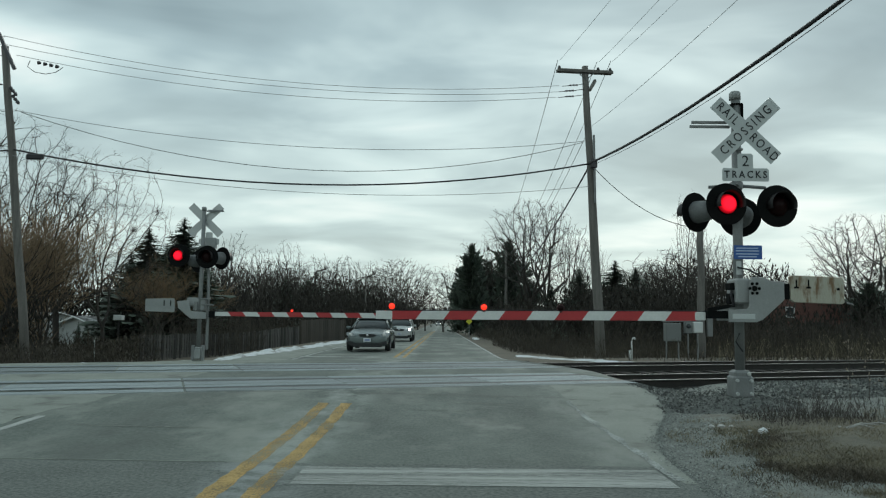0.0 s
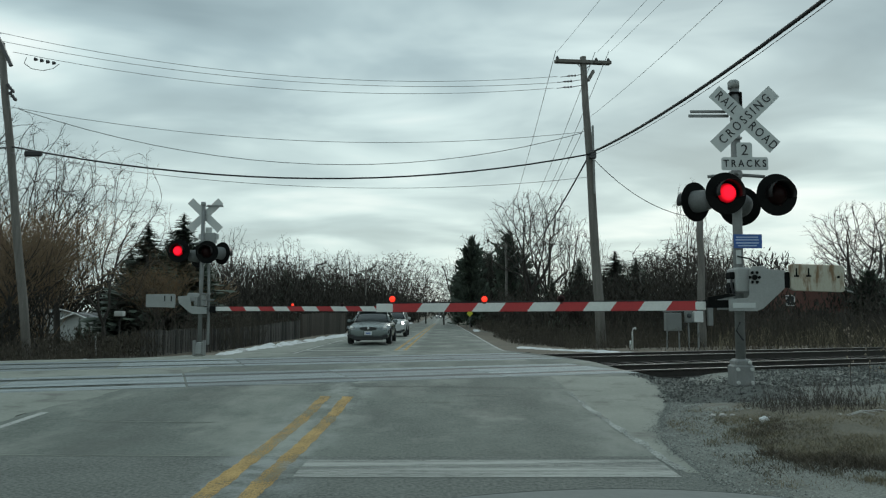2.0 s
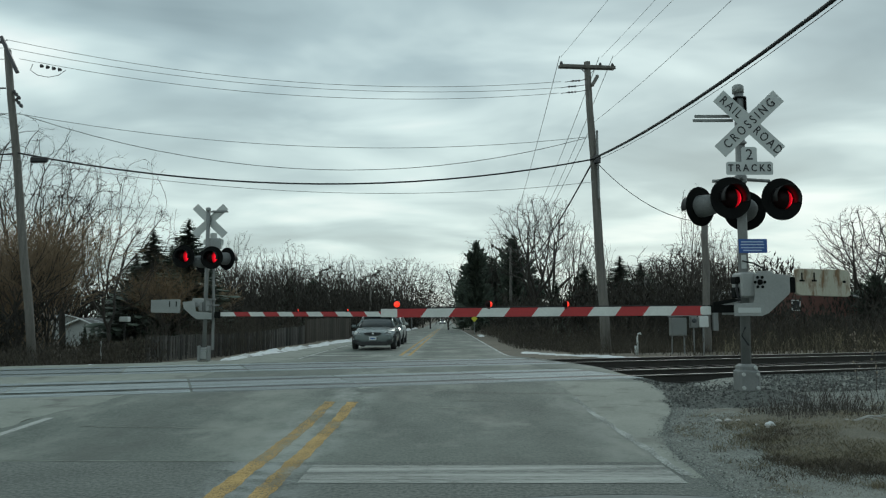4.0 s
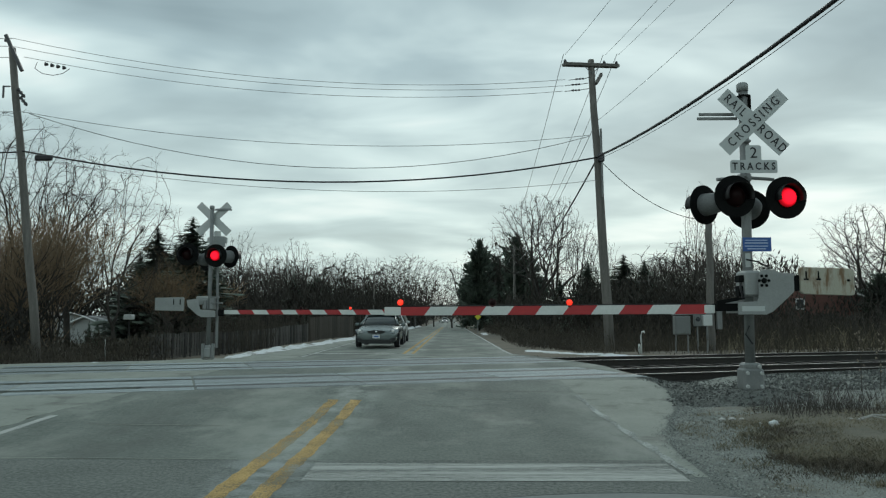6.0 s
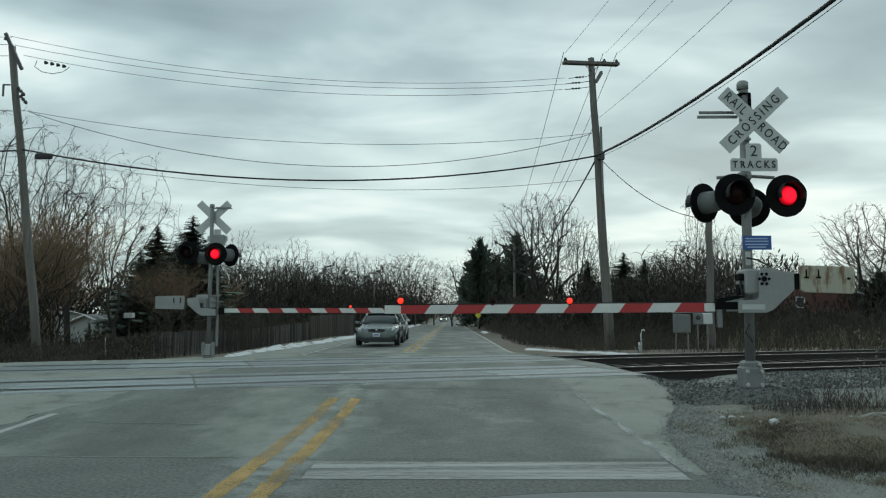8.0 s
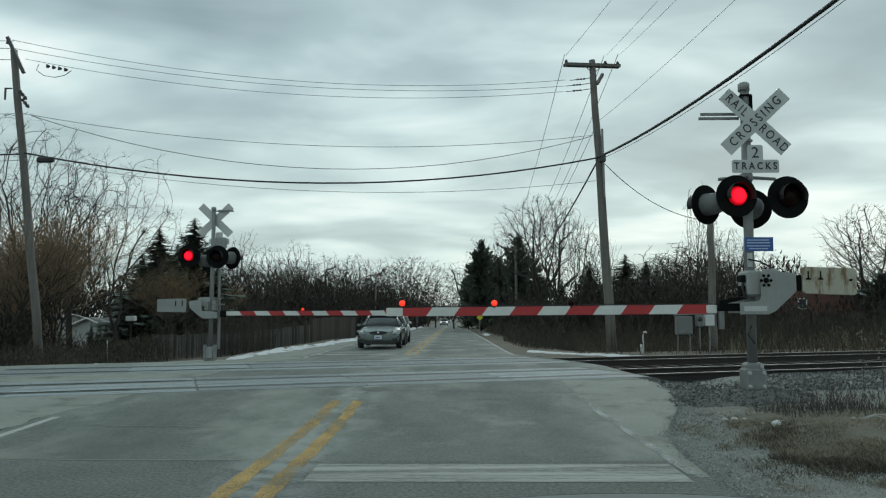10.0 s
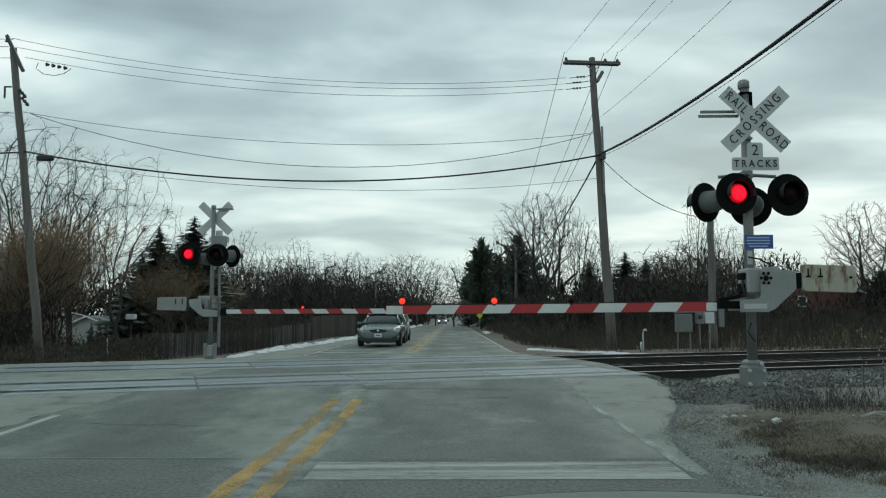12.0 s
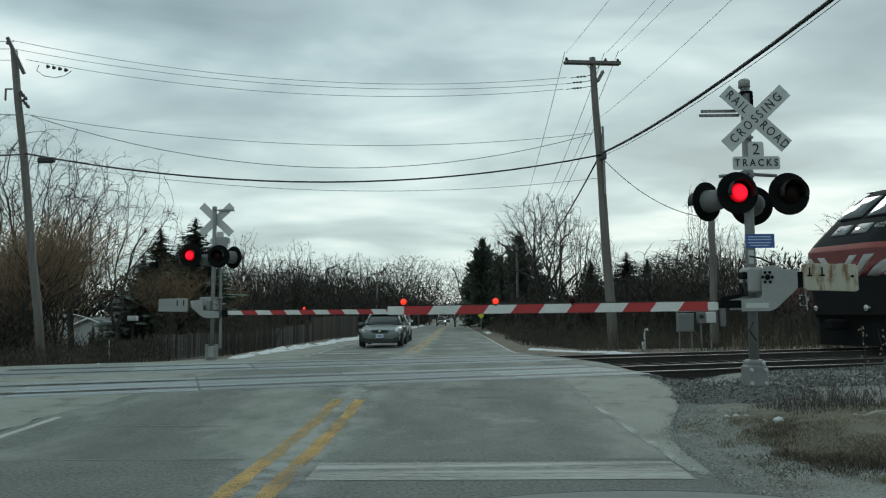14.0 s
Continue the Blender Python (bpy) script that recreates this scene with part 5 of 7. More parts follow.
def crown_tree(seed, h, low, rx, vase, n, tip, label, twig=None, up=0.25, limbs=5, splay=0.75, stout=0.0165):
    """A leafless tree that grows its limbs towards points spread through the crown. low: where the crown begins, rx: half its width, as shares of the height."""
    rng = np.random.default_rng(seed)
    step = h * 0.021
    u = rng.normal(size=(n, 3))
    u /= np.linalg.norm(u, axis=1)[:, None]
    lump = np.array([1 + 0.30 * noise.noise((a * 1.7 + seed, b * 1.7, c * 1.7)) for a, b, c in u.tolist()])
    u *= (rng.random(n) ** 0.42 * lump)[:, None]
    t = np.clip((u[:, 2] + 1) / 2, 0, 1.15)
    wide = rx * h * (1 - vase + vase * t)
    goal = np.stack([u[:, 0] * wide, u[:, 1] * wide, h * (low + (0.96 - low) * t)], 1)
    nodes, parent = [np.array([0, 0, -0.3])], [-1]
    lean = rng.normal(0, 0.05, 2)
    while nodes[-1][2] < low * h * 1.05:
        lean += rng.normal(0, 0.03, 2)
        nodes.append(nodes[-1] + np.array([lean[0], lean[1], 1.0]) * step)
        parent.append(len(nodes) - 2)
    best, near = np.full(len(goal), 1e9), np.zeros(len(goal), int)
    # the main limbs, from which the rest of the crown fills in
    top, fresh, a0 = len(nodes) - 1, [], rng.uniform(0, 6.28)
    for k in range(limbs):
        a, tilt = a0 + k * 2.4 + rng.normal(0, 0.3), splay * rng.uniform(0.35, 1.0)
        d = np.array([math.cos(a) * math.sin(tilt), math.sin(a) * math.sin(tilt), math.cos(tilt)])
        at = top - int(rng.integers(0, max(1, min(5, top - 2))))
        for i in range(int(rng.integers(9, 15))):
            d = d + rng.normal(0, 0.13, 3) + np.array([0, 0, up * 0.10])
            d /= np.linalg.norm(d)
            nodes.append(nodes[at] + d * step)
            parent.append(at)
            at = len(nodes) - 1
            if i > 3:
                fresh.append(at)
    for turn in range(110):
        if not fresh or not len(goal):
            break
        d = np.linalg.norm(goal[:, None, :] - np.array([nodes[i] for i in fresh])[None], axis=2)
        k = d.argmin(1)
        dk = d[np.arange(len(goal)), k]
        better = dk < best
        best[better], near[better] = dk[better], np.array(fresh)[k[better]]
        keep = best > step * 1.45
        goal, best, near = goal[keep], best[keep], near[keep]
        fresh = []
        for i in np.unique(near):
            pull = goal[near == i] - nodes[i]
            pull = (pull / np.linalg.norm(pull, axis=1)[:, None]).sum(0)
            pull = pull / (np.linalg.norm(pull) + 1e-6) + rng.normal(0, 0.14, 3)
            if parent[i] >= 0:
                pull += 1.0 * (nodes[i] - nodes[parent[i]]) / step
            pull[2] += up * 0.6
            nodes.append(nodes[i] + pull / np.linalg.norm(pull) * step)
            parent.append(int(i))
            fresh.append(len(nodes) - 1)
    m = len(nodes)
    load = np.zeros(m)
    kids = np.zeros(m, int)
    for i in range(m - 1, 0, -1):
        load[i] = max(load[i], tip ** 1.9)
        load[parent[i]] += load[i]
        kids[parent[i]] += 1
    load[0] = load[1]
    radius = load ** (1 / 1.9)
    radius = tip + (radius - tip) * min(1.0, (h * stout - tip) / (radius[0] - tip))
    wood, twigs = Shape(), Shape()
    vec = [Vector(p) for p in nodes]
    for i in range(1, m):
        r = radius[i]
        a = radius[parent[i]] if parent[i] and kids[parent[i]] == 1 else min(radius[parent[i]], r * 1.25)
        big = r > tip * 3.2
        seg(wood if big else twigs, vec[parent[i]], vec[i], a, r if kids[i] else tip * 0.7, 7 if r > 0.10 else 4 if big else 3)
        if r < tip * 2.6:
            d = (vec[i] - vec[parent[i]]).normalized()
            for k in range(3 if not kids[i] else 1 + (rng.random() < 0.15)):
                e = (d + Vector(rng.normal(0, 0.5, 3)) + Vector((0, 0, up * 0.5))).normalized()
                seg(twigs, vec[i], vec[i] + e * h * rng.uniform(0.02, 0.05), tip * 0.65, 0.0)
                twigs.f[-3:] = [(p, q, w) for p, q, w, g in twigs.f[-3:]]
    k = h / max(v[2] for v in wood.v + twigs.v)
    for sh in (wood, twigs):
        sh.v = [(x * k, y * k, z * k) for x, y, z in sh.v]
    t = thing("bare_tree", Matrix.Identity(4), label, "tree", "bare trees")
    part("trunk", wood, BARK, t, "dark trunk and limbs", True)
    tagged(part("crown", twigs, twig or TWIG, t, "fine bare twigs"), kind="stuff")
    return t


def bare_tree(seed, h, trunk_share, spread, up, top, thin, label, twig=None, stems=1, name="bare_tree"):
    """A leafless tree; h: its height, reached after growing."""
    rng = random.Random(seed)
    wood, twigs = Shape(), Shape()
    for s in range(stems):
        lean = Vector((rng.gauss(0, 0.10 if stems == 1 else 0.3), rng.gauss(0, 0.10 if stems == 1 else 0.3), 1)).normalized()
        grow(rng, wood, twigs, Vector((rng.gauss(0, 0.1) * (stems - 1), rng.gauss(0, 0.1) * (stems - 1), -0.3)), lean, h * trunk_share, h * 0.017 / stems ** 0.4, 0, top, up, spread, thin)
    zmax = max(v[2] for v in wood.v + twigs.v)
    k = h / zmax
    for sh in (wood, twigs):
        sh.v = [(x * k, y * k, z * k) for x, y, z in sh.v]
    t = thing(name, Matrix.Identity(4), label, "tree", "bare trees")
    part("trunk", wood, BARK, t, "dark trunk and limbs", True)
    tagged(part("crown", twigs, twig or TWIG, t, "fine bare twigs"), kind="stuff")
    return t


def spruce(seed, h, r, label, ragged=0.15, name="spruce"):
    rng = random.Random(seed)
    t = thing(name, Matrix.Identity(4), label, "tree", "evergreen trees")
    part("trunk", Shape().tube([(0, 0, -0.3), (0, 0, h * 0.5), (0, 0, h * 0.98)], [h * 0.018, h * 0.011, 0.015], 7), BARK, t, smooth=True)
    sh = Shape()
    n = int((640 if name == "spruce" else 620) * h / 7)
    for i in range(n):
        u = (i + rng.random()) / n
        z = h * (0.06 + 0.93 * u)
        L = r * ((1 - u) ** 0.85 if name == "spruce" else min(1.0, (1 - u) * 2.6) ** 0.55 * 0.72) * rng.uniform(0.62, 1.0 + ragged * 0.5) + 0.10
        a = rng.uniform(0, 2 * math.pi)
        L *= 0.9 + (0.75 if name == "pine" else 0.45) * noise.noise((math.cos(a) * 1.3, math.sin(a) * 1.3, z * (0.7 if name == "pine" else 1.3)))
        c, s = math.cos(a), math.sin(a)
        drop = L * (rng.uniform(0.10, 0.38) if name == "spruce" else rng.uniform(-0.45, 0.30))
        lift = 0.12 * L
        k = 4
        for j in range(k):
            f0, f1 = j / k, (j + 1) / k
            for side in (-1, 1):
                w = L * (0.30 if name == "spruce" else 0.20) * (1 - f0 * 0.75) * rng.uniform(0.7, 1.25)
                zz = lambda f: z - drop * f + lift * max(0, f - 0.6) * 2
                p0 = (c * L * f0, s * L * f0, zz(f0))
                p1 = (c * L * f1, s * L * f1, zz(f1))
                mx, my = c * L * (f0 + 0.16) - s * side * w, s * L * (f0 + 0.16) + c * side * w
                q = (mx, my, zz(f0) - w * rng.uniform(0.25, 0.7))
                q2 = (mx + c * L * 0.14, my + s * L * 0.14, zz(f1) - w * rng.uniform(0.1, 0.5))
                sh.add([p0, p1, q2, q], [(0, 1, 2, 3)])
    tagged(part("crown", sh, NEEDLES, t, "dark drooping needle boughs"), kind="stuff")
    return t


def thicket(name, seed, x0, x1, y0, y1, h0, h1, n, material, label, thin=0.012, wave=0.35):
    """Brush: bent stems with side shoots, over a stretch of ground."""
    rng = random.Random(seed)
    sh = Shape()
    for i in range(n):
        x, y = rng.uniform(x0, x1), rng.uniform(y0, y1)
        lump = 0.65 + wave * noise.noise((x * 0.22, y * 0.22, seed)) + 0.2 * noise.noise((x * 0.9, y * 0.9, seed))
        h = rng.uniform(h0, h1) * max(0.3, lump)
        p = Vector((x, y, ground_z(x, y) - 0.05))
        d = Vector((rng.gauss(0, 0.22), rng.gauss(0, 0.22), 1)).normalized()
        for j in range(3):
            q = p + d * (h / 3)
            seg(sh, p, q, thin * (1.5 - 0.4 * j), thin * (1.1 - 0.35 * j))
            for s in range(2):
                e = (d + Vector((rng.gauss(0, 0.6), rng.gauss(0, 0.6), rng.uniform(-0.1, 0.5)))).normalized()
                seg(sh, q, q + e * h * rng.uniform(0.12, 0.32), thin * 0.8, 0.0)
                sh.f[-3:] = [(a, b, c) for a, b, c, g in sh.f[-3:]]
            d = (d + Vector((rng.gauss(0, 0.2), rng.gauss(0, 0.2), 0))).normalized()
            p = q
    ob = part(name, sh, material)
    return tagged(ob, label, "brush", kind="stuff")


def undergrowth(name, seed, x0, x1, y0, y1, h, n, size, material, label, wave=0.5):
    """A dense mass of dead leaves and twigs: many small scraps with an uneven top."""
    rng = random.Random(seed)
    sh = Shape()
    for i in range(n):
        x, y = rng.uniform(x0, x1), rng.uniform(y0, y1)
        top = h * max(0.25, 0.75 + wave * noise.noise((x * 0.16, y * 0.16, seed)) + 0.35 * noise.noise((x * 0.6, y * 0.6, seed)))
        z = ground_z(x, y) + top * rng.random() ** 0.8
        s = size * rng.uniform(0.5, 1.3)
        a, b = rng.uniform(0, math.pi), rng.uniform(-1.0, 1.0)
        u = Vector((math.cos(a), math.sin(a), b * 0.3)) * s * 0.30
        v = Vector((rng.gauss(0, 0.45), rng.gauss(0, 0.45), 1)) * s * rng.uniform(0.7, 1.7)
        c = Vector((x, y, z))
        sh.add([c - u, c - v * 0.6, c + u * 0.8, c + v], [(0, 1, 2, 3)])
    return tagged(part(name, sh, material), label, "brush", kind="stuff")


def grass(name, seed, spots, n, h0, h1, material, label, w=0.006, lean=0.35):
    """Blades of grass in the given ovals (x, y, rx, ry)."""
    rng = random.Random(seed)
    sh = Shape()
    for i in range(n):
        x0, y0, rx, ry = spots[i % len(spots)]
        a, r = rng.uniform(0, 2 * math.pi), math.sqrt(rng.random())
        x, y = x0 + rx * r * math.cos(a), y0 + ry * r * math.sin(a)
        if noise.noise((x * 1.6, y * 1.6, seed)) < -0.32:
            continue
        z = ground_z(x, y) + 0.01
        h = rng.uniform(h0, h1)
        dx, dy = rng.gauss(0, lean) * h, rng.gauss(0, lean) * h
        t = rng.uniform(0, math.pi)
        wx, wy = math.cos(t) * w, math.sin(t) * w
        sh.add([(x - wx, y - wy, z), (x + wx, y + wy, z), (x + dx * 0.4 + wx * 0.7, y + dy * 0.4 + wy * 0.7, z + h * 0.6), (x + dx * 0.4 - wx * 0.7, y + dy * 0.4 - wy * 0.7, z + h * 0.6), (x + dx, y + dy, z + h * 0.95)], [(0, 1, 2, 3), (3, 2, 4)])
    return tagged(part(name, sh, material), label, "grass", kind="stuff")


def build_trees():
    """Kinds are built once and then copied along the road and the railway."""
    kinds = {
        "tall": crown_tree(11, 14, 0.26, 0.36, 0.35, 1250, 0.0150, "tall bare deciduous tree with spreading limbs", None, 0.25, 6, 0.7, 0.026),
        "vase": crown_tree(23, 12, 0.22, 0.34, 0.40, 800, 0.0135, "leafless tree with rising vase-shaped limbs", None, 0.30, 5, 0.55, 0.020),
        "round": crown_tree(31, 11, 0.20, 0.45, 0.05, 780, 0.0140, "leafless tree with a wide round crown", None, 0.12, 6, 1.0, 0.023),
        "thin": crown_tree(47, 11, 0.16, 0.38, 0.25, 1100, 0.0085, "slender bare tree with thin crooked twigs", None, 0.22, 5, 0.5, 0.0105),
        "far": crown_tree(83, 11, 0.14, 0.42, 0.10, 330, 0.0215, "grey leafless tree in the woods", None, 0.2, 5, 0.8),
        "clump": bare_tree(59, 8, 0.30, 0.50, 0.8, 4, 0.009, "tawny leafless tree with many stems", WILLOW_TWIG, 4),
        "willow": crown_tree(67, 14, 0.16, 0.62, 0.0, 2300, 0.022, "broad bare tree with a dense domed crown", None, 0.05, 8, 1.15),
    }
    heights = {"far": 11, "tall": 14, "vase": 12, "round": 11, "thin": 11, "clump": 8, "willow": 14}
    first = set()
    def put(kind, u, top, y, turn, wide=1.0):
        """u: the sideways slope of the sight line to it, top: its height over the eye's level by distance."""
        x = y * u
        z = ground_z(x, y)
        h = 1.27 + y * top - z
        s = h / heights[kind]
        m = Matrix.Translation((x, y, z)) @ Matrix.Rotation(radians(turn), 4, "Z")
        ob = kinds[kind]
        if kind in first:
            ob = copy_thing(ob, m)
        first.add(kind)
        ob.matrix_basis = m @ Matrix.Diagonal((s * wide, s * wide, s, 1))
    px = lambda a: (a - 798) / 1358
    py = lambda b: (557 - b) / 1358
    rng = random.Random(8)
    for kind, a, b, y, wide in TREES:
        put(kind, px(a), py(b), y, rng.uniform(0, 360), wide)
    # woods behind, on both sides of the road
    for a0, a1, gap, top, y in ((395, 770, 27, 478, 128), (395, 700, 32, 458, 108), (1160, 1330, 26, 440, 86), (800, 1080, 36, 480, 120), (1080, 1440, 32, 462, 104), (1400, 1660, 32, 466, 108)):
        a = a0
        while a < a1:
            put("far", px(a), py(top + rng.uniform(-30, 32)), y + rng.uniform(-8, 12), rng.uniform(0, 360), rng.uniform(0.9, 1.35))
            a += gap * rng.uniform(0.7, 1.3)
    ev = {"spruce": spruce(3, 8, 2.5, "dark green spruce among bare trees"), "dense": spruce(5, 8, 3.0, "dense dark spruce among bare trees", 0.05), "pine": spruce(9, 11, 3.3, "ragged dark pine beside the road", 0.7, "pine")}
    base = {"spruce": 8, "dense": 8, "pine": 11}
    used = set()
    for kind, a, b, y, wide in EVERGREENS:
        x = y * px(a)
        z = ground_z(x, y)
        s = (1.27 + y * py(b) - z) / base[kind]
        m = Matrix.Translation((x, y, z)) @ Matrix.Rotation(rng.uniform(0, 6.28), 4, "Z")
        ob = ev[kind]
        if kind in used:
            ob = copy_thing(ob, m)
        used.add(kind)
        ob.matrix_basis = m @ Matrix.Diagonal((s * wide, s * wide, s, 1))


# kind, bearing, top, distance, width
TREES = (
    ("thin", 20, 180, 36, 1.1), ("thin", 205, 255, 42, 1.0), ("vase", 118, 300, 46, 0.9), ("clump", 25, 318, 31, 1.25), ("thin", 70, 225, 39, 1.0),
    ("clump", 95, 345, 34, 1.1), ("round", 250, 430, 66, 1.0),
    ("vase", 425, 400, 74, 0.75), ("tall", 395, 430, 84, 0.8), ("vase", 470, 425, 80, 0.7), ("vase", 520, 415, 82, 0.8), ("round", 445, 455, 90, 0.8), ("clump", 300, 440, 46, 1.2), ("clump", 350, 470, 52, 1.2),
    ("round", 575, 440, 110, 0.95), ("tall", 620, 440, 115, 0.9), ("round", 655, 452, 125, 0.9), ("willow", 726, 447, 140, 1.0), ("willow", 690, 462, 150, 0.8), ("round", 755, 480, 170, 0.7), ("round", 540, 455, 120, 0.9), ("tall", 500, 450, 100, 0.8),
    ("tall", 945, 328, 72, 0.9), ("tall", 985, 340, 78, 0.75), ("vase", 1036, 385, 70, 0.8), ("round", 880, 400, 95, 0.8), ("round", 820, 455, 130, 0.75), ("vase", 1060, 410, 90, 0.8), ("round", 826, 500, 210, 0.9), ("round", 756, 505, 260, 0.9),
    ("vase", 1175, 440, 82, 0.9), ("round", 1205, 430, 80, 0.9), ("vase", 1237, 318, 62, 0.45), ("round", 1245, 420, 84, 0.9), ("tall", 1283, 395, 74, 0.75), ("round", 1320, 435, 88, 1.0), ("round", 1365, 470, 100, 1.0), ("round", 1160, 460, 100, 1.1),
    ("tall", 1522, 350, 66, 1.05), ("round", 1580, 385, 74, 1.0), ("vase", 1450, 470, 110, 1.0), ("round", 1410, 485, 120, 1.0), ("tall", 1640, 330, 70, 0.9),
)
EVERGREENS = (
    ("spruce", 275, 398, 52, 1.7), ("spruce", 337, 378, 50, 1.5), ("spruce", 245, 440, 60, 1.3), ("spruce", 308, 425, 60, 1.3), ("spruce", 520, 478, 84, 1.0), ("spruce", 380, 455, 62, 1.1), ("pine", 560, 490, 105, 1.0),
    ("pine", 848, 420, 92, 0.58), ("pine", 876, 446, 100, 0.7), ("pine", 915, 408, 92, 0.62), ("pine", 948, 480, 96, 0.9), ("dense", 1040, 458, 62, 1.3), ("spruce", 1103, 447, 64, 1.9), ("dense", 1140, 458, 66, 1.35), ("dense", 990, 490, 76, 1.1), ("pine", 826, 482, 110, 0.6), ("pine", 1550, 480, 60, 1.1),
    ("dense", 172, 560, 54, 0.5), ("dense", 158, 565, 54, 0.5), ("dense", 184, 563, 54, 0.5),
)


def build_brush():
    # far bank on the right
    undergrowth("undergrowth", 1, 9, 21.2, 46, 60, 5.2, 11000, 0.20, SHADED_BRUSH, "dark tangled undergrowth behind the tracks")
    undergrowth("undergrowth", 38, 21.2, 28, 46, 57, 2.2, 4500, 0.17, SHADED_BRUSH, "low dark undergrowth before the brick house")
    undergrowth("undergrowth", 39, 28, 45, 46, 60, 5.0, 11000, 0.20, SHADED_BRUSH, "dark tangled undergrowth behind the tracks")
    undergrowth("undergrowth", 2, 4.5, 24, 50, 90, 4.2, 20280, 0.21, SHADED_BRUSH, "dark tangled undergrowth beside the road")
    undergrowth("undergrowth", 8, 5.5, 20, 90, 180, 4.5, 9360, 0.38, SHADED_BRUSH, "dark scrub far along the road")
    thicket("brush", 3, 5.2, 32, 34, 46, 0.8, 2.3, 2808, BRUSH, "brown winter brush beyond the tracks", 0.010, 0.75)
    thicket("brush", 4, 3.6, 9, 46, 90, 0.9, 1.7, 1092, BRUSH, "brown winter brush along the road", 0.014)
    thicket("brush", 12, 16, 42, 40, 50, 1.5, 3.4, 1014, TWIG, "dark bare shrubs behind the tracks", 0.014)
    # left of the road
    undergrowth("undergrowth", 5, -36, -20.5, 34, 42, 2.4, 8580, 0.13, SHADED_BRUSH, "dark tangled undergrowth behind the verge")
    # extra thick mass, added to darken this part of the bank
    undergrowth("undergrowth", 14, -26, -15.6, 27.8, 31, 3.0, 10920, 0.10, SHADED_BRUSH, "low dark bushes on the bank")
    undergrowth("undergrowth", 6, -20.5, -12.5, 48, 64, 3.4, 9360, 0.18, SHADED_BRUSH, "dark tangled undergrowth behind the fence")
    undergrowth("undergrowth", 15, -60, -31.5, 50, 64, 3.4, 6240, 0.22, SHADED_BRUSH, "dark tangled undergrowth beside the shed")
    undergrowth("undergrowth", 7, -30, -8.5, 72, 125, 6.6, 29000, 0.25, SHADED_BRUSH, "dark scrub behind the fence")
    undergrowth("undergrowth", 33, -70, 70, 420, 470, 11.0, 6000, 1.2, SHADED_BRUSH, "dark woods at the end of the road")
    undergrowth("undergrowth", 9, -30, -9, 130, 230, 8.0, 10920, 0.5, SHADED_BRUSH, "dark scrub far along the road")
    undergrowth("undergrowth", 37, -9.5, -6.4, 140, 230, 6.0, 2600, 0.45, SHADED_BRUSH, "dark scrub far along the road")
    thicket("brush", 36, 3.0, 6.2, 32.5, 47, 0.3, 0.8, 800, BRUSH, "low brown brush along the road", 0.010, 0.6)
    thicket("brush", 10, -26, -13.5, 26.5, 33, 0.8, 1.7, 1404, BRUSH, "tawny winter brush on the bank", 0.010)
    thicket("brush", 27, -24, -18.4, 33, 36, 4.0, 8.0, 624, WILLOW_TWIG, "dense tawny winter saplings", 0.011)
    thicket("brush", 11, -30, -18.5, 29, 36, 2.0, 5.0, 624, WILLOW_TWIG, "tall tawny winter brush", 0.011)
    thicket("brush", 13, -15.5, -10, 38, 58, 1.6, 3.6, 1014, BRUSH, "brown brush behind the fence", 0.011)
    undergrowth("undergrowth", 16, -64, -37, 92, 100, 8.5, 9360, 0.40, SHADED_BRUSH, "dark woods behind the shed")
    undergrowth("undergrowth", 28, -15.6, -12.7, 30, 36, 1.3, 3510, 0.09, BRUSH, "low dark bushes before the fence")
    undergrowth("undergrowth", 29, -24, -13, 18.6, 27.6, 1.0, 10920, 0.055, BRUSH, "low dead weeds beside the track")
    undergrowth("undergrowth", 30, -13, -11, 19.8, 27, 0.8, 3900, 0.05, BRUSH, "low dead weeds beside the track")
    undergrowth("undergrowth", 31, -11, -9.6, 22.3, 26.6, 0.5, 2028, 0.045, BRUSH, "low dead weeds near the signal")
    # weeds and grass by the near signal
    spots = [(3.3, 7.6, 0.7, 1.0), (4.3, 7.0, 1.0, 1.0), (3.3, 6.9, 0.5, 0.5), (3.45, 6.6, 0.6, 0.4), (3.9, 7.6, 0.9, 1.2), (4.7, 8.2, 0.9, 1.1), (3.7, 6.6, 0.6, 0.7), (5.4, 9.0, 1.0, 0.8), (4.6, 7.0, 0.9, 0.7), (6.6, 9.6, 1.3, 1.0), (3.35, 6.2, 0.5, 0.6), (3.55, 5.6, 0.5, 0.5), (3.5, 8.3, 0.5, 0.9), (4.1, 7.2, 1.2, 1.3), (4.4, 6.2, 1.2, 0.9), (4.6, 8.2, 1.4, 1.1)]
    grass("grass", 21, spots, 46000, 0.02, 0.08, STRAW, "short dry winter grass on the verge", 0.003, 0.8)
    grass("grass", 22, [(3.1, 8.6, 0.6, 0.8), (2.9, 7.0, 0.5, 0.9), (3.9, 9.8, 0.9, 0.5), (3.1, 5.9, 0.7, 0.5), (3.2, 6.4, 0.8, 0.6), (4.4, 9.2, 1.2, 0.7)], 9000, 0.012, 0.05, STRAW, "sparse dry grass in the gravel", 0.003, 0.7)
    thicket("weeds", 23, 4.35, 5.25, 9.3, 10.4, 0.35, 0.72, 130, WEED, "dead dark weeds beside the signal", 0.0028)
    thicket("weeds", 24, 3.85, 5.4, 8.9, 10.2, 0.10, 0.30, 950, WEED, "low dead weeds at the foot of the signal", 0.0024)
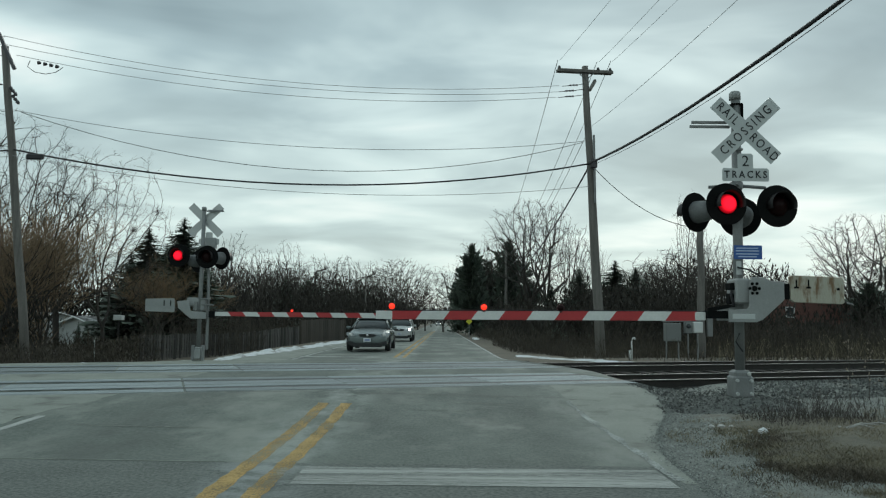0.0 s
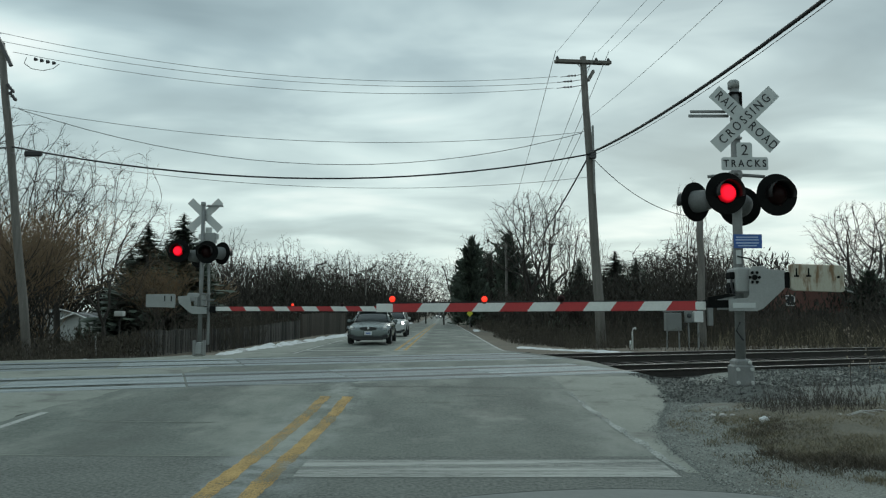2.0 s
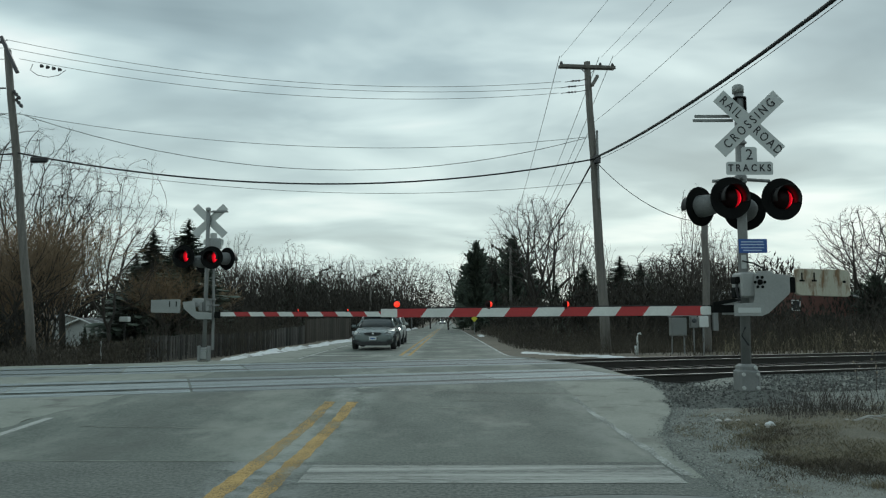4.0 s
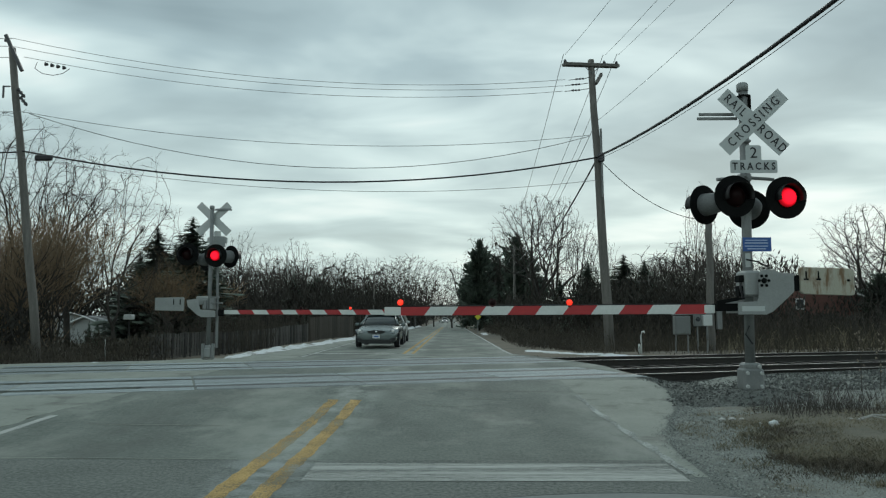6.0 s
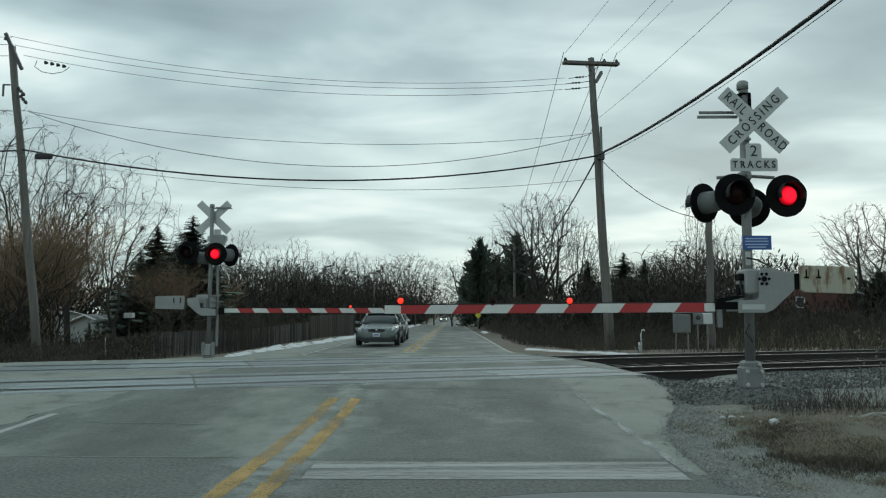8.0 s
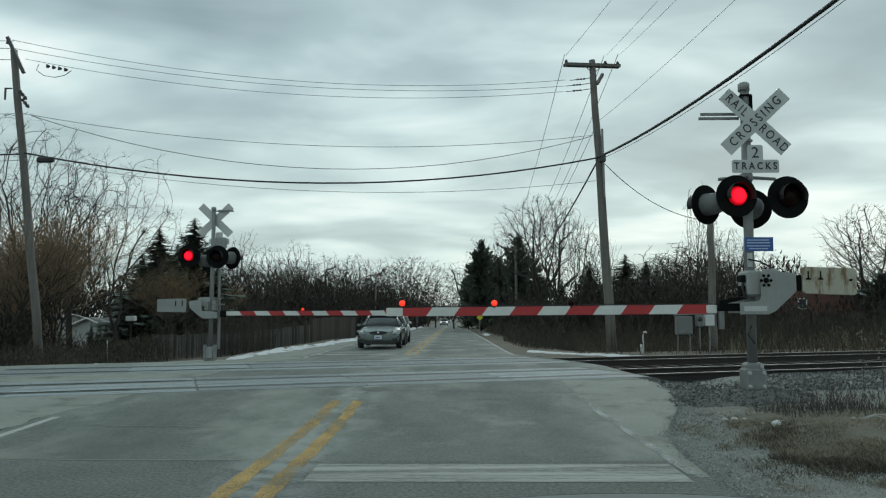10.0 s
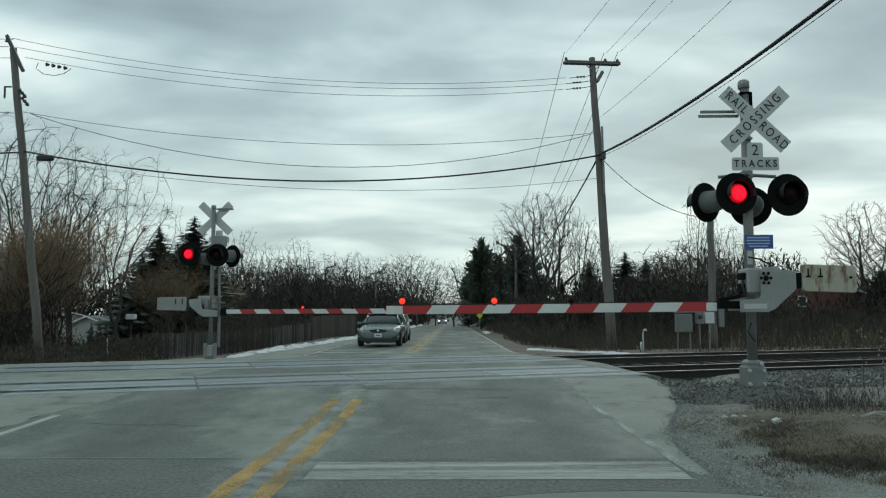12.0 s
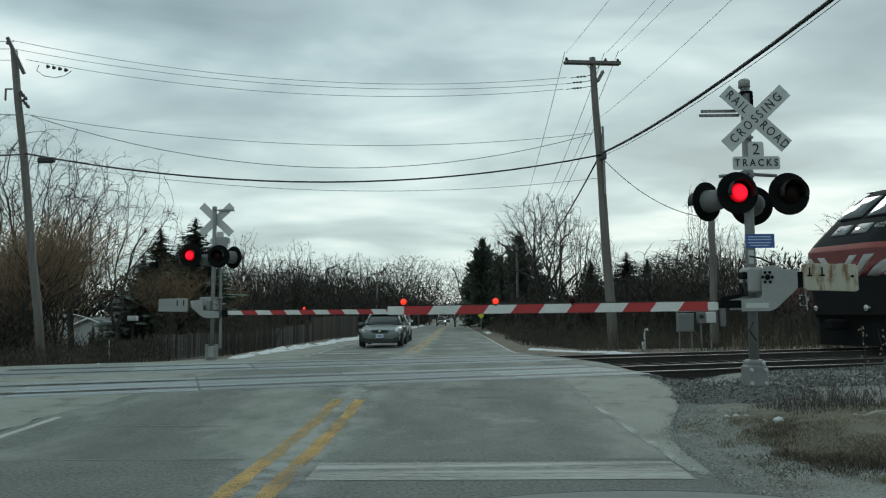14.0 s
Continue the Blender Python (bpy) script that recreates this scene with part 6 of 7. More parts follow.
    thicket("weeds", 25, 5.3, 8.5, 9.6, 11.2, 0.15, 0.40, 260, WEED, "low dead weeds beside the track", 0.0028)
    thicket("brush", 35, 4.6, 22, 26.6, 34, 0.4, 1.1, 1700, BRUSH, "low brown brush beyond the tracks", 0.009, 0.6)
    thicket("weeds", 26, 9, 24, 26, 31, 0.5, 1.2, 500, STRAW, "tall pale dead grass beyond the tracks", 0.007, 0.9)
    # tall stalks with seed heads before the rails
    rng = random.Random(5)
    for x, y, h in ((6.25, 11.9, 0.95), (6.6, 12.0, 0.9), (6.95, 12.0, 0.98), (6.75, 11.8, 0.75), (7.0, 11.7, 0.8)):
        z = ground_z(x, y)
        t = thing("seed_stalk", Matrix.Translation((x, y, z)), "tall dead stalk with pale seed heads", "weed", "seed stalks by the track")
        part("stem", Shape().tube([(0, 0, -0.05), (0.02, 0, h * 0.5), (-0.02 + rng.uniform(-0.05, 0.05), 0.02, h)], [0.006, 0.005, 0.003], 5), WEED, t)
        hd = Shape()
        for i in range(14):
            zz = h * rng.uniform(0.35, 1.02)
            hd.lathe([(0.001, -0.02), (0.014, 0), (0.001, 0.02)], (rng.gauss(0, 0.03), rng.gauss(0, 0.03), zz), 5, "z")
        tagged(part("seed_head", hd, SEED, t), kind="stuff")


# ------------------------------------------------------------------ fences, buildings, signs, snow
BRICK = mat("red_brick_wall", (0.105, 0.050, 0.042), (0.145, 0.070, 0.056), 1.2, 0.9, 0.4, fine=9)
SIDING = mat("pale_siding", (0.45, 0.47, 0.46), (0.37, 0.39, 0.385), 0.8, 0.8, 0.2, fine=14, stretch=(1, 1, 6))
SHINGLE = mat("snowy_shingles", (0.10, 0.10, 0.10), (0.16, 0.16, 0.155), 1.0, 0.9, 0.5, c=(0.55, 0.58, 0.6), c_scale=0.35, c_at=0.52)
WHITE_PAINT = mat("white_paint", (0.62, 0.64, 0.63), (0.55, 0.57, 0.56), 3, 0.6)
PANE = mat("dark_window_pane", (0.03, 0.035, 0.04), (0.05, 0.055, 0.06), 3, 0.1)
CABINET = mat("grey_cabinet_steel", (0.19, 0.205, 0.20), (0.15, 0.16, 0.157), 2, 0.6, 0.1, 0.2, c=(0.17, 0.16, 0.14), c_scale=2, c_at=0.62)
SIGN_YELLOW = mat("fluorescent_yellow_sign", (0.62, 0.60, 0.04), (0.55, 0.53, 0.04), 3, 0.5)
STONE = mat("pale_stone", (0.42, 0.42, 0.40), (0.30, 0.30, 0.285), 4, 0.85, 0.5, fine=30)

PEBBLE = mat("loose_stones", (0.170, 0.182, 0.172), (0.235, 0.246, 0.230), 9, 0.9, 0.3, fine=30, spread=0.3, per_island=0.7)
PANE_SKY = mat("cab_windscreen_glass", (0.05, 0.06, 0.065), (0.07, 0.08, 0.085), 1, 0.06)


def fence_run(x0, y0, x1, y1, h, material, label, width=0.13, gap=0.06):
    """A board fence: posts, rails and single slats."""
    a, b = Vector((x0, y0, 0)), Vector((x1, y1, 0))
    L = (b - a).length
    ang = math.atan2(y1 - y0, x1 - x0)
    f = thing("fence", Matrix.Translation((x0, y0, 0)) @ Matrix.Rotation(ang, 4, "Z"), label, "fence", "board fences")
    at = lambda s: a.lerp(b, s / L)
    gz = lambda s: ground_z(at(s).x, at(s).y)
    rng = random.Random(int(h * 100 + x0))
    slat = Shape().box((0, 0, h / 2), (width, 0.022, h), 0.004).mesh("slat", material)
    n = int(L / (width + gap))
    for i in range(n):
        s = (i + 0.5) * (width + gap)
        o = part("slat", slat, material, f)
        o.location = (s, 0, gz(s) + 0.03 + rng.uniform(-0.02, 0.02))
        o.rotation_euler[1] = rng.gauss(0, 0.008)
    post = Shape().box((0, 0.07, h / 2 + 0.02), (0.11, 0.11, h + 0.18), 0.01).mesh("post", material)
    k = int(L / 2.4)
    for i in range(k + 1):
        o = part("post", post, material, f)
        o.location = (i * L / k, 0, gz(i * L / k) - 0.05)
    for i in range(k):
        for zz in (0.25, h - 0.2):
            s0, s1 = i * L / k, (i + 1) * L / k
            part("rail", Shape().tube([(s0, 0.04, gz(s0) + zz), (s1, 0.04, gz(s1) + zz)], 0.035, 4), material, f)
    return f


def snow_bank(pts, h, seed, label="ragged strip of old snow beside the road"):
    """A low ragged bank along a line of (x, y, half width)."""
    sh = Shape()
    line = []
    for (xa, ya, wa), (xb, yb, wb) in zip(pts, pts[1:]):
        k = max(2, int(math.hypot(xb - xa, yb - ya) / 0.22))
        line += [(xa + (xb - xa) * i / k, ya + (yb - ya) * i / k, wa + (wb - wa) * i / k, math.atan2(yb - ya, xb - xa)) for i in range(k)]
    m = 6
    for i, (x, y, w, a) in enumerate(line):
        e = min(1.0, min(i, len(line) - 1 - i) / 4)
        for j in range(m + 1):
            u = j / m * 2 - 1
            ww = w * max(0.08, 0.72 + 0.6 * noise.noise((x * 0.8, y * 0.8, seed + (5 if u > 0 else 0))) + 0.5 * noise.noise((x * 2.9, y * 2.9, seed + (8 if u > 0 else 1)))) * e
            qx, qy = x - math.sin(a) * u * ww, y + math.cos(a) * u * ww
            z = max(ground_z(qx, qy), road_z(qx, qy) if left_edge(qy) < qx < right_edge(qy) else -9)
            z += h * (1 - u * u) * (0.6 + 0.9 * noise.noise((qx * 2.5, qy * 2.5, seed))) * e - 0.02
            sh.v.append((qx, qy, z))
    c = m + 1
    sh.f = [(i * c + j, i * c + c + j, i * c + c + j + 1, i * c + j + 1) for i in range(len(line) - 1) for j in range(m)]
    ob = part("snow_bank", sh, SNOW, smooth=True)
    return tagged(ob, label, "snow", "snow banks")


def rock(x, y, r, seed, material, label):
    rng = random.Random(seed)
    bm = bmesh.new()
    bmesh.ops.create_icosphere(bm, subdivisions=2, radius=r)
    for v in bm.verts:
        v.co *= 1 + 0.3 * noise.noise(v.co * (1.3 / r) + Vector((seed, 0, 0)))
        v.co.z *= 0.7
        v.co.x *= 1.25
    me = bpy.data.meshes.new("stone")
    bm.to_mesh(me)
    bm.free()
    me.materials.append(material)
    ob = new("stone", me)
    ob.matrix_basis = pose(x, y, ground_z(x, y) + 0.02 + r * 0.35, 0, 0, rng.uniform(0, 360))
    return tagged(ob, label, "stone", "stones on the verge")


def house(m, w, d, h, roof_h, wall, label, windows, name="house"):
    """A plain gabled house; its gable faces -y."""
    t = thing(name, m, label, "house", "houses behind the trees")
    part("wall", Shape().plate([(-w / 2, -0.3), (w / 2, -0.3), (w / 2, h), (0, h + roof_h), (-w / 2, h)], 0, d), wall, t)
    for s in (-1, 1):
        ro = Shape()
        a = math.atan2(roof_h, w / 2)
        L = math.hypot(roof_h, w / 2) + 0.35
        ro.box((0, 0, 0), (L, d + 0.6, 0.10), 0.01)
        o = part("roof", ro, SHINGLE, t, "snow-dusted shingle roof slope")
        o.matrix_basis = pose(s * (w / 4 + 0.08), d / 2, h + roof_h / 2 + 0.02, 0, s * math.degrees(a), 0)
        part("bargeboard", Shape().tube([(s * (w / 2 + 0.18), -0.33, h - 0.10), (0, -0.33, h + roof_h + 0.06)], 0.07, 4), WHITE_PAINT, t)
    for x, z, ww, hh in windows:
        wi = part("window", Shape().box((x, -0.03, z), (ww + 0.16, 0.08, hh + 0.16), 0.01), WHITE_PAINT, t, "white framed window")
        for i in (-1, 1):
            part("pane", Shape().box((x + i * ww / 4, -0.075, z), (ww / 2 - 0.04, 0.012, hh), 0), PANE, wi)
    return t


def sign_post(name, x, y, h, label, shape, face, size):
    z = ground_z(x, y)
    t = thing(name, Matrix.Translation((x, y, z)), label, "road sign", "road signs far along the road")
    part("post", Shape().box((0, 0.03, h / 2), (0.06, 0.04, h), 0.004), GALV, t)
    k = {"diamond": 4, "octagon": 8}[shape]
    off = 0 if k == 4 else math.pi / 8
    part("face", Shape().plate([(size * math.cos(off + 2 * math.pi * i / k), h - size * 0.6 + size * math.sin(off + 2 * math.pi * i / k)) for i in range(k)], -0.004, 0.004), face, t)
    return t


def build_surroundings():
    fence_run(-13.2, 34.0, -8.9, 48.0, 1.12, FENCE_WOOD, "dark weathered board fence along the verge")
    fence_run(-8.8, 48.3, -6.9, 55.0, 1.45, TAN_WOOD, "tan weathered board fence with wide panels", 0.3, 0.02)
    # snow along both edges of the far road
    snow_bank([(-7.0, 23.6, 0.2), (-7.0, 25.5, 0.5), (-6.75, 32.0, 0.62), (-6.5, 40.0, 0.65), (-6.2, 50, 0.6), (-6.2, 75, 0.6)], 0.17, 3)
    snow_bank([(-8.5, 23.2, 0.2), (-7.9, 23.5, 0.4), (-7.5, 23.7, 0.25)], 0.20, 5, "patch of old snow at the foot of the signal")
    snow_bank([(*on_track(-6.0, 21.0), 0.16), (*on_track(-4.2, 21.0), 0.42), (*on_track(-3.6, 21.1), 0.08)], 0.13, 6, "thin patch of old snow beside the track")
    snow_bank([(*on_track(-2.9, 21.2), 0.1), (*on_track(-1.9, 21.4), 0.5), (*on_track(-0.8, 21.6), 0.1)], 0.14, 7, "thin patch of old snow beside the track")
    snow_bank([(7.6, 25.6, 0.2), (5.2, 26.3, 0.75), (3.8, 27.4, 1.1), (3.2, 29.5, 0.7), (3.0, 31.5, 0.25)], 0.07, 9, "patch of old snow beside the far lane")
    snow_bank([(6.6, 25.9, 0.18), (5.4, 26.2, 0.3), (4.6, 26.7, 0.2)], 0.08, 11, "thin patch of old snow by the rails")
    snow_bank([(2.7, 62, 0.2), (2.9, 66, 0.4), (2.8, 72, 0.25)], 0.12, 13)
    snow_bank([(-5.9, 85, 0.4), (-6.2, 120, 0.6), (-6.0, 150, 0.4)], 0.25, 15)
    # stones by the near signal
    rock(3.60, 8.72, 0.055, 1, SNOW, "white broken stone lying on the verge")
    for i, (x, y, r) in enumerate(((3.36, 9.35, 0.045), (3.46, 9.3, 0.035), (3.54, 8.62, 0.035), (3.5, 8.85, 0.025), (3.26, 9.4, 0.036), (4.45, 8.7, 0.03), (4.9, 8.5, 0.035), (5.1, 8.55, 0.045), (4.0, 8.4, 0.02), (3.72, 8.88, 0.025), (5.3, 8.6, 0.03))):
        rock(x, y, r, i + 3, STONE, "pale broken stone lying on the verge")
    for x, y, a, L in ((4.7, 8.7, 20, 0.5), (4.95, 8.8, -35, 0.4), (5.05, 8.6, 70, 0.35), (4.6, 8.55, 5, 0.3)):
        o = part("dead_stick", Shape().tube([(-L / 2, 0, 0.02), (0, 0.02, 0.06), (L / 2, 0, 0.03)], [0.006, 0.008, 0.004], 5), STONE)
        o.matrix_basis = pose(x, y, ground_z(x, y) + 0.03, 0, 0, a)
        tagged(o, "pale dead stick lying on the verge", "stick", "sticks on the verge")
    # loose gravel, too many to count
    rng = random.Random(77)
    pebbles = Shape()
    for i in range(25000):
        y = rng.uniform(4.2, 12.0)
        x = right_edge(y) + rng.random() ** 1.5 * 4.5 + 0.02
        r = rng.uniform(0.004, 0.009) if rng.random() < 0.93 else rng.uniform(0.009, 0.018)
        z = ground_z(x, y) + 0.012 + 0.01 * ease(0.05, 0.6, x - right_edge(y))
        a = rng.uniform(0, 6.28)
        c, s = math.cos(a) * r, math.sin(a) * r
        pebbles.add([(x + c, y + s, z), (x - s, y + c, z), (x - c, y - s, z), (x + s, y - c, z), (x + 0.2 * c, y + 0.2 * s, z + r * 0.9)], [(0, 1, 4), (1, 2, 4), (2, 3, 4), (3, 0, 4)])
    for i in range(2600):
        y = rng.uniform(5.0, 13.2)
        x = right_edge(y) - abs(rng.gauss(0, 0.07)) + 0.05 + 0.16 * noise.noise((y * 1.6, 4, 4))
        r = rng.uniform(0.003, 0.009)
        z = road_z(x, y) + 0.003
        a = rng.uniform(0, 6.28)
        c, s = math.cos(a) * r, math.sin(a) * r
        pebbles.add([(x + c, y + s, z), (x - s, y + c, z), (x - c, y - s, z), (x + s, y - c, z), (x + 0.2 * c, y + 0.2 * s, z + r * 0.8)], [(0, 1, 4), (1, 2, 4), (2, 3, 4), (3, 0, 4)])
    tagged(part("loose_gravel", pebbles, PEBBLE), "loose grey gravel on the shoulder", "gravel", kind="stuff")
    stones = Shape()
    for i in range(5000):
        s, n = rng.uniform(3, 26), rng.uniform(-2.6, 7.2)
        x, y = on_track(s, TRACK_N[0] + n)
        if x < right_edge(y) + 0.1:
            continue
        r = rng.uniform(0.02, 0.05)
        on_bed = abs(n) < 1.6 or abs(n - (TRACK_N[1] - TRACK_N[0])) < 1.6
        z = (0.12 - 0.22 if on_bed else ground_z(x, y)) + 0.005
        a = rng.uniform(0, 6.28)
        c, q = math.cos(a) * r, math.sin(a) * r
        stones.add([(x + c, y + q, z), (x - q, y + c, z), (x - c, y - q, z), (x + q, y - c, z), (x + 0.2 * c, y + 0.2 * q, z + r * 0.9)], [(0, 1, 4), (1, 2, 4), (2, 3, 4), (3, 0, 4)])
    tagged(part("ballast_stones", stones, BALLAST), "loose grey ballast stones round the rails", "gravel", kind="stuff")
    edge = Shape()
    for i in range(15000):
        s, n = rng.uniform(1.5, 16), -1.5 - 3.3 * rng.random() ** 1.3
        x, y = on_track(s, TRACK_N[0] + n)
        if x < right_edge(y) - 0.15 + 0.3 * rng.random():
            continue
        r = rng.uniform(0.014, 0.036)
        z = ground_z(x, y) + 0.010 + 0.022 * (1 - ease(-3.9, -2.6, n))
        a = rng.uniform(0, 6.28)
        c, q = math.cos(a) * r, math.sin(a) * r
        edge.add([(x + c, y + q, z), (x - q, y + c, z), (x - c, y - q, z), (x + q, y - c, z), (x + 0.2 * c, y + 0.2 * q, z + r)], [(0, 1, 4), (1, 2, 4), (2, 3, 4), (3, 0, 4)])
    tagged(part("loose_gravel", edge, TRACK_STONE), "loose grey gravel beside the track bed", "gravel", kind="stuff")
    # cabinets beside the service pole
    z = ground_z(8.6, 28)
    cab = thing("utility_cabinet", pose(8.35, 28, z), "grey steel utility cabinet on posts", "cabinet", "utility cabinets")
    smooth_edges(part("body", Shape().box((0, 0, 0.98), (0.55, 0.35, 0.66)), CABINET, cab), 0.02)
    part("door", Shape().box((0.0, -0.185, 0.98), (0.48, 0.02, 0.58), 0.006), CABINET, cab)
    for s in (-0.22, 0.22):
        part("post", Shape().tube([(s, 0, -0.1), (s, 0, 0.66)], 0.03, 8), GALV, cab)
    part("top_rail", Shape().tube([(-0.35, 0, 1.36), (1.05, 0, 1.40)], 0.025, 6), GALV, cab)
    met = thing("meter_box", pose(8.92, 28, z), "small grey electric meter on a post", "meter", "utility cabinets")
    part("box", Shape().box((0, 0, 1.15), (0.26, 0.2, 0.42), 0.02), CABINET, met)
    part("dial", Shape().lathe([(0.0, -0.17), (0.07, -0.16), (0.085, -0.10)], (0, 0, 1.2), 14), PANE, met, "round glass meter dial")
    part("post", Shape().tube([(0, 0, -0.1), (0, 0, 0.95)], 0.03, 8), GALV, met)
    wb = thing("junction_box", pose(9.27, 28, z), "pale grey junction box on a post", "cabinet", "utility cabinets")
    part("box", Shape().box((0, 0, 1.16), (0.34, 0.2, 0.40), 0.02), WHITE_PAINT, wb)
    part("post", Shape().tube([(0, 0, -0.1), (0, 0, 0.98)], 0.035, 8), GALV, wb)
    pipe = thing("marker_post", pose(6.63, 27, ground_z(6.63, 27)), "thin white bent marker pipe", "marker post")
    part("pipe", Shape().tube([(0, 0, -0.1), (0.0, 0, 0.62), (0.03, 0, 0.74), (0.10, 0, 0.76), (0.12, 0, 0.70)], 0.03, 8), WHITE_PAINT, pipe, smooth=True)
    part("pipe_stub", Shape().tube([(-0.07, 0, -0.1), (-0.07, 0, 0.32)], 0.035, 8), WHITE_PAINT, pipe, smooth=True)
    # buildings
    house(pose(-27.6, 58, -0.75), 3.2, 4.5, 1.25, 0.62, SIDING, "small pale gabled shed behind the brush", (), "shed")
    house(pose(-42, 84, -0.9, 0, 0, 62), 9, 13, 1.5, 0.9, SIDING, "pale house with a snow-dusted roof behind trees", ((-2, 1.3, 1.0, 1.1), (2, 1.3, 1.0, 1.1)))
    b = house(pose(27.6, 60, -0.6), 8.6, 12, 3.4, 1.2, BRICK, "low red brick house with a white window", ((-0.5, 2.75, 0.55, 0.7),))
    house(pose(13.5, 240, -1.3), 12, 10, 3.2, 2.2, BRICK, "brick house far down the road", ((-3, 1.6, 1.2, 1.2), (3, 1.6, 1.2, 1.2)))
    box = thing("mailbox", pose(-17.2, 41, ground_z(-17.2, 41)), "white box on a post by the fence", "mailbox")
    part("box", Shape().box((0, 0, 1.92), (0.46, 0.4, 0.28), 0.03), WHITE_PAINT, box)
    part("post", Shape().tube([(0, 0, -0.1), (0, 0, 1.80)], 0.05, 8), FENCE_WOOD, box)
    stake = thing("marker_stake", pose(-13.9, 31, ground_z(-13.9, 31)), "thin pale marker stake in the brush", "marker post")
    part("stake", Shape().tube([(0, 0, -0.1), (-0.05, 0, 1.0)], 0.025, 6), SIGN_BACK, stake)
    # road signs far down the road
    sign_post("warning_sign", 2.45, 70, 1.7, "fluorescent yellow diamond warning sign on a post", "diamond", SIGN_YELLOW, 0.30)
    sign_post("warning_sign", 2.9, 95, 2.6, "fluorescent yellow diamond warning sign on a post", "diamond", SIGN_YELLOW, 0.42)
    sign_post("stop_sign_back", -6.0 + 1.35, 100, 2.5, "bare metal back of an octagonal sign", "octagon", SIGN_BACK, 0.38)
    sign_post("stop_sign_back", 3.3, 150, 2.6, "bare metal back of an octagonal sign", "octagon", SIGN_BACK, 0.38)




def build_bonnet():
    """The front of the car that carries the camera: bonnet, wings and wheels."""
    t = thing("car", pose(0.30, 0.0, 0.0), "grey bonnet of the car carrying the camera", "car")
    sh = Shape()
    xs = [-0.86 + 1.72 * i / 24 for i in range(25)]
    ys = [0.35 + 0.97 * i / 12 for i in range(13)]
    top = lambda x, y: 0.978 - 0.185 * x * x - 0.30 * max(0.0, abs(x) - 0.6) ** 2 + 0.02 * (1.30 - y) - 0.9 * max(0.0, y - 1.25) ** 2
    sh.v = [(x, y - 0.25 * max(0.0, abs(x) - 0.3) ** 2, top(x, y)) for y in ys for x in xs]
    k = len(xs)
    sh.f = [(j * k + i, j * k + i + 1, j * k + k + i + 1, j * k + k + i) for j in range(len(ys) - 1) for i in range(k - 1)]
    part("bonnet", sh, BONNET_PAINT, t, "dusty grey bonnet", True)
    edge = sh.v[-k:]
    fr = Shape()
    fr.v = [(x, y + 0.004, z) for x, y, z in edge] + [(x, y + 0.02, 0.24) for x, y, z in edge]
    fr.f = [(i, i + 1, k + i + 1, k + i) for i in range(k - 1)]
    part("bumper", fr, BONNET_PAINT, t, "dusty grey bumper", True)
    wall = Shape().plate([(x, z) for x, y, z in sh.v[:k]] + [(0.8, 0.28), (-0.8, 0.28)], 0.32, 0.36)
    part("firewall", wall, CAR_BLACK, t, "black firewall")
    part("floor_pan", Shape().box((0, 0.78, 0.26), (1.3, 0.9, 0.06), 0.02), CAR_BLACK, t)
    for s, i in ((-1, 0), (1, k - 1)):
        side = [sh.v[j * k + i] for j in range(len(ys))]
        w = Shape()
        w.v = [(x, y, z) for x, y, z in side] + [(x + s * 0.02, y, 0.30) for x, y, z in side]
        n = len(side)
        w.f = [(j, j + 1, n + j + 1, n + j) for j in range(n - 1)]
        part("wing", w, BONNET_PAINT, t, "dusty grey wing", True)
        part("wheel", Shape().lathe([(0.0, -0.09), (0.20, -0.10), (0.31, -0.09), (0.32, 0.0), (0.31, 0.09), (0.0, 0.10)], (s * 0.74, 0.62, 0.32), 22, "x"), TYRE, t)


BONNET_PAINT = mat("dusty_grey_paint", (0.16, 0.175, 0.170), (0.20, 0.218, 0.212), 3, 0.75, 0, 0.0, fine=60, gloss=0.05)

# ------------------------------------------------------------------ the train
LOCO_BLACK = mat("locomotive_black", (0.010, 0.012, 0.013), (0.016, 0.018, 0.019), 1, 0.7, fine=20, gloss=0.1)
LOCO_RED = mat("locomotive_red", (0.16, 0.030, 0.030), (0.12, 0.024, 0.024), 1, 0.45, fine=20)
LOCO_LAMP = mat("lit_locomotive_lamp", (1.0, 0.95, 0.85), (1.0, 0.95, 0.85), 4, 0.3, emit=1.3)
LOCO_ORANGE = mat("locomotive_orange", (0.24, 0.050, 0.038), (0.19, 0.042, 0.03), 1, 0.45, fine=20)
LOCO_WHITE = mat("locomotive_white", (0.34, 0.345, 0.34), (0.28, 0.285, 0.28), 1, 0.5, fine=20)
LOCO_GREY = mat("locomotive_grey", (0.19, 0.205, 0.21), (0.15, 0.162, 0.168), 1, 0.45, 0, 0.2, fine=20)
UNDERFRAME = mat("dirty_underframe", (0.007, 0.008, 0.009), (0.013, 0.013, 0.013), 2, 0.9, 0.3, gloss=0.1)
TRAIN_AT = 19.2


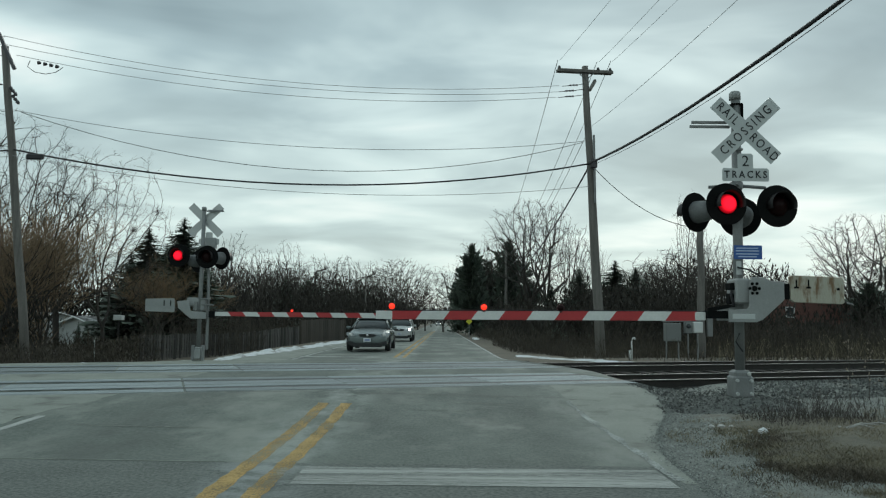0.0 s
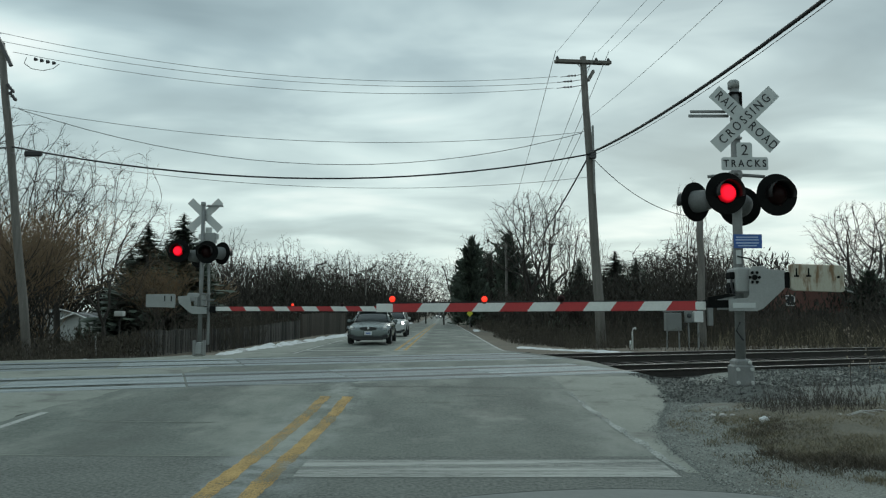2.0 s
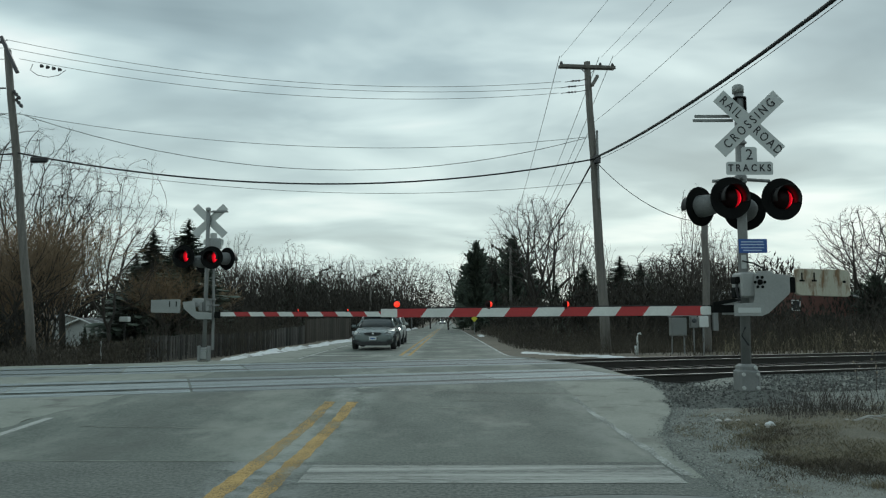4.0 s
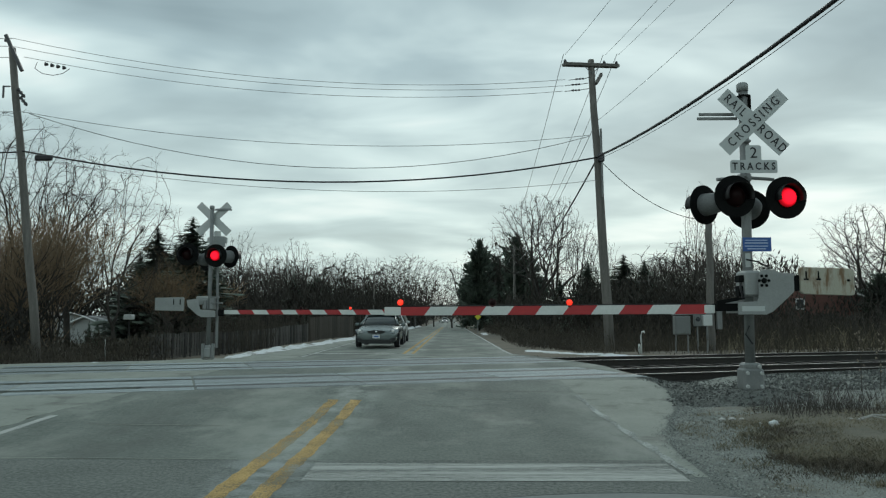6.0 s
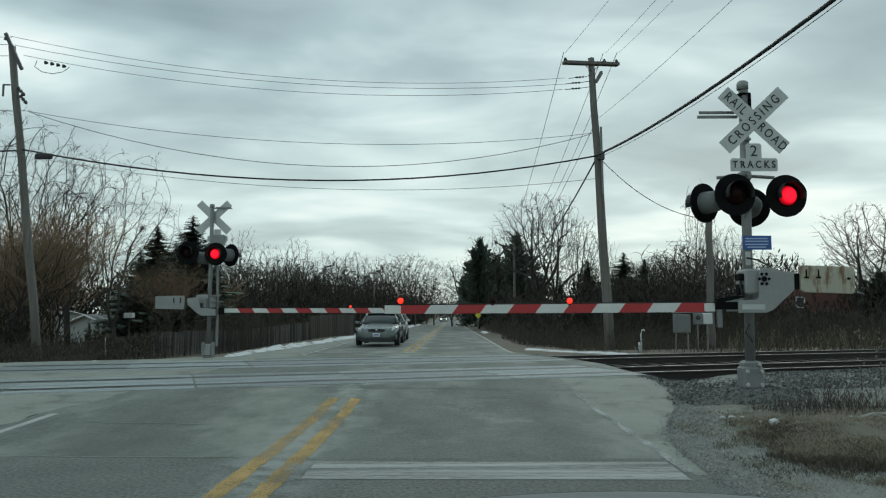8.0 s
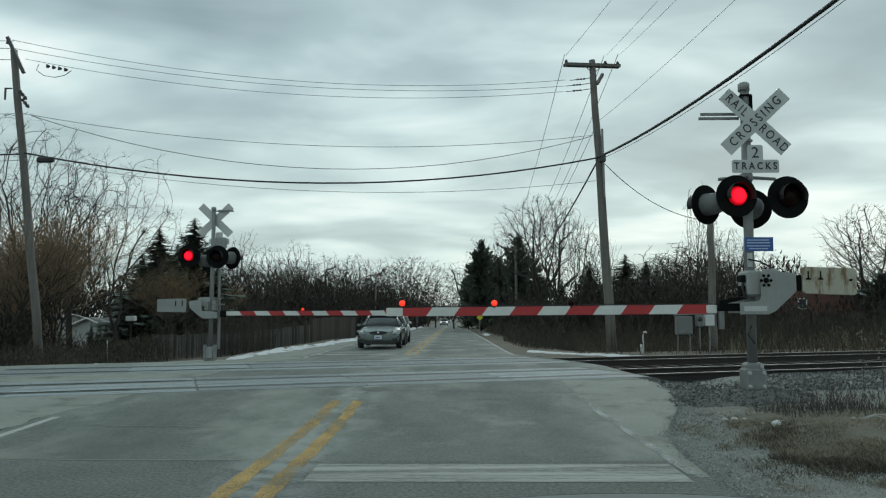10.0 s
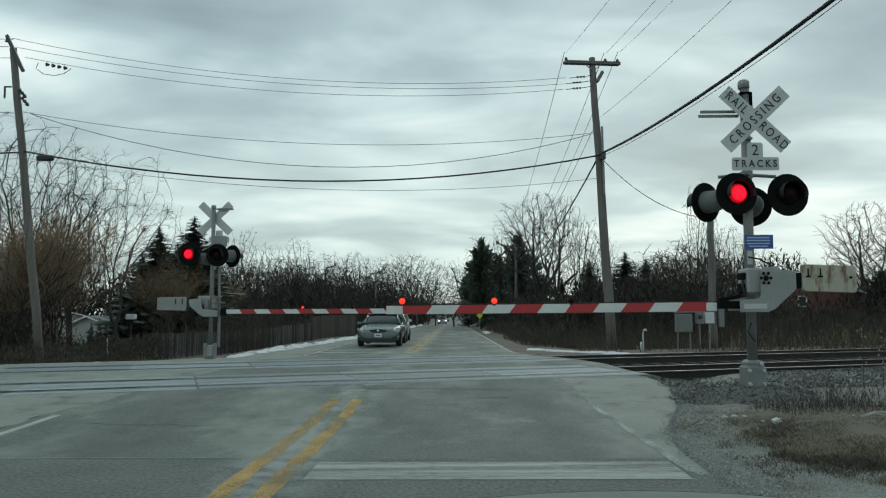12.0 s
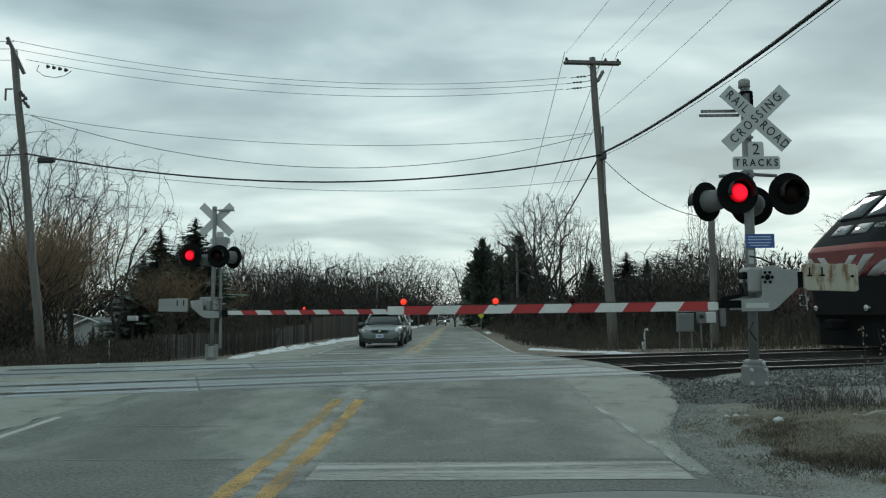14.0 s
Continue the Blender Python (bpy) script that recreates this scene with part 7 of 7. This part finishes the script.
def build_locomotive():
    """A passenger diesel; its nose is at x = 0 and looks towards -x."""
    t = thing("locomotive", pose(0, 0, 0), "black, red and white passenger diesel locomotive", "train")
    CARS["train"] = t
    W = 1.52
    # outline of the front seen from the side: how far back the face lies at each height
    def face(z):
        if z < 1.05:
            return 0.30
        if z < 3.03:
            return 0.12 - 0.12 * ease(1.05, 2.7, z)
        return 2.55 * ((z - 3.03) / 2.1) ** 1.12
    def half(z, back):
        w = W * (1 - 0.10 * ease(3.0, 4.9, z))
        if z > 4.65:
            w *= 1 - 0.30 * ((z - 4.65) / 0.5) ** 2
        return w
    def skin(name, z0, z1, material, label, x_end=20.5, grow=0.0, n=6, parent=t):
        """A band of the shell between two heights, wrapped round the nose."""
        sh = Shape()
        zs = [z0 + (z1 - z0) * i / n for i in range(n + 1)]
        rows = []
        for z in zs:
            f, w = face(z), half(z, 0)
            ring = [(x_end, w + grow, z), (f + 1.2, w + grow, z)]
            for a in (0, 18, 36, 54, 72, 90):
                ca, sa = math.cos(radians(a)), math.sin(radians(a))
                ring.append((f + 0.75 - 0.75 * sa ** 1.0 * 1.0 - grow, w * (0.62 + 0.38 * ca) + grow, z))
            ring += [(x, -y, zz) for x, y, zz in reversed(ring)]
            rows.append(ring)
        c = len(rows[0])
        for r_ in rows:
            sh.v += r_
        sh.f = [(i * c + j, i * c + j + 1, i * c + c + j + 1, i * c + c + j) for i in range(n) for j in range(c - 1)]
        return part(name, sh, material, parent, label, True)
    skin("pilot", 0.10, 1.05, UNDERFRAME, "dark pilot and snowplough", 2.6)
    skin("lower_skirt", 1.05, 2.20, LOCO_BLACK, "black lower shell")
    skin("white_band", 2.20, 2.62, LOCO_WHITE, "white band")
    skin("red_band", 2.62, 3.02, LOCO_RED, "red band")
    skin("orange_line", 3.02, 3.20, LOCO_ORANGE, "orange line")
    skin("cab_shell", 3.20, 5.08, LOCO_BLACK, "black upper shell of the cab", n=12)
    roof = Shape()
    zt = 5.08
    w = half(zt, 0)
    roof.add([(face(zt), -w, zt), (20.5, -w, zt), (20.5, w, zt), (face(zt), w, zt), (face(zt) + 0.4, -w * 0.6, zt + 0.12), (20.5, -w * 0.6, zt + 0.12), (20.5, w * 0.6, zt + 0.12), (face(zt) + 0.4, w * 0.6, zt + 0.12)], [(0, 1, 5, 4), (4, 5, 6, 7), (7, 6, 2, 3), (0, 4, 7, 3), (1, 2, 6, 5)])
    part("roof", roof, LOCO_GREY, t, "grey roof")
    part("end_wall", Shape().box((20.5, 0, 3.1), (0.06, 2.9, 4.0), 0), LOCO_BLACK, t)
    def on_face(name, y0, y1, z0, z1, material, label, lift, skew=0.0, parent=t):
        """A piece that lies on the sloping face, from y0 to y1 and z0 to z1."""
        sh = Shape()
        n = 3
        def x_at(y, z):
            w = half(z, 0)
            u = min(1.0, max(0.0, (abs(y) / w - 0.62) / 0.38))
            return face(z) + 0.75 - 0.75 * math.sqrt(max(0, 1 - u * u)) - lift
        for i in range(n + 1):
            for j in range(n + 1):
                z = z0 + (z1 - z0) * i / n
                y = y0 + (y1 - y0) * j / n + skew * (z - z0)
                sh.v.append((x_at(y, z), y, z))
        sh.f = [(i * 4 + j, i * 4 + j + 1, i * 4 + 5 + j, i * 4 + 4 + j) for i in range(n) for j in range(n)]
        o = part(name, sh, material, parent, label, True)
        md = o.modifiers.new("solid", "SOLIDIFY")
        md.thickness, md.offset = 0.02, 0
        return o
    # windscreens, headlights, stripes
    for s in (-1, 1):
        fr = on_face("windscreen_frame", s * 0.06, s * 1.26, 4.06, 4.92, UNDERFRAME, "dark rubber frame", 0.012, -s * 0.05)
        on_face("windscreen", s * 0.12, s * 1.18, 4.14, 4.86, PANE_SKY, "sky-lit cab windscreen", 0.03, -s * 0.05, fr)
        hb = on_face("headlight_cluster", s * 0.10, s * 0.66, 3.54, 3.86, LOCO_GREY, "grey headlight cluster", 0.02)
        for k in (0, 1):
            y = s * (0.22 + 0.26 * k)
            part("headlight", Shape().lathe([(0.0, -0.08), (0.05, -0.07), (0.06, 0.03)], (face(3.70) - 0.01, y, 3.70), 14, "x"), LOCO_LAMP if (k == 0 and s < 0) else CHROME, hb, "lit headlight" if (k == 0 and s < 0) else "")
        for i in range(3):
            y0 = s * (0.02 + 0.52 * i)
            on_face("stripe", y0, y0 + s * 0.26, 2.22, 2.84, LOCO_WHITE, "slanted white stripe", 0.012, s * 0.75)
            on_face("red_stripe", y0 + s * 0.26, y0 + s * 0.50, 2.20, 2.62, LOCO_RED, "slanted red stripe", 0.014, s * 0.75)
        part("ditch_light", Shape().lathe([(0.0, -0.06), (0.09, -0.05), (0.10, 0.04)], (0.08, s * 0.95, 1.25), 12, "x"), CHROME, t)
        part("handrail", Shape().tube([(0.3, s * 1.57, 1.2), (0.22, s * 1.6, 2.5), (0.9, s * 1.58, 3.3)], 0.02, 6), LOCO_WHITE, t)
        # side windows of the cab
        part("side_window", Shape().box((4.4, s * 1.505, 4.1), (1.1, 0.03, 0.8), 0.01), PANE, t)
    cou = part("coupler", Shape().box((-0.15, 0, 0.75), (0.7, 0.3, 0.32), 0.05), UNDERFRAME, t, "dark coupler")
    # two trucks with wheels
    for x in (4.6, 16.4):
        tr = part("truck", Shape().box((x, 0.95, 0.62), (4.0, 0.18, 0.42), 0.05).box((x, -0.95, 0.62), (4.0, 0.18, 0.42), 0.05).box((x, 0, 0.66), (2.2, 1.9, 0.3), 0.05), UNDERFRAME, t, "dark truck frame")
        for dx in (-1.37, 1.37):
            for s in (-1, 1):
                part("wheel", Shape().lathe([(0.0, s * 0.68), (0.30, s * 0.69), (0.44, s * 0.70), (0.51, s * 0.70), (0.51, s * 0.79), (0.40, s * 0.80), (0.0, s * 0.80)], (x + dx, 0, 0.505), 22, "y"), RAIL_STEEL, tr)
    part("fuel_tank", Shape().box((10.5, 0, 0.72), (5.0, 2.6, 0.75), 0.12), UNDERFRAME, t, "dark fuel tank")
    # the number on the face
    num = text_shape("402", 0.28, LOCO_WHITE, "number", t, Matrix.Identity(4), "white number")
    num.matrix_basis = Matrix.Translation((face(3.72) - 0.02, -0.98, 3.74)) @ Matrix.Rotation(radians(-90), 4, "Z") @ Matrix.Rotation(radians(-38), 4, "X")


build_ground()
build_road()
build_mound(4.33, 11.25, 0.20)
near_signal(4.33, 11.25, 0.20)
far_signal(-7.22, 22.9, 0.04)
build_poles()
build_wires()
build_cars()
build_trees()
build_brush()
build_surroundings()
build_bonnet()
build_locomotive()
build_tracks()


# ------------------------------------------------------------------ what moves
def motions():
    # the flashers: each bulb turns its lit side forwards and away again
    half = 0.5487
    for bulb, phase, at in LAMPS:
        rows = []
        lit = phase == 0
        put = lambda t, a: rows.append((t, pose(*at, 0, 0, a)))
        put(0.0, 0 if lit else 170)
        k = 0
        while 0.15 + half * k < 13.95:
            t = 0.15 + half * k
            a, b = (0, 170) if lit else (170, 0)
            put(t - 0.034, a)
            put(t, 85)
            put(t + 0.034, b)
            lit = not lit
            k += 1
        put(14.0, 0 if lit else 170)
        walk(bulb, rows)

    # the train comes along the far track and reaches the crossing at the end
    rows = []
    for i in range(57):
        t = i * 0.25
        x, y = on_track(TRAIN_AT + 27.0 * (14 - t), TRACK_N[1])
        rows.append((t, pose(x, y, road_z(*on_track(6, TRACK_N[1])) , 0, 0, math.degrees(SKEW))))
    walk(CARS["train"], rows)
    # the silver car pulls up behind the coupe, and another comes down the road
    drive = lambda car, steps: walk(car, [(t, pose(x, y, road_z(x, y))) for t, x, y in steps])
    drive(CARS["second"], ((0, -2.90, 52.0), (1, -2.97, 48.6), (2, -3.05, 45.2), (3, -3.14, 42.2), (4, -3.22, 40.1), (5, -3.26, 39.2), (6, -3.26, 39.0), (14, -3.26, 39.0)))
    drive(CARS["third"], [(t, -1.3 - 0.08 * t, 288 - 10.2 * t) for t in range(15)])
    drive(CARS["fourth"], [(t, -2.0, 330 - 8.5 * t) for t in range(15)])


motions()
